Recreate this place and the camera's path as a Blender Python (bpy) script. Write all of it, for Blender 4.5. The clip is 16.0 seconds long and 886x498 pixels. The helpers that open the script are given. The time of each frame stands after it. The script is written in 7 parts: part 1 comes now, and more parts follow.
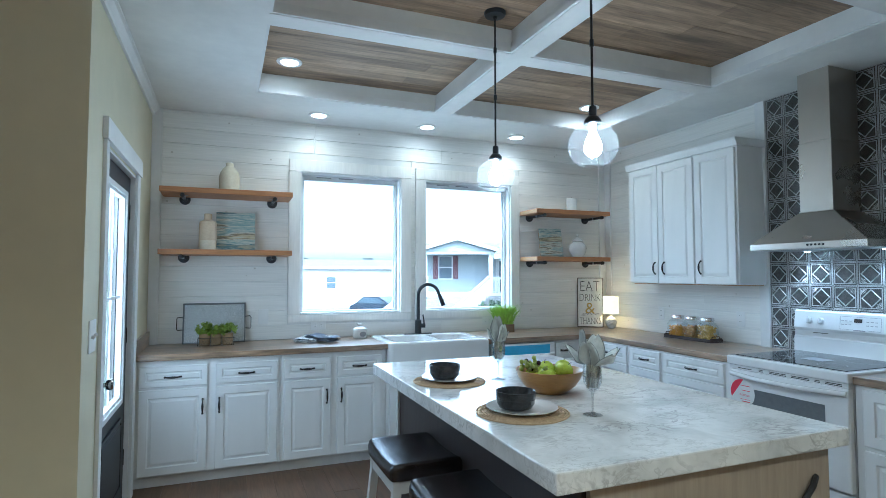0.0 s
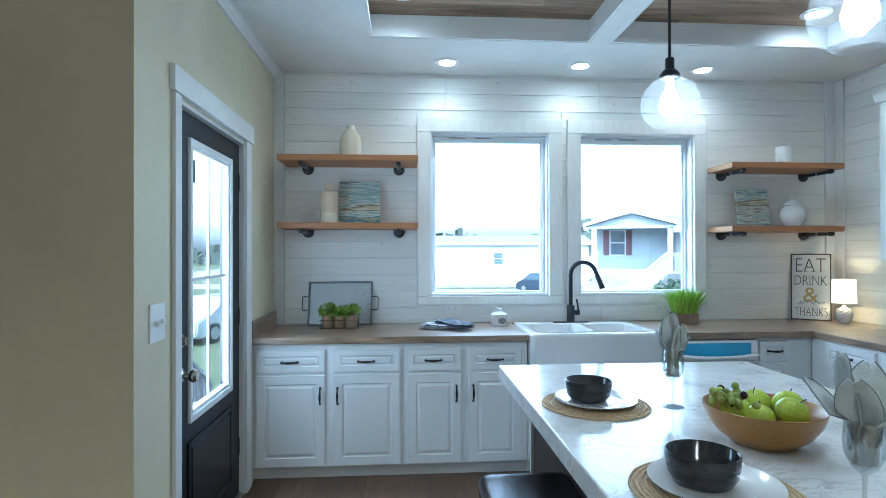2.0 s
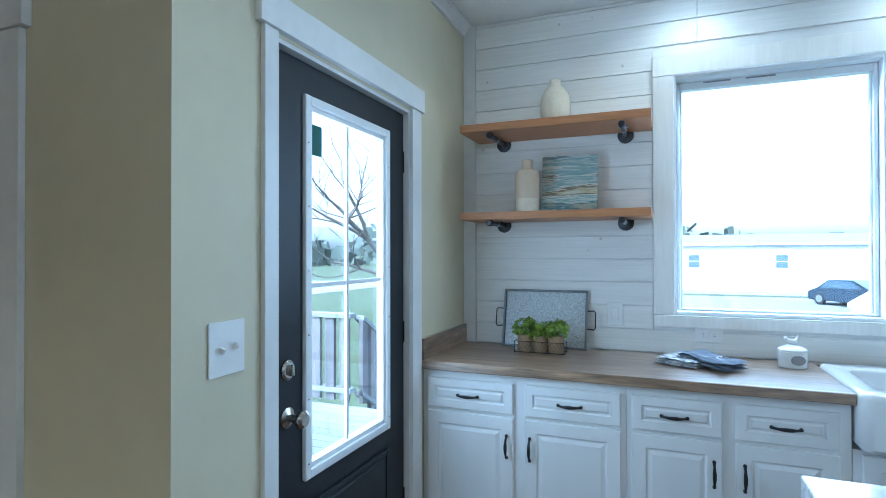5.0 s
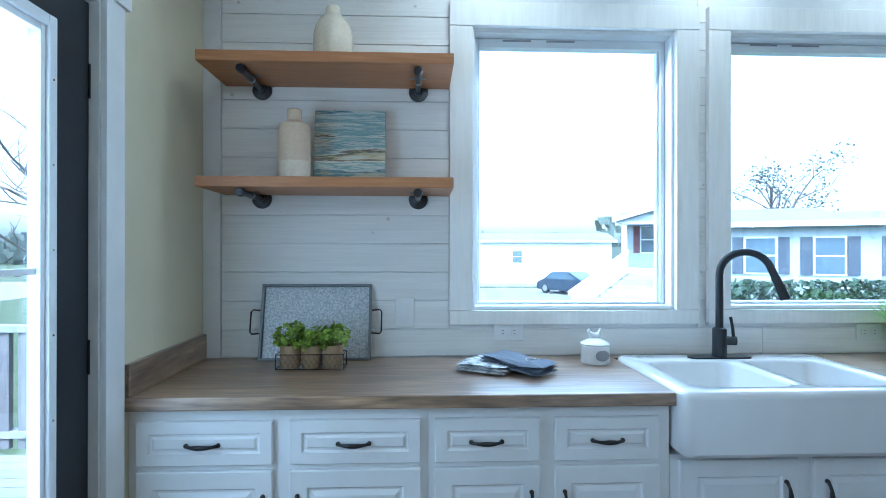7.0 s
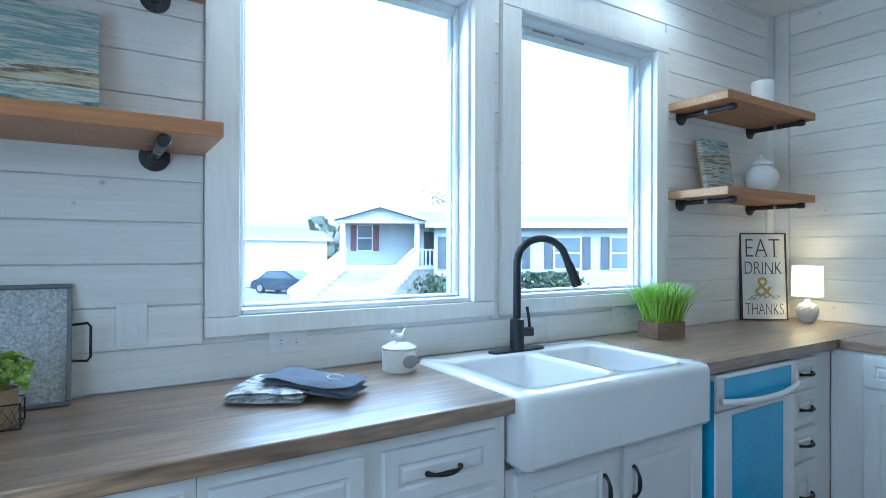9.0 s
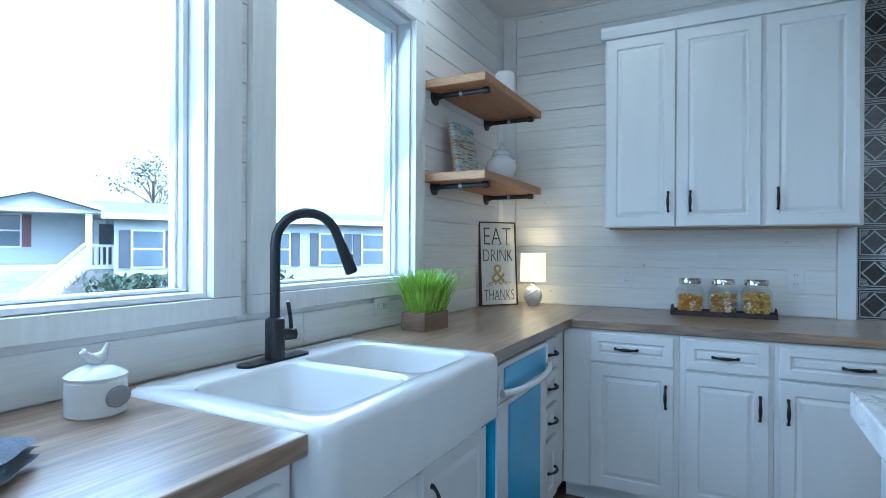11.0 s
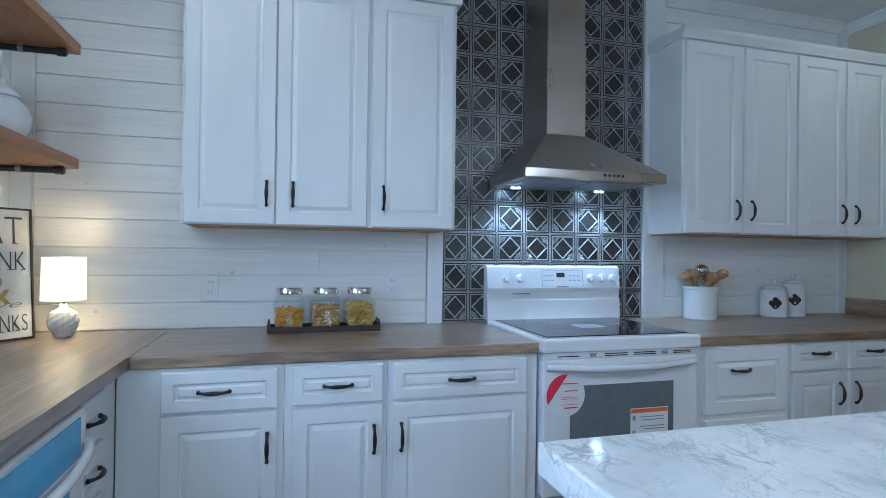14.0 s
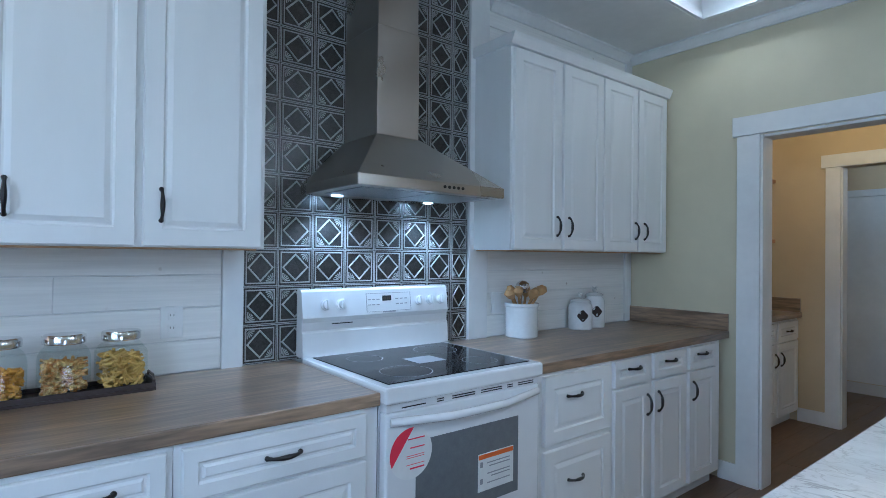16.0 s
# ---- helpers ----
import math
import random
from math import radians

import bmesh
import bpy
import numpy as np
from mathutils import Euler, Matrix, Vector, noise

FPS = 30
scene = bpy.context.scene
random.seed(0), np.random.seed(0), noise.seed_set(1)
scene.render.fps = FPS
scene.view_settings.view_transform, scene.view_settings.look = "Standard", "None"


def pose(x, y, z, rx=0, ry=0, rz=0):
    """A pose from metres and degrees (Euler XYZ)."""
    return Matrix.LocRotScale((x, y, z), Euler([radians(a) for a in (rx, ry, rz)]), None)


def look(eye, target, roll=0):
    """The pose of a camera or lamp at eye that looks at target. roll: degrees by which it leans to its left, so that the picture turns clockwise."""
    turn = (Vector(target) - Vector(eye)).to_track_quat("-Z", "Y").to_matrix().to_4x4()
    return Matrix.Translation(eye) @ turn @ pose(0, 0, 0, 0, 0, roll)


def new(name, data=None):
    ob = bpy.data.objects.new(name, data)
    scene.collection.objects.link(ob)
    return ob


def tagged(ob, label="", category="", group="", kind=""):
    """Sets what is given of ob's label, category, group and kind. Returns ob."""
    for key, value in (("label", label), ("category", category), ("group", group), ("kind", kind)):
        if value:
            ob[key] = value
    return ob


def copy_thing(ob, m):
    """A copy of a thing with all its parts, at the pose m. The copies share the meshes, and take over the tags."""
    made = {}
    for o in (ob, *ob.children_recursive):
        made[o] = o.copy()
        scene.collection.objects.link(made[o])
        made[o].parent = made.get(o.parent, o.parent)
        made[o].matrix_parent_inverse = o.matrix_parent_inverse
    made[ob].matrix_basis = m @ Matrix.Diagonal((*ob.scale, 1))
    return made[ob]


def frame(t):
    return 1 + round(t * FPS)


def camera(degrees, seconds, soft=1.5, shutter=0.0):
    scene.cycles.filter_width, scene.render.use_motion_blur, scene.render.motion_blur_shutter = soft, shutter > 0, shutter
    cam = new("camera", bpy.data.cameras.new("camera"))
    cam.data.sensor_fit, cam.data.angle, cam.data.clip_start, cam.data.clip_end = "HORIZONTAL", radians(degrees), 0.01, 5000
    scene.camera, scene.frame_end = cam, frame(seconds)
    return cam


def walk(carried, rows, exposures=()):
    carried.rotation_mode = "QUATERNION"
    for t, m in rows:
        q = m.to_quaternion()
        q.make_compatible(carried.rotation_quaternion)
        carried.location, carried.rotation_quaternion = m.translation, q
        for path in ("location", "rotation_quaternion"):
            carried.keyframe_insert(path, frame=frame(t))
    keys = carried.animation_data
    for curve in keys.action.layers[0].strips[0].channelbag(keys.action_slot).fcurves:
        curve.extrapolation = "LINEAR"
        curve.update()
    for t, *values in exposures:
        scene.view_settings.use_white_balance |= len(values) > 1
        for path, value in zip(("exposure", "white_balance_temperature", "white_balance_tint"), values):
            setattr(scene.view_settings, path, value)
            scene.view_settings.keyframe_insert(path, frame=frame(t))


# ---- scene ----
# camera and walk: t, x, y, z, yaw, pitch, lean
cam = camera(78.1, 16.0, soft=0.75)
ROWS = [
    (0.0, 0.817, 0.949, 1.459, -21.67, 2.75, -0.02),
    (0.5, 0.912, 1.125, 1.437, -19.50, 1.10, -0.13),
    (1.0, 1.001, 1.300, 1.431, -15.64, 0.56, -0.18),
    (1.5, 1.101, 1.511, 1.440, -10.37, 0.48, -0.15),
    (2.0, 1.217, 1.674, 1.456, -4.01, 0.26, -0.11),
    (2.5, 1.325, 1.827, 1.466, 2.65, 0.35, -0.11),
    (3.0, 1.403, 1.996, 1.476, 9.56, 0.27, -0.12),
    (3.5, 1.445, 2.171, 1.483, 16.30, 0.47, -0.08),
    (4.0, 1.450, 2.350, 1.475, 21.40, 0.48, -0.08),
    (4.5, 1.420, 2.530, 1.458, 23.40, 0.48, -0.09),
    (5.0, 1.362, 2.715, 1.438, 22.00, 0.48, -0.10),
    (5.5, 1.288, 2.902, 1.418, 17.40, 0.47, -0.10),
    (6.0, 1.224, 3.084, 1.403, 11.09, 0.46, -0.11),
    (6.5, 1.202, 3.252, 1.393, 4.25, 0.20, -0.05),
    (7.0, 1.181, 3.411, 1.382, -2.46, 0.09, 0.08),
    (7.5, 1.135, 3.559, 1.371, -9.47, 0.05, 0.16),
    (8.0, 1.079, 3.709, 1.359, -17.08, 0.01, 0.20),
    (8.5, 1.050, 3.846, 1.345, -24.60, 0.02, 0.18),
    (9.0, 1.043, 3.980, 1.330, -32.00, 0.04, 0.15),
    (9.5, 1.058, 4.112, 1.314, -39.50, 0.06, 0.12),
    (10.0, 1.092, 4.240, 1.298, -46.90, 0.08, 0.10),
    (10.5, 1.144, 4.359, 1.283, -54.39, 0.09, 0.10),
    (11.0, 1.223, 4.461, 1.266, -62.42, -0.05, 0.29),
    (11.5, 1.310, 4.530, 1.252, -70.52, 0.08, 0.34),
    (12.0, 1.432, 4.571, 1.249, -78.64, 0.17, 0.49),
    (12.5, 1.536, 4.598, 1.240, -86.52, 0.39, 0.44),
    (13.0, 1.650, 4.629, 1.250, -93.75, 0.31, 0.52),
    (13.5, 1.775, 4.649, 1.262, -99.84, 0.32, 0.56),
    (14.0, 1.916, 4.650, 1.276, -105.75, 0.43, 0.70),
    (14.5, 2.042, 4.647, 1.296, -111.27, 0.58, 0.54),
    (15.0, 2.175, 4.651, 1.312, -117.10, 0.80, 0.68),
    (15.5, 2.310, 4.643, 1.339, -122.98, 0.86, 0.57),
    (16.0, 2.426, 4.630, 1.372, -128.67, 0.56, 0.60),
]
EXPOSURES = [(0.0, 2.45, 4560, -3), (2.0, 2.45, 4420, -4), (3.5, 2.68, 4180, -4), (6.0, 2.46, 4300, -3), (8.0, 2.45, 4300, -3), (11.0, 2.22, 4320, -1), (14.0, 2.32, 4450, 3), (16.0, 2.38, 4450, 3)]
walk(cam, [(t, pose(x, y, z, 90 + pitch, -lean, yaw)) for t, x, y, z, yaw, pitch, lean in ROWS], EXPOSURES)

# ---- world, sun and lamps ----
world = bpy.data.worlds.new("overcast_sky")
scene.world = world
world.use_nodes = True
wn = world.node_tree
wn.nodes.clear()
sky = wn.nodes.new("ShaderNodeTexSky")
sky.sky_type, sky.sun_disc = "NISHITA", False
sky.sun_elevation, sky.sun_rotation = radians(48), radians(200)
sky.air_density, sky.dust_density, sky.ozone_density = 1.0, 4.0, 1.0
bg = wn.nodes.new("ShaderNodeBackground")
bg.inputs["Strength"].default_value = 0.15
wout = wn.nodes.new("ShaderNodeOutputWorld")
cloud = wn.nodes.new("ShaderNodeHueSaturation")
cloud.inputs["Saturation"].default_value, cloud.inputs["Value"].default_value = 0.35, 1.1
wn.links.new(sky.outputs["Color"], cloud.inputs["Color"])
wn.links.new(cloud.outputs["Color"], bg.inputs["Color"])
wn.links.new(bg.outputs["Background"], wout.inputs["Surface"])


def lamp(name, kind, m, power, colour, size=0.1, **extra):
    data = bpy.data.lights.new(name, kind)
    data.energy, data.color = power, colour
    if kind == "SPOT":
        data.shadow_soft_size, data.spot_size, data.spot_blend = size, radians(extra.get("cone", 110)), 0.6
    elif kind == "POINT":
        data.shadow_soft_size = size
    elif kind == "SUN":
        data.angle = radians(size)
    elif kind == "AREA":
        data.shape, data.size, data.size_y = "RECTANGLE", size, extra["tall"]
    ob = new(name, data)
    ob.matrix_basis = m
    return ob


SUN_AIM = (math.sin(radians(200)) * math.cos(radians(48)), math.cos(radians(200)) * math.cos(radians(48)), math.sin(radians(48)))
lamp("sun", "SUN", look([40 * a for a in SUN_AIM], (0, 0, 0)), 0.5, (1.0, 0.96, 0.9), 12)
CANLIGHT, COOL = (1.0, 0.84, 0.62), (0.85, 0.93, 1.0)
CANS_AND_FILL = [(1.519, 5.53, 2.8), (2.487, 5.54, 2.8), (3.42, 5.57, 2.8), (1.205, 4.83, 2.95), (3.80, 4.93, 2.95), (3.80, 1.6, 2.95), (1.205, 1.6, 2.95)]
# six unseen living-room cans, added as fill for the kitchen's south-facing sides
CANS_AND_FILL += [(x, y, 2.8) for x in (-2.6, -0.6, 1.4) for y in (-2.2, 0.0)]


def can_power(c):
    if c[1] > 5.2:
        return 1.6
    # added living-room fill, mostly far stronger than the kitchen cans
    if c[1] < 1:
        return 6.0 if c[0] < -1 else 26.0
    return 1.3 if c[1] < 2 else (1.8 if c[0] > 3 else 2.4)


for c in CANS_AND_FILL:
    lamp("can_or_fill_bulb", "SPOT", pose(c[0], c[1], c[2] - 0.02), can_power(c), CANLIGHT, 0.05, cone=150)
PENDANTS = [(2.212, 3.66, 2.01), (2.275, 2.871, 2.015)]
for y in (3.52, 3.03):
    lamp("hood_bulb", "SPOT", pose(4.545, y, 1.605), 2.0, COOL, 0.02, cone=120)
lamp("pantry_bulb", "POINT", pose(3.6, 0.25, 2.6), 2.4, (1.0, 0.66, 0.30), 0.08)
# unseen point lamp added to brighten the room beyond the pantry
lamp("back_room_fill", "POINT", pose(3.3, -1.7, 2.5), 1.6, (0.9, 0.95, 1.0), 0.1)

# daylight in the window openings and the glazed door
DAY = (0.95, 0.975, 1.0)
for wx, watts in ((1.868, 1.15), (3.024, 0.8)):
    for wz in (1.45, 2.03):
        lamp("window_daylight", "AREA", pose(wx, 5.955, wz, -68, 0, 0), watts, DAY, 0.84, tall=0.56)
lamp("window_daylight", "AREA", pose(-0.875, 3.80, 1.39, -90, 0, 0), 1.8, DAY, 0.80, tall=1.25)
lamp("door_daylight", "AREA", pose(0.19, 4.56, 1.325, 90, 0, -90), 1.9, DAY, 0.52, tall=1.2)

# ---- materials ----


def mat(name, colour, rough=0.5, metal=0.0, vary=0.08, scale=6.0, stretch=(1, 1, 1), bump=0.0, bscale=60.0, second=None, amount=0.5, coat=0.0, spread=0.0, spec=0.5, shift=0.0):
    """Paint, stone or wood: a base colour, broad and fine variation, relief, and a second colour laid in by noise."""
    m = bpy.data.materials.new(name)
    m.use_nodes = True
    t = m.node_tree
    b = t.nodes["Principled BSDF"]
    b.inputs["Roughness"].default_value, b.inputs["Metallic"].default_value = rough, metal
    b.inputs["Coat Weight"].default_value, b.inputs["Specular IOR Level"].default_value = coat, spec
    co = t.nodes.new("ShaderNodeTexCoord")
    mp = t.nodes.new("ShaderNodeMapping")
    mp.inputs["Scale"].default_value = stretch
    info = t.nodes.new("ShaderNodeObjectInfo")
    off = t.nodes.new("ShaderNodeVectorMath")
    off.operation = "MULTIPLY_ADD"
    off.inputs[1].default_value = (17.0, 9.0, 5.0)
    t.links.new(info.outputs["Random"], off.inputs[0])
    t.links.new(co.outputs["Object"], off.inputs[2])
    t.links.new(off.outputs[0] if spread else co.outputs["Object"], mp.inputs["Vector"])
    n1 = t.nodes.new("ShaderNodeTexNoise")
    n1.inputs["Scale"].default_value, n1.inputs["Detail"].default_value = scale, 6.0
    n1.inputs["Distortion"].default_value = 0.6 if second else 0.0
    t.links.new(mp.outputs[0], n1.inputs["Vector"])
    n2 = t.nodes.new("ShaderNodeTexNoise")
    n2.inputs["Scale"].default_value, n2.inputs["Detail"].default_value = scale * 7, 4.0
    t.links.new(mp.outputs[0], n2.inputs["Vector"])
    ramp = t.nodes.new("ShaderNodeValToRGB")
    lo, hi = ramp.color_ramp.elements
    other = second or [c * 0.88 for c in colour]
    lo.position, hi.position = (0.5 - amount * 0.4 + shift, 0.5 + amount * 0.4 + shift) if second else (0.3, 0.7)
    lo.color, hi.color = (*other, 1), (*colour, 1)
    t.links.new(n1.outputs["Fac"], ramp.inputs["Fac"])
    hsv = t.nodes.new("ShaderNodeHueSaturation")
    rng = t.nodes.new("ShaderNodeMapRange")
    rng.inputs["From Min"].default_value, rng.inputs["From Max"].default_value = 0.3, 0.7
    rng.inputs["To Min"].default_value, rng.inputs["To Max"].default_value = 1 - vary, 1 + vary
    t.links.new(n2.outputs["Fac"], rng.inputs["Value"])
    value = rng.outputs[0]
    if spread:
        each = t.nodes.new("ShaderNodeMapRange")
        each.inputs["To Min"].default_value, each.inputs["To Max"].default_value = 1 - spread, 1 + spread
        t.links.new(info.outputs["Random"], each.inputs["Value"])
        mul = t.nodes.new("ShaderNodeMath")
        mul.operation = "MULTIPLY"
        t.links.new(value, mul.inputs[0])
        t.links.new(each.outputs[0], mul.inputs[1])
        value = mul.outputs[0]
    t.links.new(value, hsv.inputs["Value"])
    t.links.new(ramp.outputs["Color"], hsv.inputs["Color"])
    t.links.new(hsv.outputs["Color"], b.inputs["Base Color"])
    if bump:
        n3 = t.nodes.new("ShaderNodeTexNoise")
        n3.inputs["Scale"].default_value, n3.inputs["Detail"].default_value = bscale, 4.0
        t.links.new(mp.outputs[0], n3.inputs["Vector"])
        bp = t.nodes.new("ShaderNodeBump")
        bp.inputs["Strength"].default_value, bp.inputs["Distance"].default_value = bump, 0.003
        t.links.new(n3.outputs["Fac"], bp.inputs["Height"])
        t.links.new(bp.outputs[0], b.inputs["Normal"])
    rr = t.nodes.new("ShaderNodeMapRange")
    rr.inputs["To Min"].default_value, rr.inputs["To Max"].default_value = max(rough - 0.07, 0.02), min(rough + 0.07, 1)
    t.links.new(n1.outputs["Fac"], rr.inputs["Value"])
    t.links.new(rr.outputs[0], b.inputs["Roughness"])
    return m


def glow(name, colour, strength):
    m = bpy.data.materials.new(name)
    m.use_nodes = True
    b = m.node_tree.nodes["Principled BSDF"]
    b.inputs["Base Color"].default_value = (*colour, 1)
    b.inputs["Emission Color"].default_value = (*colour, 1)
    b.inputs["Emission Strength"].default_value = strength
    return m


def pane_glass(name, gloss=0.06, tint=(1, 1, 1)):
    """Thin clear sheet: mostly see-through with a faint mirror."""
    m = bpy.data.materials.new(name)
    m.use_nodes = True
    t = m.node_tree
    t.nodes.clear()
    o = t.nodes.new("ShaderNodeOutputMaterial")
    a, g, mix = t.nodes.new("ShaderNodeBsdfTransparent"), t.nodes.new("ShaderNodeBsdfGlossy"), t.nodes.new("ShaderNodeMixShader")
    a.inputs["Color"].default_value = (*tint, 1)
    g.inputs["Roughness"].default_value = 0.02
    mix.inputs["Fac"].default_value = gloss
    t.links.new(a.outputs[0], mix.inputs[1])
    t.links.new(g.outputs[0], mix.inputs[2])
    t.links.new(mix.outputs[0], o.inputs["Surface"])
    return m


CABINET = mat("cabinet_paint", (0.80, 0.80, 0.79), 0.38, vary=0.015, scale=2.0, bump=0.05, bscale=140, stretch=(1, 1, 0.2))
TRIMW = mat("trim_paint", (0.78, 0.78, 0.77), 0.42, vary=0.02, scale=3.0, bump=0.04, bscale=90)
SHIP = mat("shiplap_whitewash", (0.85, 0.84, 0.81), 0.55, vary=0.05, scale=1.6, stretch=(0.35, 0.35, 9.0), bump=0.25, bscale=22, second=(0.75, 0.74, 0.71), amount=0.9, spread=0.035)
CASING = mat("casing_whitewash", (0.84, 0.83, 0.80), 0.5, vary=0.04, scale=1.8, stretch=(5.0, 5.0, 0.5), bump=0.2, bscale=20, second=(0.74, 0.73, 0.70), amount=0.9)


def add_knots(m, scale, size):
    """Sparse small knots showing through the wash."""
    t = m.node_tree
    b = t.nodes["Principled BSDF"]
    src = b.inputs["Base Color"].links[0].from_socket
    offset = [n for n in t.nodes if n.type == "VECT_MATH"][0]
    v, edge, mix = t.nodes.new("ShaderNodeTexVoronoi"), t.nodes.new("ShaderNodeMapRange"), t.nodes.new("ShaderNodeMix")
    wave = t.nodes.new("ShaderNodeTexNoise")
    wave.inputs["Scale"].default_value = 90.0
    add = t.nodes.new("ShaderNodeMath")
    add.operation, add.inputs[1].default_value = "MULTIPLY_ADD", 0.03
    v.inputs["Scale"].default_value = scale
    edge.inputs["From Min"].default_value, edge.inputs["From Max"].default_value = size, size * 0.4
    edge.inputs["To Max"].default_value = 0.6
    mix.data_type = "RGBA"
    t.links.new(offset.outputs[0], v.inputs["Vector"])
    t.links.new(offset.outputs[0], wave.inputs["Vector"])
    t.links.new(wave.outputs["Fac"], add.inputs[0])
    t.links.new(v.outputs["Distance"], add.inputs[2])
    t.links.new(add.outputs[0], edge.inputs["Value"])
    t.links.new(edge.outputs[0], mix.inputs[0])
    t.links.new(src, mix.inputs[6])
    mix.inputs[7].default_value = (0.30, 0.25, 0.19, 1)
    t.links.new(mix.outputs[2], b.inputs["Base Color"])


add_knots(SHIP, 6.5, 0.085)
CREAM = mat("cream_wallboard", (0.64, 0.588, 0.42), 0.6, vary=0.02, scale=1.2, bump=0.08, bscale=250)
CEIL = mat("ceiling_white", (0.80, 0.795, 0.77), 0.8, vary=0.02, scale=2.5, bump=0.15, bscale=180)
PANTRY = mat("pantry_wall", (0.62, 0.50, 0.31), 0.6, vary=0.02, scale=1.2, bump=0.08, bscale=250)
FLOORW = mat("floor_planks", (0.18, 0.108, 0.062), 0.36, vary=0.18, scale=1.3, stretch=(9.0, 0.7, 1), bump=0.15, bscale=18, second=(0.09, 0.052, 0.032), amount=1.0, spread=0.16)
CEILW = mat("ceiling_planks", (0.47, 0.33, 0.205), 0.6, vary=0.22, scale=1.5, stretch=(0.7, 8.0, 1), bump=0.2, bscale=16, second=(0.13, 0.088, 0.056), amount=0.65)
COUNTER = mat("counter_laminate", (0.35, 0.24, 0.145), 0.42, vary=0.42, scale=1.5, stretch=(0.75, 10.0, 7.0), bump=0.05, bscale=20, second=(0.10, 0.064, 0.038), amount=0.48, spec=0.7)
COUNTER_S = mat("counter_laminate_side", (0.35, 0.24, 0.145), 0.42, vary=0.42, scale=1.5, stretch=(10.0, 0.75, 7.0), bump=0.05, bscale=20, second=(0.10, 0.064, 0.038), amount=0.48, spec=0.7)
for laminate in (COUNTER, COUNTER_S):
    lb = laminate.node_tree.nodes["Principled BSDF"]
    lb.inputs["Coat Weight"].default_value, lb.inputs["Coat Roughness"].default_value = 0.75, 0.28
    [n for n in laminate.node_tree.nodes if n.type == "TEX_NOISE"][0].inputs["Distortion"].default_value = 1.3


def marble(name):
    """White slab with soft grey clouds and thin broken veins."""
    m = mat(name, (0.84, 0.84, 0.83), 0.10, vary=0.03, scale=5.0, second=(0.60, 0.61, 0.61), amount=0.42, shift=-0.06, bump=0.01)
    t = m.node_tree
    b = t.nodes["Principled BSDF"]
    src = b.inputs["Base Color"].links[0].from_socket
    co = t.nodes.new("ShaderNodeTexCoord")
    mp = t.nodes.new("ShaderNodeMapping")
    mp.inputs["Rotation"].default_value, mp.inputs["Scale"].default_value = (0.2, 0.3, 0.7), (1.0, 1.9, 1.3)
    t.links.new(co.outputs["Object"], mp.inputs["Vector"])
    for scale, wide, deep, tone in ((7.0, 0.035, 0.75, (0.36, 0.36, 0.36, 1)), (16.0, 0.04, 0.55, (0.45, 0.44, 0.42, 1))):
        n, line, rng = t.nodes.new("ShaderNodeTexNoise"), t.nodes.new("ShaderNodeMath"), t.nodes.new("ShaderNodeMapRange")
        n.inputs["Scale"].default_value, n.inputs["Detail"].default_value, n.inputs["Distortion"].default_value = scale, 7.0, 1.2
        line.operation, line.inputs[1].default_value = "SUBTRACT", 0.5
        size = t.nodes.new("ShaderNodeMath")
        size.operation = "ABSOLUTE"
        gate, grange = t.nodes.new("ShaderNodeTexNoise"), t.nodes.new("ShaderNodeMapRange")
        gate.inputs["Scale"].default_value = scale * 0.45
        grange.inputs["From Min"].default_value, grange.inputs["From Max"].default_value = 0.42, 0.62
        rng.inputs["From Min"].default_value, rng.inputs["From Max"].default_value, rng.inputs["To Max"].default_value = wide, 0.0, deep
        mul, mix = t.nodes.new("ShaderNodeMath"), t.nodes.new("ShaderNodeMix")
        mul.operation, mix.data_type = "MULTIPLY", "RGBA"
        t.links.new(mp.outputs[0], n.inputs["Vector"])
        t.links.new(mp.outputs[0], gate.inputs["Vector"])
        t.links.new(n.outputs["Fac"], line.inputs[0])
        t.links.new(line.outputs[0], size.inputs[0])
        t.links.new(size.outputs[0], rng.inputs["Value"])
        t.links.new(gate.outputs["Fac"], grange.inputs["Value"])
        t.links.new(rng.outputs[0], mul.inputs[0])
        t.links.new(grange.outputs[0], mul.inputs[1])
        t.links.new(mul.outputs[0], mix.inputs[0])
        t.links.new(src, mix.inputs[6])
        mix.inputs[7].default_value = tone
        src = mix.outputs[2]
    t.links.new(src, b.inputs["Base Color"])
    return m


MARBLE = marble("marble_laminate")
SHELFW = mat("shelf_pine", (0.46, 0.225, 0.088), 0.45, vary=0.14, scale=1.6, stretch=(0.8, 10.0, 10.0), bump=0.12, bscale=20, second=(0.30, 0.135, 0.05), amount=0.8)
SHELFEND = mat("shelf_end_grain", (0.55, 0.36, 0.19), 0.6, vary=0.2, scale=8, stretch=(1, 1, 7), second=(0.38, 0.22, 0.1), amount=0.8)
IRON = mat("black_pipe", (0.06, 0.06, 0.065), 0.38, 0.7, vary=0.2, scale=12, bump=0.1)
GALV = mat("galvanised_fitting", (0.42, 0.43, 0.44), 0.35, 0.9, vary=0.2, scale=25)
BRONZE = mat("oil_rubbed_bronze", (0.025, 0.023, 0.022), 0.35, 0.5, vary=0.2, scale=20)
BLACKM = mat("matte_black_metal", (0.022, 0.024, 0.028), 0.33, 0.3, vary=0.1, scale=20)
STEEL = mat("brushed_steel", (0.56, 0.525, 0.47), 0.28, 1.0, vary=0.02, scale=1.2, bump=0.02, bscale=60)
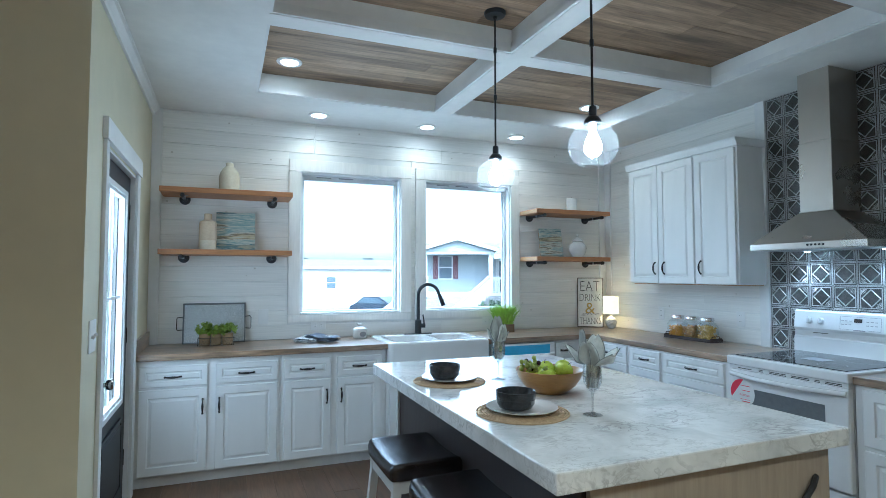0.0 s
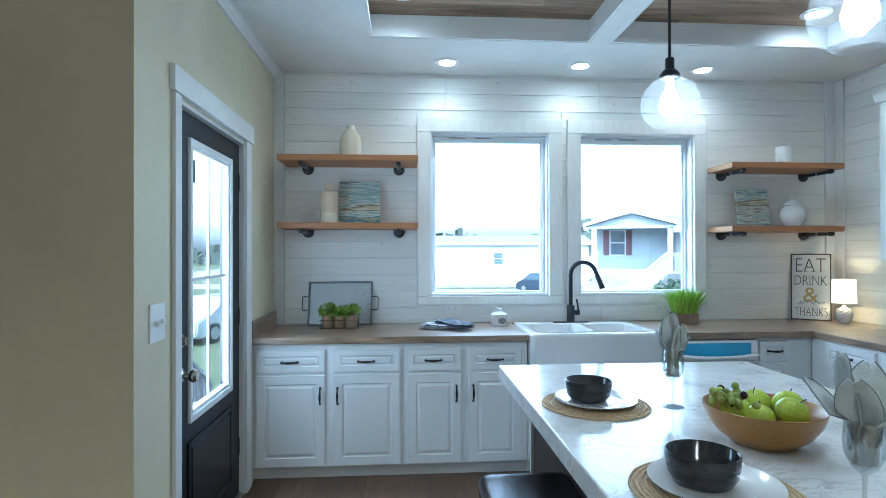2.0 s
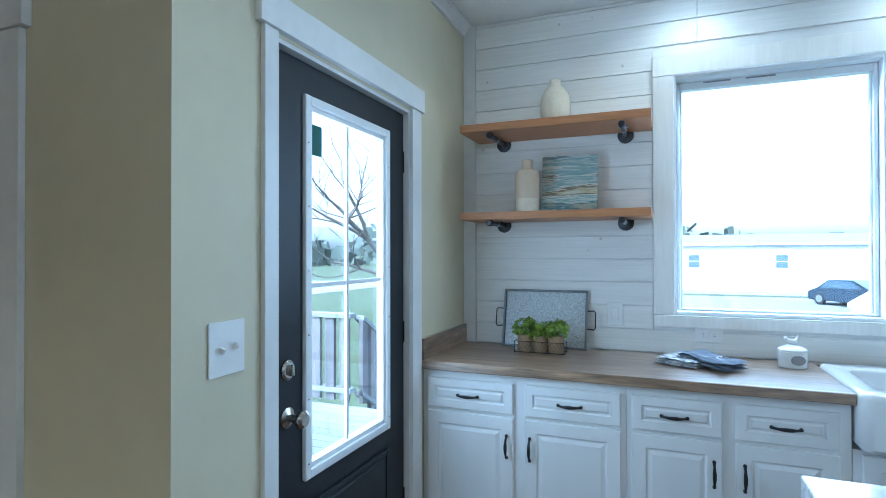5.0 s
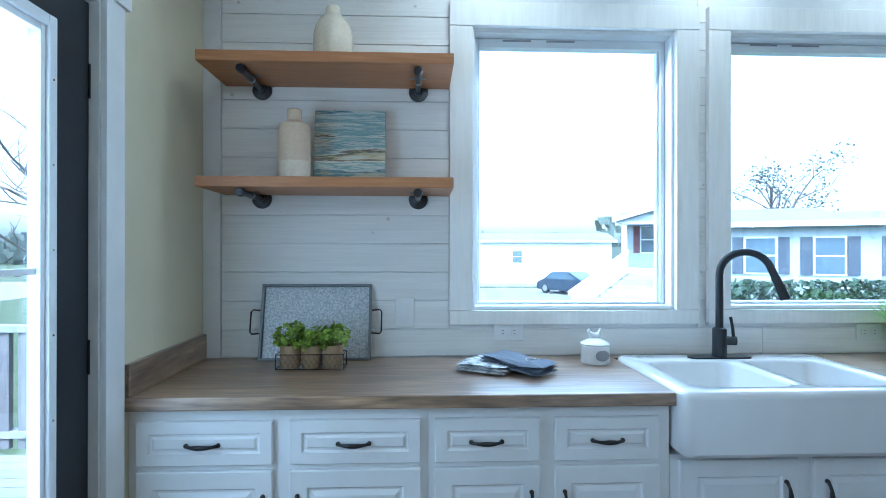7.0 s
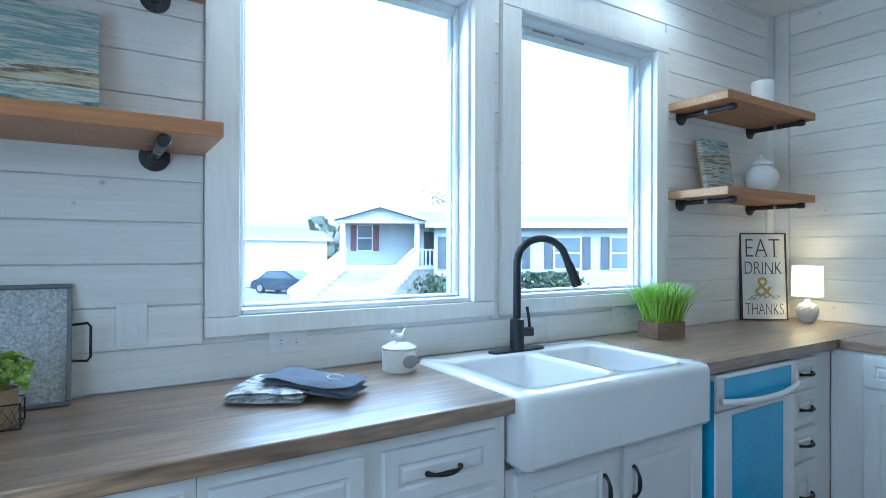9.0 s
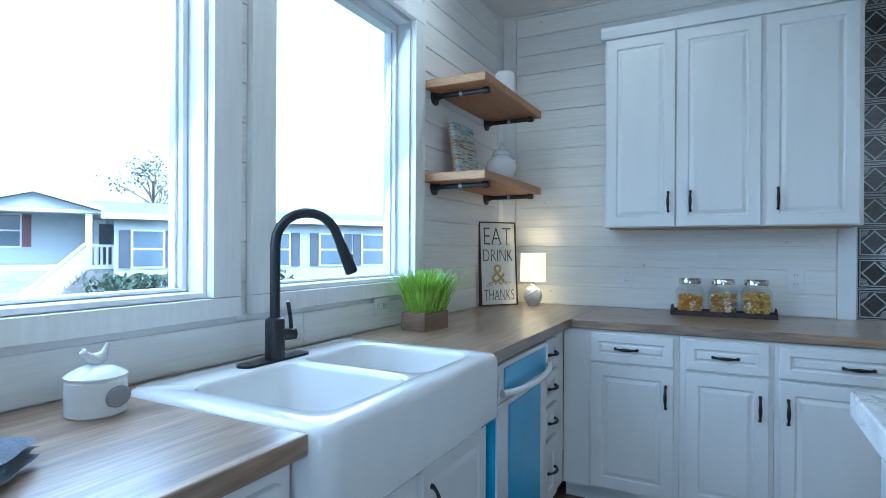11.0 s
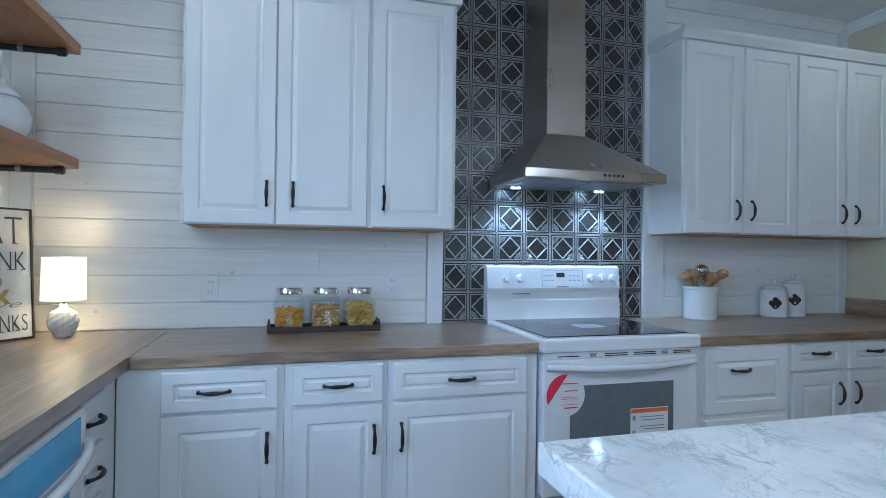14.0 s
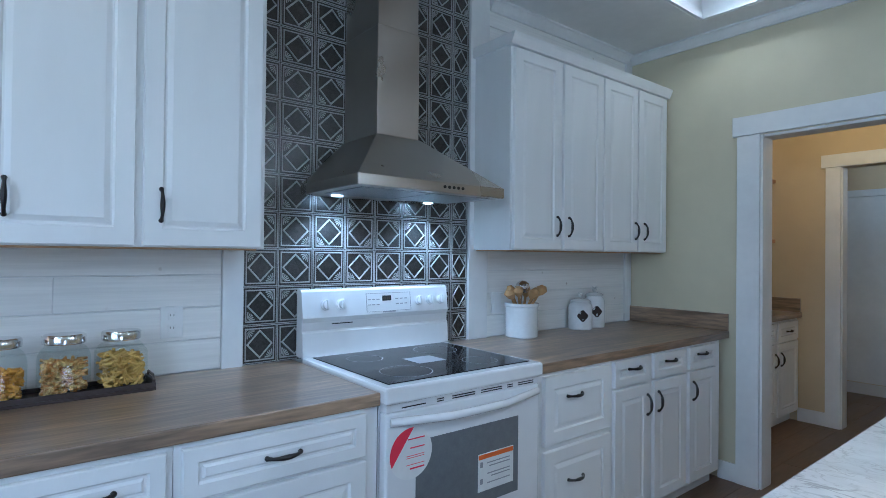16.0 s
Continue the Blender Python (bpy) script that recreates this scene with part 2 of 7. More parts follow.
CHROME = mat("chrome", (0.75, 0.75, 0.75), 0.12, 1.0, vary=0.03, scale=4)
NICKEL = mat("satin_nickel", (0.55, 0.52, 0.47), 0.25, 1.0, vary=0.05, scale=6)
TIN = mat("pressed_tin_raised", (0.58, 0.57, 0.55), 0.32, 0.45, vary=0.15, scale=9, second=(0.45, 0.45, 0.44), amount=0.9, bump=0.1)
TIND = mat("pressed_tin_ground", (0.115, 0.11, 0.102), 0.34, 0.75, vary=0.3, scale=8, second=(0.05, 0.05, 0.05), amount=0.9, bump=0.15, spread=0.2)
ENAMEL = mat("white_enamel", (0.80, 0.80, 0.80), 0.16, vary=0.01, scale=2, coat=0.3)
PORC = mat("white_porcelain", (0.77, 0.77, 0.765), 0.10, vary=0.01, scale=2, coat=0.4)
CERAM = mat("white_ceramic", (0.78, 0.78, 0.77), 0.22, vary=0.03, scale=8)
CREAMC = mat("cream_glaze", (0.72, 0.67, 0.54), 0.25, vary=0.05, scale=10, second=(0.60, 0.52, 0.38), amount=0.8)
BLACKG = mat("black_ceramic_glass", (0.012, 0.012, 0.014), 0.06, vary=0.05, scale=3, spec=0.25)
OVENG = mat("oven_window", (0.17, 0.18, 0.19), 0.12, vary=0.05, scale=40, coat=0.5)
DOORD = mat("charcoal_door_paint", (0.016, 0.018, 0.022), 0.42, vary=0.08, scale=3, bump=0.06, bscale=120, spec=0.3)
ISLW = mat("island_end_panel", (0.42, 0.36, 0.28), 0.5, vary=0.08, scale=1.5, stretch=(8, 8, 0.7), second=(0.35, 0.29, 0.22), amount=0.9)
ISLD = mat("island_dark_panel", (0.035, 0.022, 0.018), 0.45, vary=0.2, scale=2, stretch=(8, 8, 0.8), second=(0.02, 0.013, 0.011), amount=0.8)
LEATHER = mat("dark_brown_leather", (0.016, 0.012, 0.012), 0.24, vary=0.12, scale=9, bump=0.25, bscale=220)
STOOLW = mat("stool_white_paint", (0.66, 0.66, 0.66), 0.45, vary=0.03, scale=5)
BLUEF = mat("blue_protective_film", (0.10, 0.42, 0.72), 0.22, vary=0.05, scale=6, coat=0.2)
GALVP = mat("galvanised_sheet", (0.62, 0.64, 0.65), 0.45, 0.2, vary=0.35, scale=120, second=(0.36, 0.38, 0.39), amount=0.3, bump=0.15)
GALVR = mat("galvanised_rim", (0.20, 0.21, 0.22), 0.45, 0.6, vary=0.15, scale=30)
LEAF = mat("leaf_green", (0.09, 0.17, 0.010), 0.5, vary=0.35, scale=40, second=(0.36, 0.46, 0.04), amount=0.8, spread=0.2)
GRASSM = mat("grass_blade", (0.24, 0.44, 0.03), 0.45, vary=0.3, scale=30, second=(0.42, 0.60, 0.07), amount=0.8)
BURLAP = mat("burlap", (0.32, 0.22, 0.12), 0.9, vary=0.25, scale=60, bump=0.6, bscale=300)
GREYWOOD = mat("weathered_wood_box", (0.26, 0.175, 0.11), 0.7, vary=0.2, scale=4, stretch=(1, 1, 8), second=(0.17, 0.115, 0.075), amount=0.8, bump=0.2)
CLOTHG = mat("slate_towel", (0.18, 0.20, 0.25), 0.95, vary=0.2, scale=40, bump=0.6, bscale=500)
CLOTHP = mat("patterned_towel", (0.72, 0.72, 0.73), 0.95, vary=0.1, scale=34, second=(0.20, 0.215, 0.24), amount=0.26, shift=-0.05, bump=0.5, bscale=400)
NAPKIN = mat("grey_linen", (0.60, 0.62, 0.59), 0.85, vary=0.08, scale=30, second=(0.47, 0.49, 0.47), amount=0.7, bump=0.5, bscale=350)
NAPHEM = mat("grey_linen_hem", (0.26, 0.28, 0.28), 0.85, vary=0.1, scale=40)
WICKER = mat("woven_seagrass", (0.58, 0.44, 0.26), 0.75, vary=0.3, scale=50, second=(0.42, 0.30, 0.17), amount=0.7, bump=0.8, bscale=260)
STONEW = mat("black_stoneware", (0.02, 0.021, 0.024), 0.16, vary=0.2, scale=30, second=(0.045, 0.047, 0.05), amount=0.5)
BOWLW = mat("bamboo_bowl", (0.36, 0.20, 0.05), 0.30, vary=0.1, scale=4, stretch=(1, 1, 6), second=(0.29, 0.145, 0.03), amount=0.8)
APPLE = mat("green_apple", (0.40, 0.52, 0.02), 0.25, vary=0.15, scale=18, second=(0.52, 0.60, 0.06), amount=0.8)
GRAPE = mat("green_grape", (0.36, 0.42, 0.08), 0.25, vary=0.1, scale=20)
GRAPED = mat("dark_grape", (0.03, 0.012, 0.02), 0.25, vary=0.1, scale=20)
SIGNW = mat("sign_white_paint", (0.82, 0.82, 0.79), 0.7, vary=0.06, scale=9, second=(0.70, 0.69, 0.65), amount=0.5)
SIGNF = mat("sign_dark_frame", (0.055, 0.035, 0.024), 0.6, vary=0.2, scale=8, stretch=(1, 1, 5))
INK = mat("dark_grey_lettering", (0.085, 0.08, 0.08), 0.7, vary=0.1, scale=30)
GOLD = mat("gold_lettering", (0.52, 0.36, 0.10), 0.5, vary=0.1, scale=30)
PASTA = mat("dry_pasta", (0.66, 0.33, 0.03), 0.6, vary=0.15, scale=40, spread=0.15)
PASTAC = mat("mixed_pasta", (0.46, 0.20, 0.035), 0.6, vary=0.5, scale=60, second=(0.62, 0.44, 0.16), amount=0.3)
TRAYW = mat("dark_tray_wood", (0.04, 0.024, 0.02), 0.5, vary=0.2, scale=5)
UTENW = mat("beech_utensil", (0.50, 0.30, 0.12), 0.55, vary=0.12, scale=6, stretch=(1, 1, 0.2))
CHALK = mat("chalk_label", (0.035, 0.022, 0.018), 0.8, vary=0.2, scale=20)
PLATE = mat("white_plastic", (0.84, 0.84, 0.83), 0.35, vary=0.01, scale=5)
DARKP = mat("dark_slot", (0.02, 0.02, 0.02), 0.6, vary=0.1, scale=5)
REDP = mat("red_print", (0.70, 0.03, 0.07), 0.5, vary=0.03, scale=5)
ORANGEP = mat("orange_print", (0.75, 0.16, 0.02), 0.5, vary=0.03, scale=5)
PAPER = mat("paper_label", (0.78, 0.78, 0.76), 0.6, vary=0.02, scale=8)
GREYP = mat("grey_print", (0.30, 0.30, 0.32), 0.6, vary=0.02, scale=8)
LAMPSH = mat("linen_shade", (0.80, 0.72, 0.56), 0.8, vary=0.04, scale=30, bump=0.2, bscale=500)
LAMPSH.node_tree.nodes["Principled BSDF"].inputs["Emission Color"].default_value = (1.0, 0.72, 0.36, 1)
LAMPSH.node_tree.nodes["Principled BSDF"].inputs["Emission Strength"].default_value = 0.27
CANGLOW = glow("can_lens", (1.0, 0.95, 0.86), 6.0)
BULB = glow("bulb_glow", (1.0, 0.93, 0.83), 29.0)
BULBW = glow("warm_bulb_glow", (1.0, 0.70, 0.36), 15.0)
HOODGLOW = glow("hood_lens", (0.8, 0.92, 1.0), 8.0)
PANE = pane_glass("window_pane")
GLOBE = pane_glass("seeded_globe_glass", 0.05, (0.95, 0.96, 0.97))
gt = GLOBE.node_tree
haze, hmix = gt.nodes.new("ShaderNodeBsdfTranslucent"), gt.nodes.new("ShaderNodeMixShader")
hmix.inputs["Fac"].default_value = 0.011
gout = [n for n in gt.nodes if n.type == "OUTPUT_MATERIAL"][0]
gt.links.new(gout.inputs["Surface"].links[0].from_socket, hmix.inputs[1])
gt.links.new(haze.outputs[0], hmix.inputs[2])
gt.links.new(hmix.outputs[0], gout.inputs["Surface"])
JARG = pane_glass("jar_glass", 0.035, (0.93, 0.95, 0.94))
WINEG = pane_glass("wine_glass", 0.22, (0.90, 0.92, 0.93))
VINYL = mat("white_vinyl", (0.80, 0.81, 0.82), 0.35, vary=0.01, scale=4)
LAWN = mat("lawn", (0.045, 0.065, 0.02), 0.95, vary=0.3, scale=0.6, second=(0.07, 0.075, 0.03), amount=0.9, bump=0.5, bscale=8)
ASPH = mat("asphalt", (0.07, 0.07, 0.072), 0.9, vary=0.2, scale=1.2, bump=0.3, bscale=60)
CONC = mat("concrete", (0.22, 0.215, 0.205), 0.9, vary=0.12, scale=1.0, bump=0.2, bscale=40)
SIDING = mat("pale_blue_siding", (0.36, 0.40, 0.42), 0.7, vary=0.05, scale=1, bump=0.1)
SIDINGW = mat("white_siding", (0.62, 0.63, 0.63), 0.7, vary=0.05, scale=1, bump=0.1)
ROOFM = mat("grey_shingles", (0.22, 0.24, 0.25), 0.9, vary=0.2, scale=6, bump=0.5, bscale=20)
SHUT = mat("dark_shutter", (0.05, 0.06, 0.08), 0.6, vary=0.1, scale=5)
SHUTR = mat("red_shutter", (0.12, 0.045, 0.055), 0.6, vary=0.1, scale=5)
DARKGL = mat("far_window_glass", (0.10, 0.13, 0.16), 0.08, vary=0.1, scale=1)
HEDGE = mat("hedge_leaf", (0.022, 0.042, 0.022), 0.8, vary=0.4, scale=6, second=(0.04, 0.062, 0.03), amount=0.8)
BARK = mat("bark", (0.13, 0.11, 0.095), 0.9, vary=0.3, scale=8, stretch=(1, 1, 0.2), bump=0.6)
CARP = mat("dark_blue_car_paint", (0.03, 0.045, 0.07), 0.2, 0.2, vary=0.03, scale=2, coat=0.8)
RUBBER = mat("tyre_rubber", (0.02, 0.02, 0.02), 0.8, vary=0.1, scale=10)
DECK = mat("weathered_deck", (0.34, 0.335, 0.33), 0.85, vary=0.2, scale=2, stretch=(1, 8, 1), second=(0.23, 0.23, 0.23), amount=0.8, spread=0.12)
PICKET = mat("weathered_picket", (0.22, 0.20, 0.205), 0.85, vary=0.25, scale=3, stretch=(6, 6, 0.6), second=(0.13, 0.12, 0.12), amount=0.8, spread=0.15)
SIGNB = mat("blue_sign_face", (0.04, 0.22, 0.31), 0.5, vary=0.05, scale=1)
SIGNG = mat("green_sign_stripe", (0.16, 0.42, 0.12), 0.5, vary=0.05, scale=1)
WOODFAR = mat("far_trees", (0.05, 0.065, 0.05), 0.9, vary=0.4, scale=0.5, second=(0.09, 0.10, 0.08), amount=0.8)
GREENST = mat("green_sticker", (0.02, 0.10, 0.08), 0.6, vary=0.1, scale=20)


def brushed_paint(name, seed):
    """Layered horizontal strokes of blue, white, ochre and brown."""
    m = mat(name, (0.6, 0.6, 0.5), 0.45, vary=0.2, scale=6, bump=0.4, bscale=14, stretch=(1, 1, 4))
    t = m.node_tree
    co = t.nodes.new("ShaderNodeTexCoord")
    mp = t.nodes.new("ShaderNodeMapping")
    mp.inputs["Scale"].default_value, mp.inputs["Location"].default_value = (0.95, 1.0, 12.0), (seed, 0.0, seed * 1.7)
    n = t.nodes.new("ShaderNodeTexNoise")
    n.inputs["Scale"].default_value, n.inputs["Detail"].default_value, n.inputs["Distortion"].default_value = 1.1, 12.0, 0.0
    n.inputs["Roughness"].default_value = 0.66
    ramp = t.nodes.new("ShaderNodeValToRGB")
    stops = [(0.30, (0.10, 0.09, 0.07)), (0.37, (0.42, 0.40, 0.30)), (0.41, (0.04, 0.15, 0.20)), (0.45, (0.60, 0.62, 0.56)), (0.49, (0.20, 0.34, 0.36)), (0.53, (0.72, 0.70, 0.60)), (0.56, (0.12, 0.10, 0.07)), (0.59, (0.50, 0.44, 0.26)), (0.64, (0.62, 0.64, 0.58)), (0.70, (0.12, 0.24, 0.28))]
    while len(ramp.color_ramp.elements) < len(stops):
        ramp.color_ramp.elements.new(0.5)
    for e, (p, c) in zip(ramp.color_ramp.elements, stops):
        e.position, e.color = p, (*c, 1)
    t.links.new(co.outputs["Object"], mp.inputs["Vector"])
    t.links.new(mp.outputs[0], n.inputs["Vector"])
    t.links.new(n.outputs["Fac"], ramp.inputs["Fac"])
    t.links.new(ramp.outputs["Color"], t.nodes["Principled BSDF"].inputs["Base Color"])
    return m


PIC1, PIC2 = brushed_paint("abstract_canvas_paint", 3.1), brushed_paint("teal_canvas_paint", 8.4)

# ---- mesh helpers ----


def part(name, bm, material, parent=None, label="", smooth=False):
    me = bpy.data.meshes.new(name)
    bmesh.ops.recalc_face_normals(bm, faces=bm.faces[:])
    if smooth:
        for fc in bm.faces:
            fc.smooth = True
    bm.to_mesh(me)
    bm.free()
    me.materials.append(material)
    if smooth:
        me.set_sharp_from_angle(angle=radians(38))
    ob = new(name, me)
    if parent:
        ob.parent = parent
    if label:
        ob["label"] = label
    return ob


def thing(name, label, category, m=None, group="", kind=""):
    ob = new(name)
    ob.empty_display_size = 0.05
    if m is not None:
        ob.matrix_basis = m
    return tagged(ob, label, category, group, kind)


def B(*boxes, bevel=0.0):
    """Boxes (x0, x1, y0, y1, z0, z1) in one bmesh."""
    bm = bmesh.new()
    for x0, x1, y0, y1, z0, z1 in boxes:
        r = bmesh.ops.create_cube(bm, size=1.0)["verts"]
        for v in r:
            v.co = ((x0 + x1) / 2 + v.co.x * (x1 - x0), (y0 + y1) / 2 + v.co.y * (y1 - y0), (z0 + z1) / 2 + v.co.z * (z1 - z0))
        if bevel:
            bmesh.ops.bevel(bm, geom=list({e for v in r for e in v.link_edges}), offset=bevel, segments=2, profile=0.5, affect="EDGES")
    return bm


def lathe(profile, centre=(0, 0, 0), seg=24, bm=None, axis="z"):
    bm = bm or bmesh.new()
    rings = []
    for r, h in profile:
        ring = []
        for k in range(seg):
            a = 2 * math.pi * k / seg
            p = (r * math.cos(a), r * math.sin(a), h) if axis == "z" else ((h, r * math.cos(a), r * math.sin(a)) if axis == "x" else (r * math.sin(a), h, r * math.cos(a)))
            ring.append(bm.verts.new([c + d for c, d in zip(centre, p)]))
        rings.append(ring)
    for a, b in zip(rings, rings[1:]):
        for k in range(seg):
            bm.faces.new((a[k], a[(k + 1) % seg], b[(k + 1) % seg], b[k]))
    for ring, (r, _) in ((rings[0], profile[0]), (rings[-1], profile[-1])):
        if r > 1e-4 and profile[0] != profile[-1]:
            bm.faces.new(ring)
    bmesh.ops.remove_doubles(bm, verts=[v for ring in rings for v in ring], dist=1e-5)
    return bm


def tube(points, radius, seg=10, bm=None):
    """A round bar along points; radius may be a list."""
    bm = bm or bmesh.new()
    pts = [Vector(p) for p in points]
    radii = radius if isinstance(radius, (list, tuple)) else [radius] * len(pts)
    rings, side = [], None
    for n, (p, r) in enumerate(zip(pts, radii)):
        d = (pts[min(n + 1, len(pts) - 1)] - pts[max(n - 1, 0)]).normalized()
        if side is None:
            side = d.orthogonal().normalized()
        side = (side - d * side.dot(d)).normalized()
        up = d.cross(side)
        rings.append([bm.verts.new(p + r * (math.cos(2 * math.pi * k / seg) * side + math.sin(2 * math.pi * k / seg) * up)) for k in range(seg)])
    for a, b in zip(rings, rings[1:]):
        for k in range(seg):
            bm.faces.new((a[k], a[(k + 1) % seg], b[(k + 1) % seg], b[k]))
    bm.faces.new(rings[0])
    bm.faces.new(rings[-1])
    return bm


def prism(outline, y0, y1, axis="y"):
    """A closed outline of (u, v) pushed from y0 to y1 along an axis."""
    bm = bmesh.new()
    put = {"y": lambda u, v, w: (u, w, v), "x": lambda u, v, w: (w, u, v), "z": lambda u, v, w: (u, v, w)}[axis]
    a = [bm.verts.new(put(u, v, y0)) for u, v in outline]
    b = [bm.verts.new(put(u, v, y1)) for u, v in outline]
    bm.faces.new(a)
    bm.faces.new(b)
    for k in range(len(a)):
        bm.faces.new((a[k], a[(k + 1) % len(a)], b[(k + 1) % len(a)], b[k]))
    return bm


def merge(*bms):
    out = bmesh.new()
    for b in bms:
        me = bpy.data.meshes.new("tmp")
        b.to_mesh(me)
        b.free()
        out.from_mesh(me)
        bpy.data.meshes.remove(me)
    return out


def moved(bm, m):
    bmesh.ops.transform(bm, matrix=m, verts=bm.verts[:])
    return bm


def rounded(x0, x1, y0, y1, r, n=5):
    out = []
    for cx, cy, a0 in ((x1 - r, y1 - r, 0), (x0 + r, y1 - r, 90), (x0 + r, y0 + r, 180), (x1 - r, y0 + r, 270)):
        for k in range(n + 1):
            a = radians(a0 + 90 * k / n)
            out.append((cx + r * math.cos(a), cy + r * math.sin(a)))
    return out


def loops(rows, close_first=True, close_last=True, bm=None):
    """Skins rows of equal-length loops of 3D points."""
    bm = bm or bmesh.new()
    vs = [[bm.verts.new(p) for p in row] for row in rows]
    for a, b in zip(vs, vs[1:]):
        n = len(a)
        for k in range(n):
            bm.faces.new((a[k], a[(k + 1) % n], b[(k + 1) % n], b[k]))
    if close_first:
        bm.faces.new(vs[0])
    if close_last:
        bm.faces.new(vs[-1])
    return bm


def panel(w, h, rail=0.055, raised=True, thick=0.019):
    """A cabinet front facing -y with its back at y = 0, its corner at the origin."""
    def ring(i, y):
        return [(i, y, i), (w - i, y, i), (w - i, y, h - i), (i, y, h - i)]
    rows = [ring(0, 0), ring(0, -thick + 0.003), ring(0.003, -thick)]
    if raised:
        rows += [ring(rail, -thick), ring(rail + 0.006, -thick + 0.007), ring(rail + 0.012, -thick + 0.007), ring(rail + (0.028 if rail > 0.05 else 0.019), -thick + 0.001)]
    else:
        rows += [ring(rail, -thick), ring(rail + 0.005, -thick + 0.006)]
    return loops(rows)


def pull(length=0.10, standing=False):
    """A bow handle facing -y centred on the origin."""
    pts = []
    for k in range(9):
        u = -1 + k / 4
        pts.append((u * length / 2, -0.006 - 0.020 * (1 - abs(u) ** 3), 0))
    bm = tube(pts, [0.0065, 0.005, 0.006, 0.0075, 0.008, 0.0075, 0.006, 0.005, 0.0065], 8)
    for s in (-1, 1):
        lathe([(0.0075, 0.0), (0.0075, -0.006), (0.005, -0.009)], (s * length / 2, 0, 0), 10, bm, "y")
    if standing:
        moved(bm, pose(0, 0, 0, 0, 90, 0))
    return bm


PULL = {False: None, True: None}


def add_pull(parent, x, z, standing):
    """Alike handles share one mesh."""
    if PULL[standing] is None:
        ob = part("handle", pull(0.10, standing), BRONZE, parent, "oil-rubbed bronze bow handle", True)
        PULL[standing] = ob.data
    else:
        ob = new("handle", PULL[standing])
        ob.parent, ob["label"] = parent, "oil-rubbed bronze bow handle"
    ob.location = (x, -0.019, z)
    return ob


def front(kind, parent, x0, x1, z0, z1, hx=None, hz=None, standing=True, raised=True, label=""):
    rail = 0.055 if kind == "door" else (0.038 if z1 - z0 < 0.2 else 0.055)
    ob = part(kind, panel(x1 - x0, z1 - z0, rail, raised), CABINET, parent, label)
    ob.location = (x0, 0, z0)
    if hx is not None:
        add_pull(ob, hx - x0, hz - z0, standing)
    return ob


def cabinet(name, label, m, w, depth, z0, z1, toe=0.1, group="", y0=0.0):
    """A carcass whose face frame is at local y = 0, its depth towards +y."""
    ob = thing(name, label, "cabinet", m, group)
    body = B((0, w, 0.0, depth, z0 + toe, z1), bevel=0.0015)
    part("body", body, CABINET, ob)
    if toe:
        part("toe_kick", B((0, w, 0.055, 0.07, z0, z0 + toe)), TRIMW, ob)
    return ob


# ---- large structure ----
XD, YL, YW, XS, YH, ZC = 0.25, 3.70, 5.81, 4.65, 1.13, 2.80
W1, W2, WZ = (1.412, 2.325), (2.567, 3.480), (1.12, 2.36)


def structure(name, bm, material, label, category="wall"):
    return tagged(part(name, bm, material), label, category, kind="structure")


floor = structure("floor", B((-4.2, 5.0, -3.7, 3.84, -0.25, -0.006), (XD - 0.14, 5.0, 3.84, 6.0, -0.25, -0.006)), FLOORW, "dark brown wood plank floor", "floor")
TH = 0.16
y0, y1 = YW + 0.009, YW + TH
wall_north = structure("wall_north", B((XD - 0.14, W1[0], y0, y1, -0.25, 3.1), (W1[1], W2[0], y0, y1, -0.25, 3.1), (W2[1], XS + 0.2, y0, y1, -0.25, 3.1),
    *[(a, b, y0, y1, -0.25, WZ[0]) for a, b in (W1, W2)], *[(a, b, y0, y1, WZ[1], 3.1) for a, b in (W1, W2)]), TRIMW, "white shiplap kitchen wall with two windows")
wall_east = structure("wall_east", B((XS + 0.009, XS + 0.16, -0.72, y0, -0.25, 3.1)), TRIMW, "white shiplap kitchen wall behind the stove")
DY, DZ = (4.072, 5.052), 2.115
wall_door = structure("wall_west", B((XD - 0.14, XD, YL, DY[0], -0.25, 3.1), (XD - 0.14, XD, DY[1], y0, -0.25, 3.1), (XD - 0.14, XD, DY[0], DY[1], DZ, 3.1)), CREAM, "cream wall around the entry door")
LX, LZ = (-1.34, -0.41), (0.715, 2.075)
wall_living = structure("wall_living", B((-4.2, LX[0], YL, YL + 0.14, -0.25, 3.1), (LX[1], XD - 0.14, YL, YL + 0.14, -0.25, 3.1), (LX[0], LX[1], YL, YL + 0.14, -0.25, LZ[0]), (LX[0], LX[1], YL, YL + 0.14, LZ[1], 3.1)), CREAM, "cream living room wall with a sash window")
HX = (2.92, 3.785)
wall_hall = structure("wall_hall", B((HX[1], XS + 0.009, YH - 0.12, YH, -0.25, 3.1), (2.62, HX[0], YH - 0.12, YH, -0.25, 3.1), (HX[0], HX[1], YH - 0.12, YH, 2.105, 3.1)), CREAM, "cream wall with a cased opening to the pantry")
structure("wall_pantry_west", B((2.62, 2.74, -3.7, YH - 0.12, -0.25, 3.1)), PANTRY, "plain pantry side wall")
PX = (2.95, 3.86)
structure("wall_pantry_back", B((PX[1], XS + 0.009, -0.74, -0.62, -0.25, 3.1), (2.74, PX[0], -0.74, -0.62, -0.25, 3.1), (PX[0], PX[1], -0.74, -0.62, 2.11, 3.1)), PANTRY, "tan pantry wall with a cased opening")
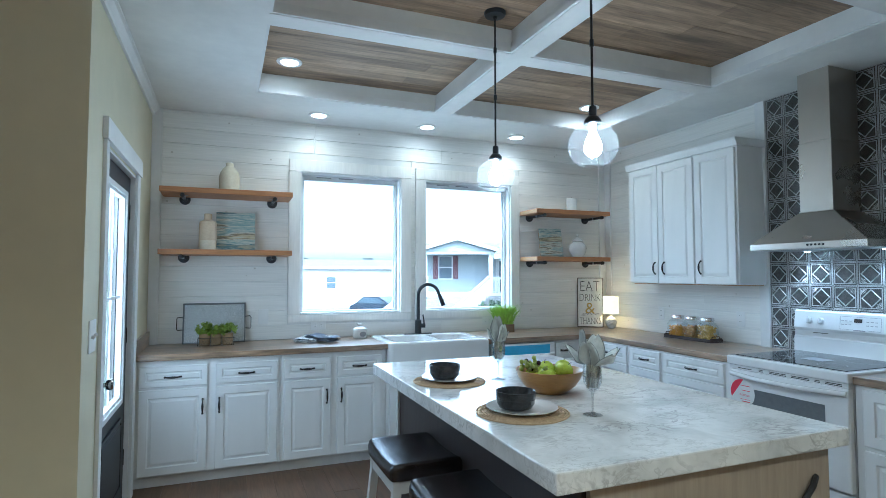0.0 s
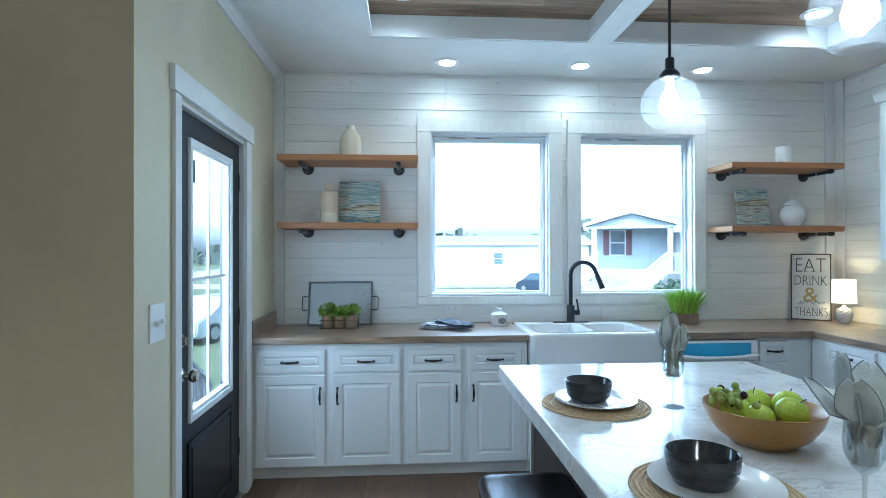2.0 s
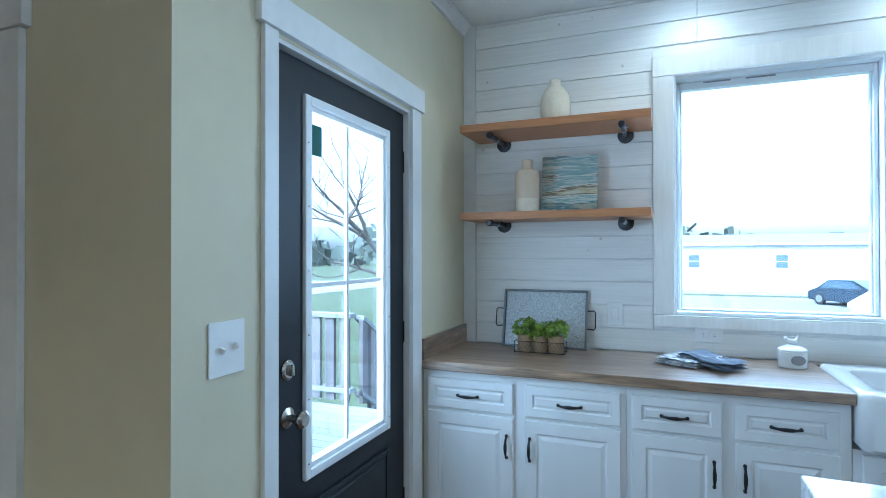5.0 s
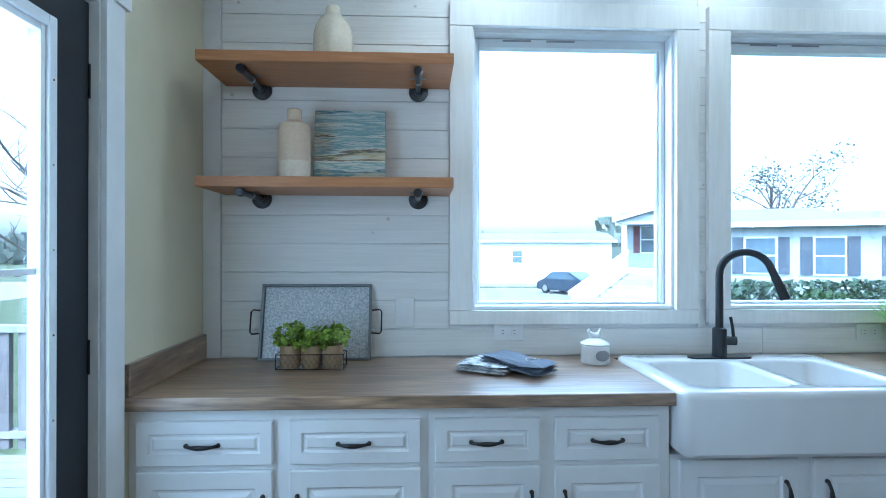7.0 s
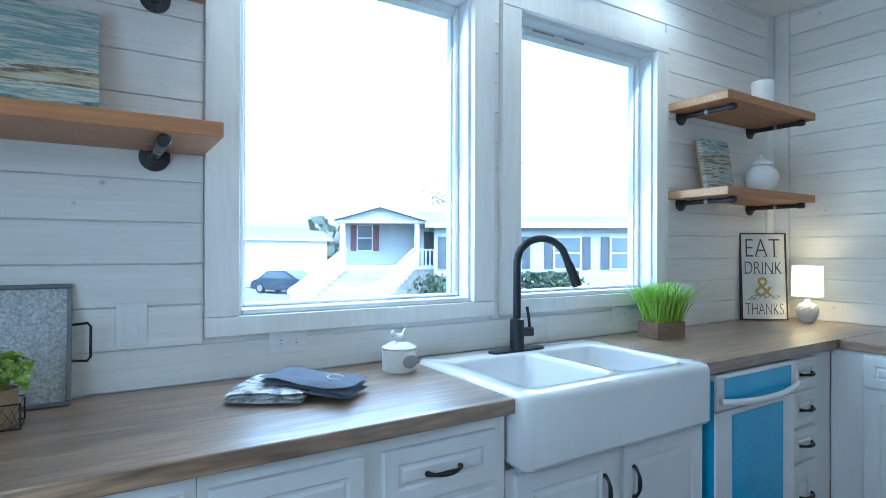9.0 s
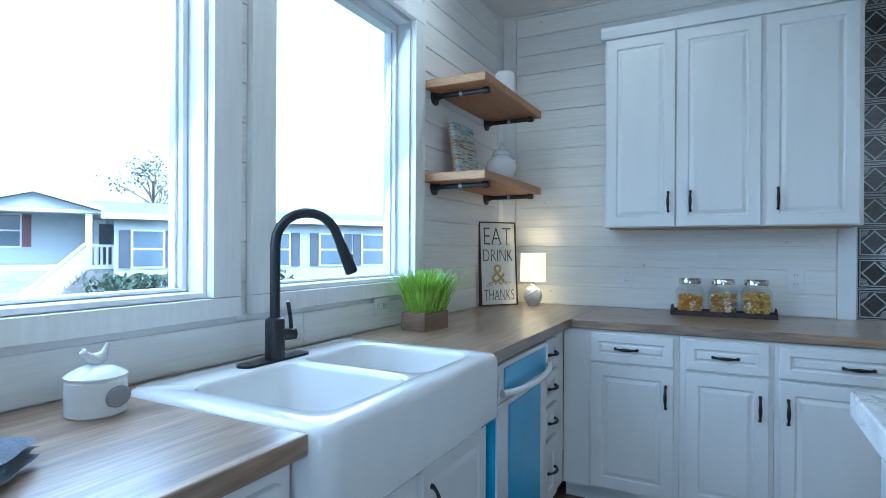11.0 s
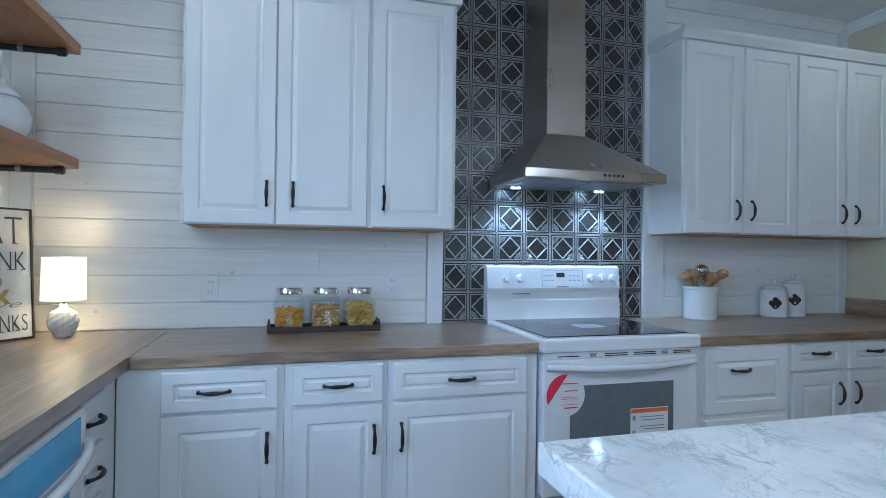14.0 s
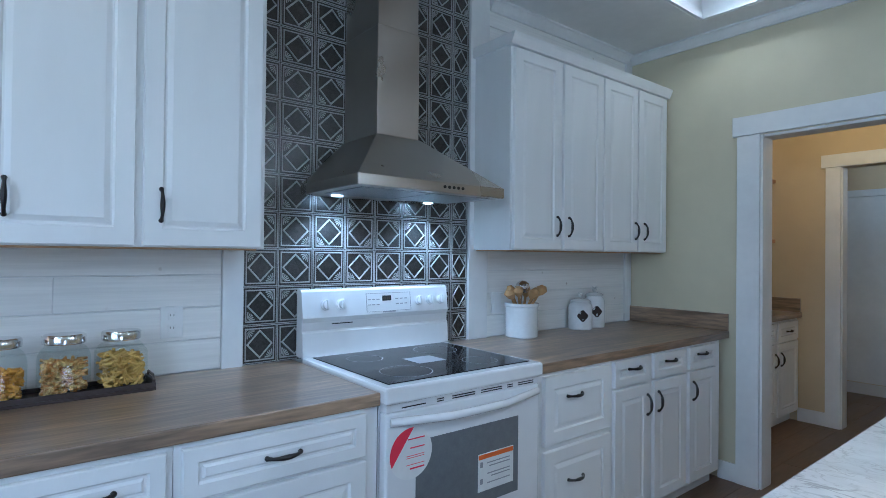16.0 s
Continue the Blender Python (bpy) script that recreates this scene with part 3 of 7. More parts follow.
structure("wall_back_room", B((2.74, 5.0, -2.3, -2.18, -0.25, 3.1), (4.66, 4.8, -2.18, -0.72, -0.25, 3.1)), PANTRY, "plain back room wall")
structure("wall_south", B((-4.2, 2.62, -3.7, -3.56, -0.25, 3.1)), CREAM, "plain cream living room wall")
structure("wall_far_west", B((-4.34, -4.2, -3.7, 3.84, -0.25, 3.1)), CREAM, "plain cream living room end wall")

# ceiling with a coffered recess
CXS, CYS, ZR = [(1.0, 2.41), (2.54, 4.03)], [(1.36, 2.527), (2.657, 3.823), (3.953, 5.12)], 2.95
ceil_boxes = [(-4.2, 5.0, -3.7, CYS[0][0], ZC, 3.0), (XD - 0.14, 5.0, CYS[2][1], 6.0, ZC, 3.0), (-4.2, CXS[0][0], CYS[0][0], 3.84, ZC, 3.0), (XD - 0.14, CXS[0][0], 3.84, CYS[2][1], ZC, 3.0), (CXS[1][1], 5.0, CYS[0][0], CYS[2][1], ZC, 3.0),
    (CXS[0][1], CXS[1][0], CYS[0][0], CYS[2][1], ZC, 3.0)]
for c in CXS:
    for a, b in zip(CYS, CYS[1:]):
        ceil_boxes.append((c[0], c[1], a[1], b[0], ZC, 3.0))
structure("ceiling", B(*ceil_boxes), CEIL, "white ceiling with a coffered recess", "ceiling")
structure("roof_slab", B((-4.4, 5.1, -3.8, 3.9, 3.001, 3.12), (0.06, 5.1, 3.9, 6.1, 3.001, 3.12)), CEIL, "roof deck over the ceiling", "roof")
pl = []
rnd = random.Random(4)
for cx in CXS:
    for cy in CYS:
        y = cy[0]
        while y < cy[1] - 0.001:
            ye = min(y + 0.142, cy[1])
            x = cx[0] - rnd.random() * 0.8
            while x < cx[1]:
                xe = x + 1.2
                pl.append((max(x, cx[0]) + 0.001, min(xe, cx[1]) - 0.001, y + 0.0012, ye - 0.0012, ZR - rnd.random() * 0.002, 2.997))
                x = xe
            y = ye
PL = CEILW.node_tree
isl = PL.nodes.new("ShaderNodeNewGeometry")
hue = [n for n in PL.nodes if n.type == "HUE_SAT"][0]
adj = PL.nodes.new("ShaderNodeMapRange")
adj.inputs["To Min"].default_value, adj.inputs["To Max"].default_value = 0.72, 1.25
PL.links.new(isl.outputs["Random Per Island"], adj.inputs["Value"])
mulp = PL.nodes.new("ShaderNodeMath")
mulp.operation = "MULTIPLY"
PL.links.new(hue.inputs["Value"].links[0].from_socket, mulp.inputs[0])
PL.links.new(adj.outputs[0], mulp.inputs[1])
PL.links.new(mulp.outputs[0], hue.inputs["Value"])
structure("ceiling_planks", B(*pl), CEILW, "rustic brown wood planks inside the ceiling coffers", "ceiling")
tr = []
for cx in CXS:
    for cy in CYS:
        for z, w in ((ZC + 0.004, 0.016), (ZC + 0.034, 0.008)):
            tr += [(cx[0], cx[0] + w, cy[0], cy[1], z, z + 0.03), (cx[1] - w, cx[1], cy[0], cy[1], z, z + 0.03), (cx[0] + w, cx[1] - w, cy[0], cy[0] + w, z, z + 0.03), (cx[0] + w, cx[1] - w, cy[1] - w, cy[1], z, z + 0.03)]
structure("coffer_trim", B(*tr), TRIMW, "white stepped moulding round the coffers", "trim")


def crown(a, b, normal):
    """A crown strip under the ceiling from a to b on a wall with that normal."""
    (ax, ay), (bx, by), (nx, ny) = a, b, normal
    prof = [(0.001, -0.062), (0.016, -0.062), (0.020, -0.045), (0.042, -0.016), (0.055, -0.012), (0.055, -0.001), (0.001, -0.001)]
    rows = [[(px + nx * u, py + ny * u, ZC + v) for u, v in prof] for px, py in (a, b)]
    return loops(rows)


structure("crown_trim", merge(crown((XD, YL + 0.002), (XD, YW - 0.002), (1, 0)), crown((2.7, YH), (XS, YH), (0, 1)), crown((XS, YH + 0.06), (XS, 2.535), (-1, 0)), crown((-4.2, YL), (XD, YL), (0, -1))), TRIMW, "white crown moulding", "trim")
structure("corner_trim", B((XD + 0.001, XD + 0.075, YW - 0.014, YW + 0.008, 0.9, ZC - 0.001), (XS - 0.085, XS - 0.002, YW - 0.014, YW + 0.008, 0.9, ZC - 0.001), (XS - 0.014, XS + 0.008, YW - 0.1, YW - 0.016, 0.9, ZC - 0.001),
    (XS - 0.016, XS + 0.008, 3.885, 3.965, 0.9, ZC - 0.001), (XS - 0.016, XS + 0.008, 2.545, 2.682, 0.9, ZC - 0.001), (XS - 0.012, XS + 0.008, YH + 0.002, YH + 0.075, 0.9, ZC - 0.001), bevel=0.002), TRIMW, "white corner and edge boards", "trim")
structure("baseboard", B((XD, XD + 0.014, YL, DY[0] - 0.057, 0, 0.11), (HX[1] + 0.12, 4.02, YH, YH + 0.014, 0, 0.11), (-4.2, XD, YL - 0.014, YL, 0, 0.11), (PX[1] + 0.09, 4.16, -0.62, -0.606, 0, 0.11), (2.74, 4.66, -2.18, -2.166, 0, 0.11), bevel=0.002), TRIMW, "white baseboard", "trim")
structure("door_trim", B((XD, XD + 0.018, DY[0] - 0.055, DY[0] + 0.008, 0, 2.125), (XD, XD + 0.018, DY[1] - 0.005, DY[1] + 0.095, 0, 2.125), (XD, XD + 0.026, DY[0] - 0.080, DY[1] + 0.118, 2.127, 2.235), bevel=0.002), TRIMW, "white door casing", "trim")
structure("opening_trim", B((HX[1] - 0.004, HX[1] + 0.125, YH, YH + 0.02, 0, 2.107), (HX[0] - 0.125, HX[0] + 0.004, YH, YH + 0.02, 0, 2.107), (HX[0] - 0.15, HX[1] + 0.15, YH, YH + 0.026, 2.109, 2.225),
    (HX[1] - 0.016, HX[1] + 0.0, YH - 0.14, YH - 0.001, 0, 2.105), (HX[0], HX[1] - 0.018, YH - 0.14, YH - 0.001, 2.089, 2.105), bevel=0.002), TRIMW, "white casing round the pantry opening", "trim")
structure("pantry_trim", B((PX[1] - 0.004, PX[1] + 0.1, -0.62, -0.6, 0, 2.11), (PX[0] - 0.1, PX[0] + 0.004, -0.62, -0.6, 0, 2.11), (PX[0] - 0.13, PX[1] + 0.13, -0.62, -0.594, 2.112, 2.215), (PX[1] - 0.014, PX[1], -0.74, -0.621, 0, 2.11), bevel=0.002), TRIMW, "white casing round the pantry's far opening", "trim")


# ---- windows and door ----
def kitchen_window(name, xs, label):
    w = thing(name, label, "window", kind="structure")
    a, b = xs
    z0, z1 = WZ
    part("window_trim", B((a - 0.1, a + 0.002, YW - 0.022, YW + 0.008, z0 - 0.002, z1 + 0.002), (b - 0.002, b + 0.1 if a < 2 else b + 0.09, YW - 0.022, YW + 0.008, z0 - 0.002, z1 + 0.002),
        (a - 0.1, b + 0.1 if a < 2 else b + 0.09, YW - 0.024, YW + 0.008, z1 + 0.004, z1 + 0.108), (a - 0.1, b + 0.1 if a < 2 else b + 0.09, YW - 0.024, YW + 0.008, z0 - 0.064, z0 - 0.004), bevel=0.0015), CASING, w, "whitewashed flat casing")
    d0, d1 = YW + 0.009, YW + 0.155
    part("jamb", B((a, a + 0.014, d0, d1, z0, z1), (b - 0.014, b, d0, d1, z0, z1), (a + 0.015, b - 0.015, d0, d1, z1 - 0.014, z1), (a + 0.015, b - 0.015, d0 - 0.012, d1, z0, z0 + 0.014)), VINYL, w)
    i, o = 0.016, 0.034
    f0, f1 = YW + 0.075, YW + 0.13
    part("window_frame", B((a + i, a + o, f0, f1, z0 + i, z1 - i), (b - o, b - i, f0, f1, z0 + i, z1 - i), (a + o, b - o, f0, f1, z0 + i, z0 + o - 0.008), (a + o, b - o, f0, f1, z1 - o - 0.02, z1 - i),
        (a + o, a + o + 0.01, f0 + 0.02, f1 - 0.006, z0 + o - 0.008, z1 - o - 0.02), (b - o - 0.01, b - o, f0 + 0.02, f1 - 0.006, z0 + o - 0.008, z1 - o - 0.02), bevel=0.003), VINYL, w, "white vinyl frame")
    part("vent_slot", B(*[(a + (b - a) * u, a + (b - a) * u + 0.13, f0 - 0.002, f0 + 0.004, z1 - o + 0.005, z1 - o + 0.013) for u in (0.16, 0.38)]), GREYP, w)
    p = part("pane", B((a + o + 0.005, b - o - 0.005, f0 + 0.03, f0 + 0.034, z0 + o - 0.012, z1 - o - 0.015)), PANE, w, "clear glass pane")
    p.visible_shadow = False
    return w


kitchen_window("window_1", W1, "large fixed window in white casing above the counter")
kitchen_window("window_2", W2, "large fixed window in white casing above the sink")

lw = thing("window_3", "double-hung living room window with white grilles", "window", kind="structure")
a, b = LX
z0, z1 = LZ
part("window_trim", B((b - 0.002, b + 0.105, YL - 0.02, YL, z0 - 0.09, z1), (a - 0.105, a + 0.002, YL - 0.02, YL, z0 - 0.09, z1), (a - 0.13, b + 0.13, YL - 0.028, YL, z1 + 0.002, z1 + 0.095), (a + 0.003, b - 0.003, YL - 0.02, YL, z0 - 0.09, z0 - 0.002), bevel=0.002), TRIMW, lw, "white flat casing")
part("jamb", B((b - 0.014, b, YL, YL + 0.13, z0, z1), (a, a + 0.014, YL, YL + 0.13, z0, z1), (a + 0.015, b - 0.015, YL, YL + 0.13, z1 - 0.014, z1), (a + 0.015, b - 0.015, YL - 0.01, YL + 0.13, z0, z0 + 0.02)), VINYL, lw)
part("upper_sash", B((a + 0.015, a + 0.05, YL + 0.08, YL + 0.11, 1.40, z1 - 0.016), (b - 0.03, b - 0.015, YL + 0.08, YL + 0.11, 1.40, z1 - 0.016), (a + 0.05, b - 0.03, YL + 0.08, YL + 0.11, z1 - 0.06, z1 - 0.016), bevel=0.002), VINYL, lw)
part("lower_sash", B((a + 0.015, a + 0.05, YL + 0.045, YL + 0.075, z0 + 0.022, 1.43), (b - 0.03, b - 0.015, YL + 0.045, YL + 0.075, z0 + 0.022, 1.43), (a + 0.05, b - 0.03, YL + 0.045, YL + 0.075, 1.385, 1.43), (a + 0.05, b - 0.03, YL + 0.045, YL + 0.075, z0 + 0.022, z0 + 0.065), bevel=0.002), VINYL, lw)
part("grille", B(*[(x - 0.007, x + 0.007, YL + 0.09, YL + 0.1, 1.43, z1 - 0.06) for x in (-0.505, -0.68, -0.88, -1.08)], (a + 0.05, b - 0.03, YL + 0.091, YL + 0.099, 1.70, 1.716)), VINYL, lw)
part("sash_lock", B((-0.58, -0.48, YL + 0.03, YL + 0.045, 1.41, 1.425), bevel=0.003), VINYL, lw)
for z in ((1.43, z1 - 0.06), (z0 + 0.065, 1.385)):
    p = part("pane", B((a + 0.05, b - 0.03, YL + (0.104 if z[0] > 1 else 0.06), YL + (0.107 if z[0] > 1 else 0.063), *z)), PANE, lw, "clear glass pane")
    p.visible_shadow = False

dr = thing("door_1", "closed charcoal entry door with a tall four-lite window", "door", kind="structure")
ya, yb, xa, xb = DY[0] + 0.016, DY[1] - 0.016, 0.178, 0.222
ga, gb, gz0, gz1 = 4.260, 4.880, 0.665, 1.985
part("leaf", B((xa, xb, ya, ga, 0.01, 2.095), (xa, xb, gb, yb, 0.01, 2.095), (xa, xb, ga, gb, gz1, 2.095), (xa, xb, ga, gb, 0.01, gz0)), DOORD, dr)
for k, (pa, pb) in enumerate(((4.27, 4.85),)):
    pp = moved(panel(pb - pa, 0.40, 0.0, True, 0.016), pose(xb - 0.002, pa, 0.16, 0, 0, 90))
    part("door_panel", pp, DOORD, dr, "raised lower door panel")
part("panel_moulding", B((xb, xb + 0.012, 4.25, 4.27, 0.14, 0.58), (xb, xb + 0.012, 4.85, 4.87, 0.14, 0.58), (xb, xb + 0.012, 4.27, 4.85, 0.14, 0.16), (xb, xb + 0.012, 4.27, 4.85, 0.56, 0.58), bevel=0.004), DOORD, dr)
part("lite_frame", B((xb - 0.03, xb + 0.014, ga, ga + 0.032, gz0, gz1), (xb - 0.03, xb + 0.014, gb - 0.032, gb, gz0, gz1), (xb - 0.03, xb + 0.0135, ga + 0.032, gb - 0.032, gz1 - 0.032, gz1), (xb - 0.03, xb + 0.0135, ga + 0.032, gb - 0.032, gz0, gz0 + 0.032), bevel=0.004), VINYL, dr, "white lite frame")
part("lite_inner_frame", B((xb - 0.03, xb + 0.004, ga + 0.032, ga + 0.05, gz0 + 0.032, gz1 - 0.032), (xb - 0.03, xb + 0.004, gb - 0.05, gb - 0.032, gz0 + 0.032, gz1 - 0.032), (xb - 0.03, xb + 0.0035, ga + 0.05, gb - 0.05, gz1 - 0.05, gz1 - 0.032), (xb - 0.03, xb + 0.0035, ga + 0.05, gb - 0.05, gz0 + 0.032, gz0 + 0.05), bevel=0.002), VINYL, dr)
part("grille", B((xb - 0.018, xb - 0.008, 4.551, 4.567, gz0 + 0.05, gz1 - 0.05), (xb - 0.017, xb - 0.009, ga + 0.05, gb - 0.05, 1.318, 1.334)), VINYL, dr)
p = part("pane", B((xb - 0.024, xb - 0.02, ga + 0.04, gb - 0.04, gz0 + 0.04, gz1 - 0.04)), PANE, dr, "clear glass pane")
p.visible_shadow = False
part("sticker", B((xb - 0.0195, xb - 0.0185, 4.335, 4.40, 1.79, 1.90)), GREENST, dr, "dark green window sticker")
part("sticker", B((xb - 0.0195, xb - 0.0185, 4.30, 4.335, 1.735, 1.785)), GREYP, dr, "torn grey sticker")
part("door_screw", merge(*[lathe([(0.004, xb + 0.013), (0.003, xb + 0.0155)], (0, y, z), 8, None, "x") for y in (ga + 0.016, gb - 0.016) for z in (0.72, 0.94, 1.16, 1.38, 1.60, 1.82)]), NICKEL, dr)
part("knob", lathe([(0.034, xb), (0.034, xb + 0.006), (0.028, xb + 0.01), (0.013, xb + 0.016), (0.012, xb + 0.038), (0.022, xb + 0.044), (0.029, xb + 0.056), (0.029, xb + 0.066), (0.02, xb + 0.076), (0.0, xb + 0.079)], (0, 4.175, 0.905), 20, None, "x"), NICKEL, dr, "satin nickel door knob", True)
part("deadbolt", merge(lathe([(0.033, xb), (0.033, xb + 0.007), (0.026, xb + 0.013), (0.0, xb + 0.014)], (0, 4.175, 1.06), 20, None, "x"), B((xb + 0.013, xb + 0.03, 4.17, 4.18, 1.042, 1.078), bevel=0.003)), NICKEL, dr, "satin nickel deadbolt", True)
for z in (0.29, 1.07, 1.87):
    part("hinge", merge(B((xb - 0.002, xb + 0.004, yb - 0.004, yb + 0.014, z - 0.05, z + 0.05)), lathe([(0.007, z - 0.052), (0.007, z + 0.052)], (xb + 0.012, yb + 0.012, 0), 10)), BRONZE, dr, "dark bronze hinge")
part("door_frame", B((XD - 0.14, XD - 0.001, DY[0], DY[0] + 0.013, 0, DZ), (XD - 0.14, XD - 0.001, DY[1] - 0.013, DY[1], 0, DZ), (XD - 0.14, XD - 0.001, DY[0] + 0.014, DY[1] - 0.014, DZ - 0.014, DZ)), TRIMW, dr, "white door jamb")
part("threshold", B((XD - 0.14, XD, DY[0] + 0.014, DY[1] - 0.014, 0, 0.012)), STEEL, dr)

# ---- base cabinets on the window wall ----
YF = 5.203


def win_cab(x0, x1, label, fronts, group="window wall base cabinets", z1=0.869, y=YF):
    ob = cabinet("base_cabinet", label, pose(x0, y, 0), x1 - x0, YW - y - 0.002, 0, z1, 0.085, group)
    for kind, a, b, za, zb, hx, hz, st in fronts:
        front(kind, ob, a - x0, b - x0, za, zb, None if hx is None else hx - x0, hz, st)
    return ob


win_cab(0.252, 1.209, "white two-door base cabinet with two drawers by the entry door", [("drawer_front", 0.28, 0.71, 0.69, 0.832, 0.49, 0.757, False), ("drawer_front", 0.765, 1.186, 0.69, 0.832, 0.97, 0.757, False), ("door", 0.28, 0.71, 0.095, 0.672, 0.681, 0.541, True), ("door", 0.765, 1.186, 0.095, 0.672, 0.79, 0.541, True)])
win_cab(1.21, 2.015, "white two-door base cabinet with two drawers beside the sink", [("drawer_front", 1.232, 1.577, 0.69, 0.832, 1.40, 0.757, False), ("drawer_front", 1.627, 1.975, 0.69, 0.832, 1.80, 0.757, False), ("door", 1.232, 1.577, 0.095, 0.672, 1.548, 0.541, True), ("door", 1.627, 1.975, 0.095, 0.672, 1.658, 0.541, True)])
win_cab(2.017, 2.955, "white two-door sink base cabinet", [("door", 2.045, 2.45, 0.095, 0.685, 2.405, 0.56, True), ("door", 2.50, 2.93, 0.095, 0.685, 2.545, 0.56, True)], z1=0.70)
win_cab(3.575, 3.9728, "narrow white four-drawer base cabinet in the corner", [("drawer_front", 3.595, 3.80, za, zb, 3.70, (za + zb) / 2, False) for za, zb in ((0.715, 0.85), (0.555, 0.70), (0.40, 0.54), (0.10, 0.385))])
# dishwasher
dw = thing("dishwasher", "white dishwasher with blue protective film still on its door", "dishwasher")
part("body", B((2.975, 3.57, 5.215, 5.78, 0.09, 0.868)), ENAMEL, dw)
part("door_panel", B((2.98, 3.565, 5.165, 5.214, 0.10, 0.72), bevel=0.006), ENAMEL, dw)
part("control_panel", B((2.98, 3.565, 5.160, 5.214, 0.724, 0.862), bevel=0.008), ENAMEL, dw)
part("control_film", B((3.03, 3.515, 5.156, 5.1595, 0.745, 0.845)), BLUEF, dw, "blue film over the control panel")
part("door_film", B((3.09, 3.46, 5.161, 5.1645, 0.115, 0.70)), BLUEF, dw, "blue film over the door")
part("side_film", B((2.9765, 2.9795, 5.17, 5.23, 0.12, 0.84)), BLUEF, dw, "blue film strip")
part("handle", tube([(2.99 + 0.565 * k / 10, 5.150 - 0.035 * math.sin(math.pi * k / 10) ** 0.6, 0.765 - 0.012 * math.sin(math.pi * k / 10)) for k in range(11)], 0.013, 10), ENAMEL, dw, "curved white handle", True)
part("toe_panel", B((2.98, 3.565, 5.25, 5.27, 0.0, 0.088)), ENAMEL, dw)

# ---- base cabinets on the stove wall ----
XF = 3.973


def east_cab(ya, yb, label, fronts, group="stove wall base cabinets"):
    """ya is the end nearer the window."""
    ob = cabinet("base_cabinet", label, pose(XF, ya, 0, 0, 0, -90), ya - yb, XS - XF - 0.002, 0, 0.869, 0.085, group)
    for kind, a, b, za, zb, hy, hz, st in fronts:
        front(kind, ob, ya - a, ya - b, za, zb, None if hy is None else ya - hy, hz, st)
    return ob


east_cab(5.20, 4.66, "white corner base cabinet with a drawer over a door", [("drawer_front", 5.062, 4.682, 0.718, 0.855, 4.893, 0.785, False), ("door", 5.062, 4.682, 0.10, 0.705, 4.716, 0.578, True)])
east_cab(4.659, 4.284, "white base cabinet with a drawer over a door", [("drawer_front", 4.634, 4.302, 0.718, 0.855, 4.469, 0.785, False), ("door", 4.634, 4.302, 0.10, 0.705, 4.335, 0.578, True)])
east_cab(4.283, 3.664, "wide white base cabinet with drawer and door beside the stove", [("drawer_front", 4.264, 3.714, 0.718, 0.855, 3.991, 0.785, False), ("door", 4.264, 3.714, 0.10, 0.705, 4.231, 0.578, True)])
east_cab(2.89, 2.357, "white base cabinet with two deep drawers beside the stove", [("drawer_front", 2.845, 2.378, 0.56, 0.855, 2.65, 0.757, False), ("drawer_front", 2.845, 2.378, 0.12, 0.535, 2.64, 0.389, False)], "pantry side base cabinets")
east_cab(2.356, 1.645, "white two-door base cabinet with two drawers", [("drawer_front", 2.34, 2.036, 0.735, 0.86, 2.178, 0.817, False), ("drawer_front", 1.989, 1.664, 0.735, 0.86, 1.831, 0.817, False), ("door", 2.34, 2.036, 0.10, 0.722, 2.06, 0.616, True), ("door", 1.989, 1.664, 0.10, 0.722, 1.955, 0.616, True)], "pantry side base cabinets")
east_cab(1.644, YH + 0.1, "narrow white base cabinet with a drawer over a door", [("drawer_front", 1.622, 1.305, 0.735, 0.86, 1.483, 0.817, False), ("door", 1.622, 1.305, 0.10, 0.722, 1.586, 0.616, True)], "pantry side base cabinets")

# ---- upper cabinets ----
XU = 4.365


def upper(ya, yb, z0, label, fronts, group):
    ob = cabinet("upper_cabinet", label, pose(XU, ya, 0, 0, 0, -90), ya - yb, XS - XU - 0.002, z0, 2.45, 0.0, group)
    for a, b, hy, hz in fronts:
        front("door", ob, ya - a, ya - b, z0 + 0.004, 2.425, ya - hy, hz, True)
    w = ya - yb
    prof = [(0.0, 2.435), (-0.022, 2.435), (-0.024, 2.445), (-0.038, 2.475), (-0.042, 2.492), (0.0, 2.492)]
    part("crown", merge(loops([[(x, u, v) for u, v in prof] for x in (-0.018, w + 0.018)]), B((-0.018, 0.0, 0.0, 0.28, 2.435, 2.492), (w, w + 0.018, 0.0, 0.28, 2.435, 2.492))), CABINET, ob, "white crown moulding")
    part("underside", B((0.02, w - 0.02, 0.02, 0.27, z0 - 0.006, z0)), SHELFEND, ob, "bare wood underside")
    return ob


upper(5.078, 3.905, 1.385, "tall white three-door wall cabinet beside the stove hood", [(5.068, 4.712, 4.745, 1.52), (4.706, 4.319, 4.637, 1.52), (4.297, 3.922, 4.246, 1.52)], "wall cabinets")
upper(2.650, 1.165, 1.398, "tall white four-door wall cabinet above the pantry side counter", [(2.635, 2.272, 2.305, 1.53), (2.246, 1.887, 2.205, 1.53), (1.873, 1.525, 1.55, 1.53), (1.512, 1.182, 1.45, 1.53)], "wall cabinets")

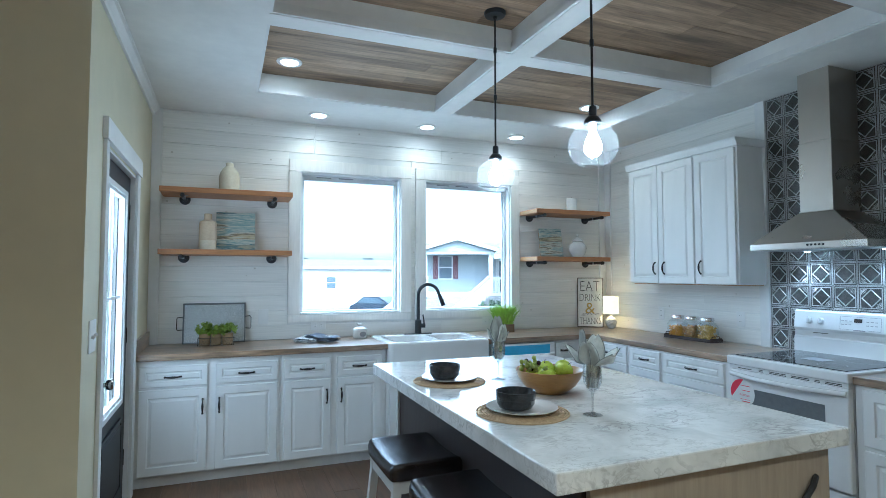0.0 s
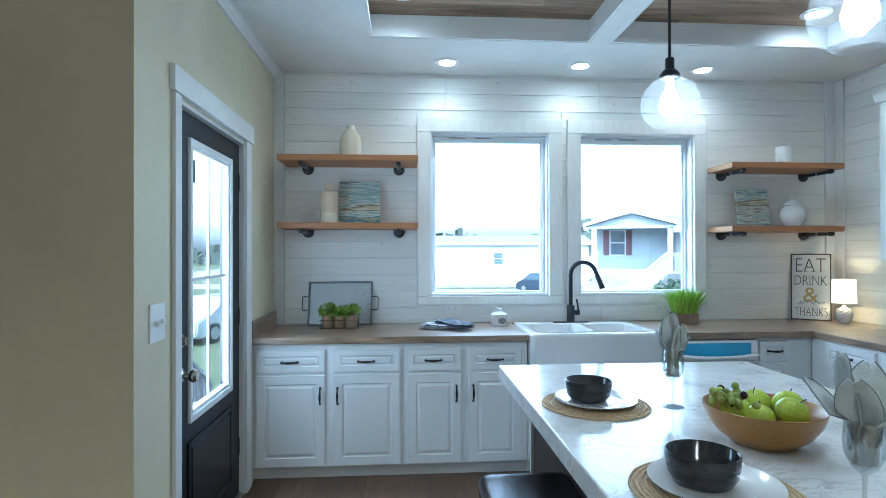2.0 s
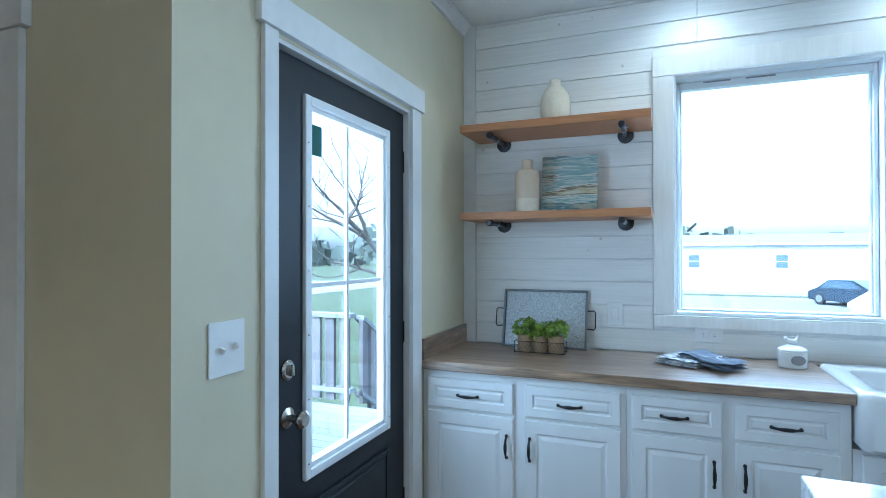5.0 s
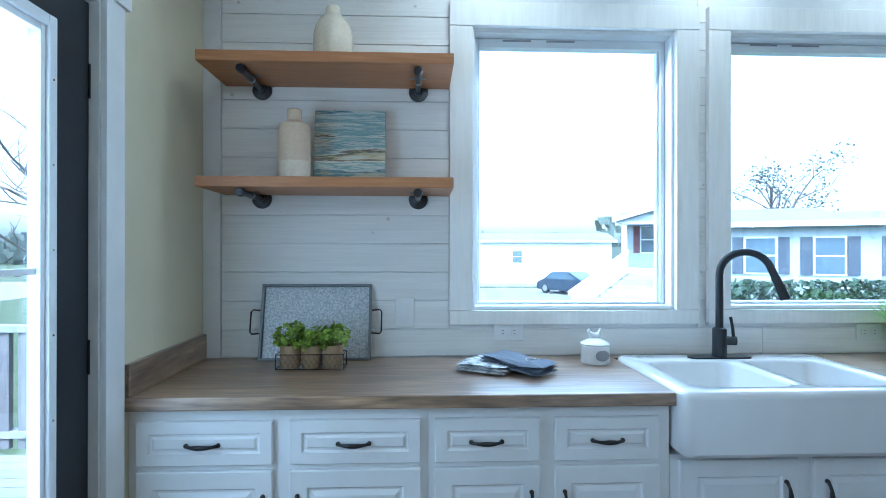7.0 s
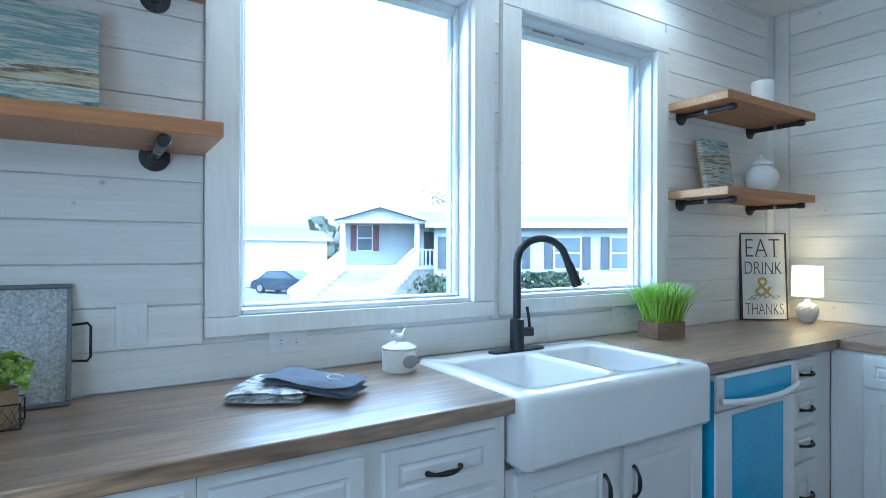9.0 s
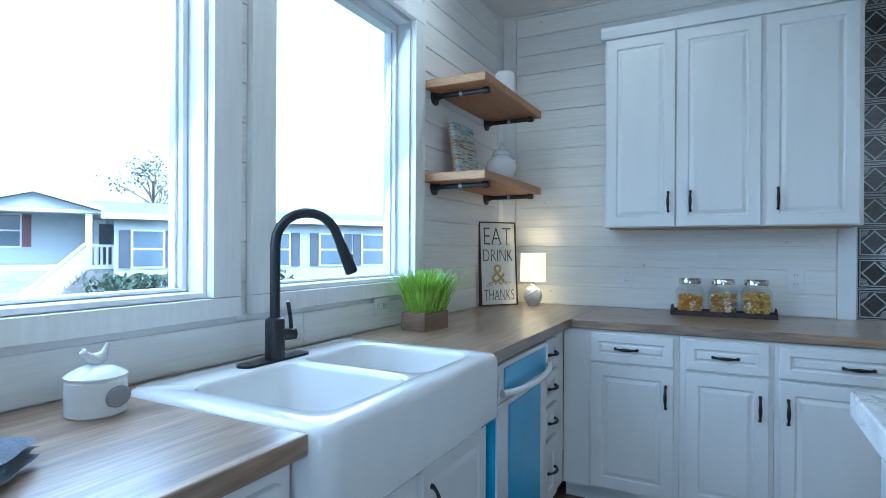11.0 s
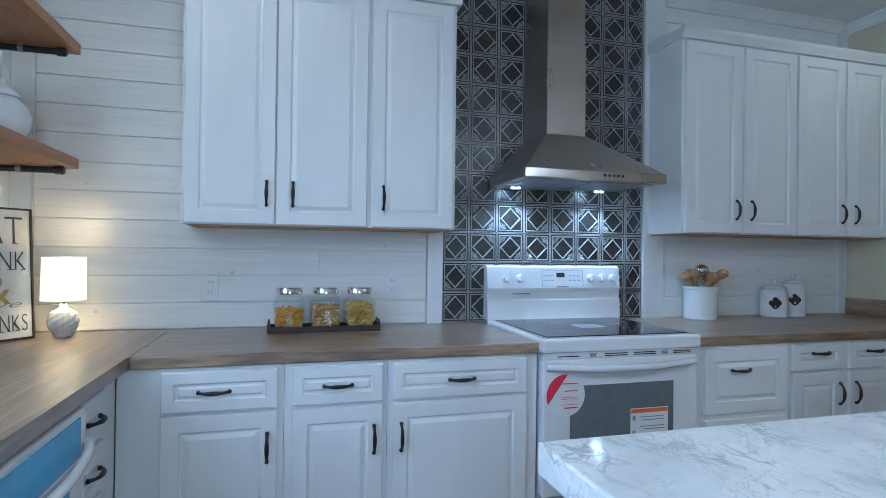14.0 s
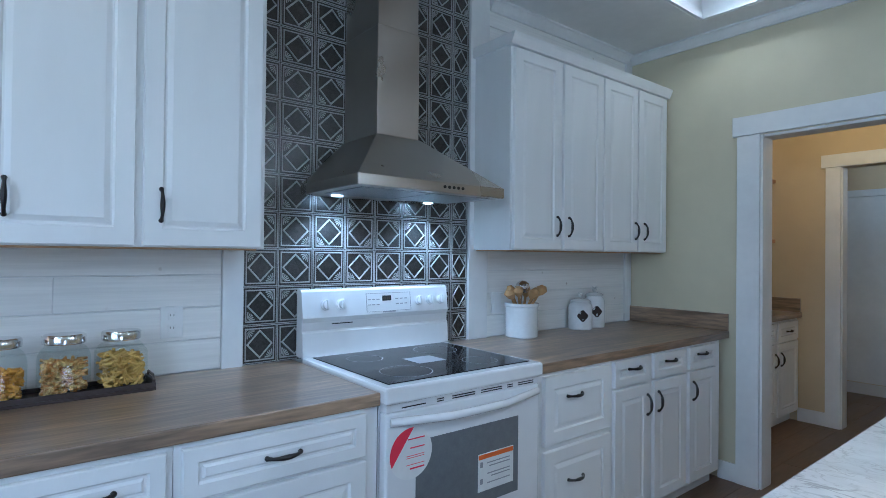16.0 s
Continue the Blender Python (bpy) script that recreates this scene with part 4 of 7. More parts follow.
# ---- worktops ----
CT0, CT1 = 0.872, 0.915
yf, xf = 5.163, 3.955
wt = thing("worktop", "wood-grain laminate worktop in an L along the window and stove walls", "worktop")
part("slab", B((XD + 0.001, 2.022, yf, YW - 0.002, CT0, CT1), bevel=0.004), COUNTER, wt)
part("slab", B((2.0225, 2.9105, 5.752, YW - 0.002, CT0 + 0.001, CT1 - 0.0005)), COUNTER, wt)
part("slab", prism([(2.911, yf), (xf, yf), (xf, yf - 0.001), (XS - 0.002, yf - 0.001), (XS - 0.002, YW - 0.002), (2.911, YW - 0.002)], CT0, CT1, "z"), COUNTER, wt)
part("slab", B((xf, XS - 0.002, 3.662, yf - 0.0025, CT0, CT1), bevel=0.004), COUNTER_S, wt)
part("side_splash", B((XD + 0.001, XD + 0.021, yf + 0.003, YW - 0.017, CT1, 1.02), bevel=0.003), COUNTER_S, wt)
wt2 = thing("worktop", "wood-grain laminate worktop with an end splash by the pantry opening", "worktop")
part("slab", B((xf, XS - 0.002, YH + 0.002, 2.892, CT0, CT1), bevel=0.004), COUNTER_S, wt2)
part("end_splash", B((xf + 0.004, XS - 0.014, YH + 0.002, YH + 0.022, CT1, 1.022), bevel=0.003), COUNTER, wt2)

# ---- apron sink and faucet ----
sk = thing("apron_sink", "white porcelain double-bowl apron-front sink", "sink")
sx0, sx1, sy0, sy1, sz = 2.024, 2.908, 5.120, 5.755, 0.926
bm = bmesh.new()


def ringz(x0, x1, y0, y1, r, z):
    return [(x, y, z) for x, y in rounded(x0, x1, y0, y1, r)]


outer = [ringz(sx0 + 0.012, sx1 - 0.012, sy0 + 0.012, sy1 - 0.01, 0.03, 0.712), ringz(sx0, sx1, sy0, sy1, 0.045, 0.726), ringz(sx0, sx1, sy0, sy1, 0.045, sz - 0.026), ringz(sx0 + 0.003, sx1 - 0.003, sy0 + 0.003, sy1 - 0.002, 0.045, sz - 0.014), ringz(sx0 + 0.010, sx1 - 0.010, sy0 + 0.010, sy1 - 0.005, 0.042, sz - 0.004), ringz(sx0 + 0.022, sx1 - 0.022, sy0 + 0.022, sy1 - 0.010, 0.036, sz)]
loops(outer, True, False, bm)
mid = 2.485
edges = [e for e in bm.edges if all(abs(v.co.z - sz) < 1e-6 for v in e.verts)]
for bx0, bx1 in ((sx0 + 0.075, mid - 0.018), (mid + 0.018, sx1 - 0.075)):
    by0, by1 = sy0 + 0.07, sy1 - 0.125
    rows = [ringz(bx0, bx1, by0, by1, 0.06, sz), ringz(bx0 + 0.006, bx1 - 0.006, by0 + 0.006, by1 - 0.006, 0.058, sz - 0.004), ringz(bx0 + 0.010, bx1 - 0.010, by0 + 0.010, by1 - 0.010, 0.055, sz - 0.014), ringz(bx0 + 0.022, bx1 - 0.022, by0 + 0.022, by1 - 0.022, 0.05, 0.77), ringz(bx0 + 0.04, bx1 - 0.04, by0 + 0.04, by1 - 0.04, 0.04, 0.748)]
    before = set(bm.edges)
    loops(rows, False, True, bm)
    edges += [e for e in set(bm.edges) - before if all(abs(v.co.z - sz) < 1e-6 for v in e.verts)]
bmesh.ops.triangle_fill(bm, use_beauty=True, use_dissolve=False, edges=edges)
part("basin", bm, PORC, sk, smooth=True)
for dx in (2.28, 2.72):
    part("drain", lathe([(0.04, 0.7485), (0.04, 0.752), (0.03, 0.752), (0.028, 0.7495)], (dx, 5.43, 0), 20), CHROME, sk, "chrome drain", True)

fc = thing("faucet", "matte black gooseneck pull-down faucet", "faucet")
fx, fy = 2.452, 5.675
part("base_plate", moved(prism(rounded(-0.135, 0.135, -0.03, 0.03, 0.029), 0, 0.007, "z"), pose(fx, fy, sz)), BLACKM, fc)
part("body", lathe([(0.029, sz + 0.007), (0.029, sz + 0.12), (0.027, sz + 0.125), (0.018, sz + 0.13)], (fx, fy, 0), 24), BLACKM, fc, smooth=True)
aim = Vector((0.80, -0.60, 0)).normalized()
neck = [Vector((fx, fy, sz + 0.12)), Vector((fx, fy, sz + 0.2)), Vector((fx, fy, sz + 0.31))]
R = 0.097
for k in range(0, 11):
    a = radians(180 - 166 * k / 10)
    neck.append(Vector((fx, fy, sz + 0.352)) + aim * (R + R * math.cos(a)) + Vector((0, 0, R * math.sin(a))))
part("neck", tube(neck, 0.0155, 14), BLACKM, fc, smooth=True)
d = (neck[-1] - neck[-2]).normalized()
neck.append(neck[-1] + d * 0.025)
tip = neck[-1]
part("neck_tip", tube([neck[-2], tip], 0.0155, 14), BLACKM, fc, smooth=True)
part("spray_head", tube([tip, tip + d * 0.01, tip + d * 0.03, tip + d * 0.095, tip + d * 0.10], [0.0155, 0.018, 0.018, 0.0205, 0.018], 14), BLACKM, fc, smooth=True)
part("spray_button", moved(B((-0.006, 0.006, -0.004, 0.004, -0.016, 0.016), bevel=0.003), Matrix.Translation(tip + d * 0.05 + aim * 0.018)), CHROME, fc)
part("lever_hub", tube([(fx + 0.02, fy - 0.006, sz + 0.075), (fx + 0.062, fy - 0.022, sz + 0.075)], 0.019, 14), BLACKM, fc, smooth=True)
part("lever", tube([(fx + 0.052, fy - 0.018, sz + 0.08), (fx + 0.048, fy - 0.016, sz + 0.13), (fx + 0.040, fy - 0.014, sz + 0.175)], [0.007, 0.006, 0.0065], 10), BLACKM, fc, smooth=True)

# ---- range and hood ----
rg = thing("kitchen_range", "white electric range with a black glass cooktop and store stickers", "stove")
ry0, ry1 = 2.897, 3.657
part("body", B((3.985, 4.60, ry0 + 0.004, ry1 - 0.004, 0.10, 0.872)), ENAMEL, rg)
part("foot_drawer", B((3.95, 3.984, ry0 + 0.006, ry1 - 0.006, 0.10, 0.27), bevel=0.006), ENAMEL, rg)
part("oven_door", B((3.938, 3.984, ry0 + 0.006, ry1 - 0.006, 0.285, 0.845), bevel=0.008), ENAMEL, rg)
part("oven_window", B((3.9345, 3.9375, 3.03, 3.53, 0.44, 0.735), bevel=0.001), OVENG, rg, "grey oven window")
part("cooktop", B((3.925, 4.575, ry0 - 0.004, ry1 + 0.004, 0.874, 0.932), bevel=0.010), ENAMEL, rg, "white cooktop rim")
part("glass_top", B((3.968, 4.545, ry0 + 0.032, ry1 - 0.032, 0.9325, 0.936), bevel=0.0015), BLACKG, rg, "glossy black ceramic glass")
for bx, by, br in ((4.10, 3.46, 0.10), (4.10, 3.09, 0.075), (4.40, 3.46, 0.075), (4.40, 3.09, 0.10)):
    part("burner_ring", lathe([(br, 0.9361), (br, 0.9364), (br - 0.003, 0.9364), (br - 0.003, 0.9361), (br, 0.9361)], (bx, by, 0), 40), GREYP, rg)
part("cooktop_label", B((4.18, 4.30, 3.20, 3.34, 0.9363, 0.9368)), GREYP, rg, "paper leaflet on the cooktop")
part("vent_strip", B((3.942, 3.985, ry0 + 0.008, ry1 - 0.008, 0.847, 0.872)), ENAMEL, rg)
part("vent_slot", B(*[(3.9405, 3.943, ry1 - 0.07 - u - w, ry1 - 0.07 - u, z, z + 0.004) for u, w in ((0.0, 0.1), (0.15, 0.03), (0.22, 0.11), (0.36, 0.11), (0.50, 0.03), (0.56, 0.09)) for z in ((0.852, 0.86) if w < 0.1 or w > 0.1 else (0.854,))]), DARKP, rg)
part("oven_handle", tube([(3.938 - 0.045 * min(1, 3.2 * min(k, 16 - k) / 16), ry0 + 0.02 + (ry1 - ry0 - 0.04) * k / 16, 0.815 - 0.006 * math.sin(math.pi * k / 16)) for k in range(17)], 0.015, 10), ENAMEL, rg, "curved white oven handle", True)
bg_prof = [(4.575, 0.93), (4.64, 0.93), (4.64, 1.215), (4.606, 1.215), (4.594, 1.205), (4.578, 1.095), (4.588, 1.075), (4.588, 1.04), (4.580, 1.03)]
bm = bmesh.new()
va = [[bm.verts.new((u, y, v)) for u, v in bg_prof] for y in (ry0 - 0.024, ry1 - 0.001)]
bm.faces.new(va[0]), bm.faces.new(va[1])
for k in range(len(bg_prof)):
    bm.faces.new((va[0][k], va[0][(k + 1) % len(bg_prof)], va[1][(k + 1) % len(bg_prof)], va[1][k]))
part("backguard", bm, ENAMEL, rg, "white control backguard")


def on_guard(y, z):
    """A spot on the leaning face of the backguard."""
    return pose(4.578 + (z - 1.095) * 0.1455, y, z, 0, 8.3, 0)


for y in (3.548, 3.472, 3.052, 2.984, 2.918):
    kb = part("control_knob", moved(merge(lathe([(0.024, 0.0), (0.024, -0.006), (0.019, -0.010), (0.018, -0.022), (0.0, -0.023)], (0, 0, 0), 20, None, "x"), B((-0.03, -0.012, -0.004, 0.004, -0.02, 0.02), bevel=0.002)), on_guard(y, 1.147)), ENAMEL, rg, "white control knob", True)
part("clock_window", moved(B((-0.002, 0.0, -0.024, 0.024, -0.012, 0.012)), on_guard(3.235, 1.165)), DARKP, rg, "black clock window")
part("clock_digits", moved(B(*[(-0.0026, -0.0022, y, y + 0.006, -0.006, 0.006) for y in (-0.016, -0.007, 0.004, 0.013)]), on_guard(3.235, 1.165)), SIGNF, rg)
part("control_outline", moved(B((-0.0012, 0, -0.125, 0.12, 0.041, 0.0425), (-0.0012, 0, -0.125, 0.12, -0.0425, -0.041), (-0.0012, 0, -0.125, -0.1235, -0.041, 0.041), (-0.0012, 0, 0.1185, 0.12, -0.041, 0.041)), on_guard(3.225, 1.147)), GREYP, rg)
for by in (-0.105, -0.08, -0.055, 0.05, 0.075, 0.096):
    for bz in (-0.012, 0.012):
        part("button_mark", moved(B((-0.0014, 0, by, by + 0.016, bz, bz + 0.004)), on_guard(3.225, 1.147)), GREYP, rg)
part("badge", moved(B((-0.0012, 0, -0.035, 0.035, -0.003, 0.003)), on_guard(3.225, 1.103)), GREYP, rg)
part("guard_slot", B((4.5765, 4.579, 3.42, 3.52, 1.064, 1.068)), DARKP, rg)
disc = lathe([(0.088, -0.0008), (0.088, 0.0)], (3.9340, 3.552, 0.70), 36, None, "x")
part("round_sticker", disc, PAPER, rg, "round white store sticker with a red segment")
seg = [(3.552 + 0.086 * math.cos(radians(a)), 0.70 + 0.086 * math.sin(radians(a))) for a in range(-24, 100, 6)]
part("sticker_red", prism(seg, 3.9322, 3.9331, "x"), REDP, rg, "red sticker segment")
part("sticker_print", B(*[(3.9324, 3.9331, 3.552 - 0.055, 3.552 - 0.055 + w, z, z + h) for w, z, h in ((0.07, 0.745, 0.004), (0.06, 0.715, 0.004), (0.075, 0.69, 0.002), (0.075, 0.683, 0.002), (0.075, 0.66, 0.002), (0.06, 0.645, 0.005))]), REDP, rg)
part("warning_label", B((3.9322, 3.9344, 3.06, 3.245, 0.485, 0.625)), PAPER, rg, "white warning label with an orange bar")
part("warning_bar", B((3.9312, 3.9321, 3.062, 3.243, 0.605, 0.622)), ORANGEP, rg)
part("warning_print", B(*[(3.9314, 3.9321, 3.08, 3.08 + w, z, z + 0.004) for w, z in ((0.12, 0.585), (0.11, 0.572), (0.12, 0.545), (0.10, 0.533), (0.12, 0.51))], *[(3.9314, 3.9321, 3.222, 3.236, z, z + 0.02) for z in (0.575, 0.512)]), GREYP, rg)

hd = thing("range_hood", "stainless steel chimney range hood", "range hood")
hy0, hy1, hx0, hx1, hz = 2.905, 3.645, 4.150, XS - 0.006, 1.622
part("canopy_band", B((hx0, hx1, hy0, hy1, hz, hz + 0.045), bevel=0.004), STEEL, hd)
ch0, ch1, chx = 3.222, 3.436, 4.365
base = [(hx0 + 0.004, hy0 + 0.004, hz + 0.045), (hx1, hy0 + 0.004, hz + 0.045), (hx1, hy1 - 0.004, hz + 0.045), (hx0 + 0.004, hy1 - 0.004, hz + 0.045)]
up = [(chx - 0.004, ch0 - 0.004, 1.87), (hx1, ch0 - 0.004, 1.87), (hx1, ch1 + 0.004, 1.87), (chx - 0.004, ch1 + 0.004, 1.87)]
part("canopy", loops([base, up]), STEEL, hd)
part("chimney", B((chx, hx1, ch0, ch1, 1.871, 2.33), bevel=0.003), STEEL, hd)
part("chimney", B((chx + 0.004, hx1, ch0 + 0.004, ch1 - 0.004, 2.331, ZC - 0.001), bevel=0.003), STEEL, hd)
part("filter", B(*[(hx0 + 0.05, hx1 - 0.14, a, b, hz - 0.003, hz + 0.001) for a, b in ((2.95, 3.27), (3.28, 3.60))]), GALV, hd, "mesh grease filter")
for k in range(5):
    part("button", lathe([(0.0065, hx0 + 0.001), (0.0065, hx0 - 0.004), (0.004, hx0 - 0.005)], (0, 3.245 - 0.024 * k, hz + 0.024), 12, None, "x"), DARKP, hd)
for y in (3.52, 3.03):
    part("lamp_lens", lathe([(0.024, hz - 0.0045), (0.024, hz - 0.0035)], (4.545, y, 0), 20), HOODGLOW, hd, "lit hood lamp")

# ---- island ----
IX0, IX1, IY0, IY1, IZ = 1.652, 2.853, 2.225, 4.198, 0.926
it = thing("island", "kitchen island with a marble-look top and dark seating side", "island")
part("top", B((IX0, IX1, IY0, IY1, IZ - 0.062, IZ), bevel=0.005), MARBLE, it, "white marble-look laminate top")
part("end_panel", B((1.80, IX1 - 0.03, IY0 + 0.055, IY0 + 0.075, 0.0, IZ - 0.063), bevel=0.0015), ISLW, it, "tan wood end panel")
part("end_panel", B((1.786, IX1 - 0.03, IY1 - 0.075, IY1 - 0.055, 0.0, IZ - 0.063), bevel=0.0015), STOOLW, it, "white end panel")
part("back_panel", B((1.80, 1.818, IY0 + 0.076, IY1 - 0.076, 0.0, IZ - 0.063)), ISLD, it, "dark stained panel on the seating side")
part("front_panel", B((IX1 - 0.05, IX1 - 0.03, IY0 + 0.076, IY1 - 0.076, 0.0, IZ - 0.063)), CABINET, it, "white cabinet side")
part("apron", B((1.785, 1.7995, IY0 + 0.078, IY1 - 0.078, IZ - 0.15, IZ - 0.063), bevel=0.001), ISLD, it)
part("side_rail", tube([(2.60, IY0 + 0.053, 0.60), (2.62, IY0 + 0.03, 0.66), (2.70, IY0 + 0.03, 0.735), (2.75, IY0 + 0.053, 0.755)], 0.011, 8), IRON, it, "dark bow handle on the end panel", True)


def stool(x, y, turn=0):
    st = thing("bar_stool", "white wooden counter stool with a dark brown leather saddle seat", "stool", pose(x, y, 0, 0, 0, turn), "stools at the island")
    n = 20
    bm = bmesh.new()
    grid = {}
    for i in range(n + 1):
        for j in range(n + 1):
            u, v = -1 + 2 * i / n, -1 + 2 * j / n
            k = 1 - 0.045 * (u * v) ** 4
            px, py = 0.165 * k * math.sin(1.35 * u) / math.sin(1.35), 0.215 * k * math.sin(1.35 * v) / math.sin(1.35)
            dip = 0.024 * v * v - 0.020 * abs(u) ** 7 - 0.018 * abs(v) ** 9
            grid[i, j] = bm.verts.new((px, py, 0.650 + dip))
    for i in range(n):
        for j in range(n):
            bm.faces.new((grid[i, j], grid[i + 1, j], grid[i + 1, j + 1], grid[i, j + 1]))
    edge = [grid[i, 0] for i in range(n)] + [grid[n, j] for j in range(n)] + [grid[n - i, n] for i in range(n)] + [grid[0, n - j] for j in range(n)]
    low = [bm.verts.new((v.co.x * 1.02, v.co.y * 1.015, v.co.z - 0.016)) for v in edge]
    bot = [bm.verts.new((v.co.x, v.co.y, 0.592)) for v in edge]
    m = len(edge)
    for k in range(m):
        bm.faces.new((edge[k], edge[(k + 1) % m], low[(k + 1) % m], low[k]))
        bm.faces.new((low[k], low[(k + 1) % m], bot[(k + 1) % m], bot[k]))
    bm.faces.new(bot)
    part("seat", bm, LEATHER, st, "dark brown leather saddle seat", True)
    part("seat_frame", B((-0.15, 0.15, -0.19, -0.165, 0.53, 0.591), (-0.15, 0.15, 0.165, 0.19, 0.53, 0.591), (-0.15, -0.125, -0.165, 0.165, 0.53, 0.591), (0.125, 0.15, -0.165, 0.165, 0.53, 0.591), bevel=0.003), STOOLW, st)
    for sx in (-1, 1):
        for sy in (-1, 1):
            q = [(sx * 0.185, sy * 0.215, 0.0), (sx * 0.135, sy * 0.18, 0.53)]
            part("leg", loops([[(q[e][0] + dx, q[e][1] + dy, q[e][2]) for dx, dy in ((-0.018, -0.018), (0.018, -0.018), (0.018, 0.018), (-0.018, 0.018))] for e in (0, 1)] + [[(sx * 0.135 + dx, sy * 0.18 + dy, 0.59) for dx, dy in ((-0.018, -0.018), (0.018, -0.018), (0.018, 0.018), (-0.018, 0.018))]]), STOOLW, st)
        part("stretcher", B((sx * 0.168 - 0.011, sx * 0.168 + 0.011, -0.19, 0.19, 0.18, 0.21), bevel=0.002), STOOLW, st)
        part("stretcher", B((-0.16, 0.16, sx * 0.193 - 0.011, sx * 0.193 + 0.011, 0.26, 0.29), bevel=0.002), STOOLW, st)
    return st


s1 = stool(1.64, 3.40)
copy_thing(s1, pose(1.665, 2.82, 0, 0, 0, 2))

# ---- lamps ----
def can_light(x, y, z):
    c = thing("recessed_light", "round recessed ceiling light, switched on; living room ones are added fill", "ceiling light", pose(x, y, z), "recessed lights")
    part("trim_ring", lathe([(0.088, -0.0005), (0.086, -0.008), (0.062, -0.010), (0.058, -0.004), (0.058, -0.0005)], (0, 0, 0), 28), PLATE, c, smooth=True)
    part("lens", lathe([(0.057, -0.003), (0.057, -0.006)], (0, 0, 0), 28), CANGLOW, c, "glowing lens")
    return c


c0 = can_light(*CANS_AND_FILL[0])
# the added living-room fill gets the same fixture as the kitchen cans
for c in CANS_AND_FILL[1:]:
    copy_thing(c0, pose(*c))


def pendant(x, y, z):
    p = thing("pendant_lamp", "black pendant with a clear seeded glass globe, lit", "pendant lamp", pose(x, y, z), "pendants over the island")
    top = ZR - z
    part("canopy", lathe([(0.062, top), (0.062, top - 0.012), (0.056, top - 0.022), (0.012, top - 0.026), (0.010, top - 0.04)], (0, 0, 0), 28), BLACKM, p, smooth=True)
    part("rod", lathe([(0.0055, top - 0.03), (0.0055, 0.16)], (0, 0, 0), 10), BLACKM, p, smooth=True)
    for h in (0.45, 0.72):
        part("coupling", lathe([(0.0055, h - 0.016), (0.0095, h - 0.014), (0.0095, h + 0.014), (0.0055, h + 0.016)], (0, 0, 0), 12), BLACKM, p, smooth=True)
    part("socket", lathe([(0.0, 0.175), (0.014, 0.172), (0.017, 0.165), (0.017, 0.13), (0.024, 0.125), (0.036, 0.11), (0.038, 0.098), (0.034, 0.094), (0.0, 0.094)], (0, 0, 0), 20), BLACKM, p, smooth=True)
    prof = [(0.1075 * math.sin(radians(a)), 0.1 * math.cos(radians(a))) for a in range(20, 156, 9)]
    inner = [(r - 0.003, h) for r, h in reversed(prof)]
    part("globe", lathe(prof + inner, (0, 0, 0), 32), GLOBE, p, "clear seeded glass globe open at the bottom", True)
    part("bulb", lathe([(0.0, 0.094), (0.013, 0.092), (0.014, 0.06), (0.03, 0.025), (0.038, -0.005), (0.034, -0.03), (0.018, -0.046), (0.0, -0.05)], (0, 0, 0), 20), BULB, p, "glowing bulb", True)
    return p


p1 = pendant(*PENDANTS[0])
copy_thing(p1, pose(*PENDANTS[1]))

tl = thing("table_lamp", "small white faceted ceramic lamp with a lit linen shade", "table lamp", pose(4.49, 5.535, CT1))
bm = lathe([(0.028, 0.0), (0.034, 0.004), (0.036, 0.010)] + [(0.036 + 0.019 * math.sin(math.pi * k / 8), 0.012 + 0.013 * k) for k in range(1, 8)] + [(0.022, 0.115), (0.014, 0.122), (0.012, 0.135), (0.0, 0.136)], (0, 0, 0), 16)
for v in bm.verts:
    if 0.01 < v.co.z < 0.11:
        k = round((v.co.z - 0.012) / 0.013) + round(math.atan2(v.co.y, v.co.x) / (2 * math.pi / 16))
        v.co.x *= 1 + 0.05 * (k % 2)
        v.co.y *= 1 + 0.05 * (k % 2)
part("base", bm, CERAM, tl, "white faceted ceramic base")
part("shade", lathe([(0.080, 0.150), (0.077, 0.325), (0.0755, 0.325), (0.0785, 0.150), (0.080, 0.150)], (0, 0, 0), 32), LAMPSH, tl, "glowing linen drum shade", True)
part("harp", merge(tube([(-0.075, 0, 0.155), (0.075, 0, 0.155)], 0.0015, 6), tube([(0, 0, 0.13), (0, 0, 0.20)], 0.008, 8)), NICKEL, tl)
part("bulb", lathe([(0.0, 0.20), (0.012, 0.205), (0.024, 0.235), (0.02, 0.26), (0.0, 0.27)], (0, 0, 0), 14), BULBW, tl, "glowing bulb", True)

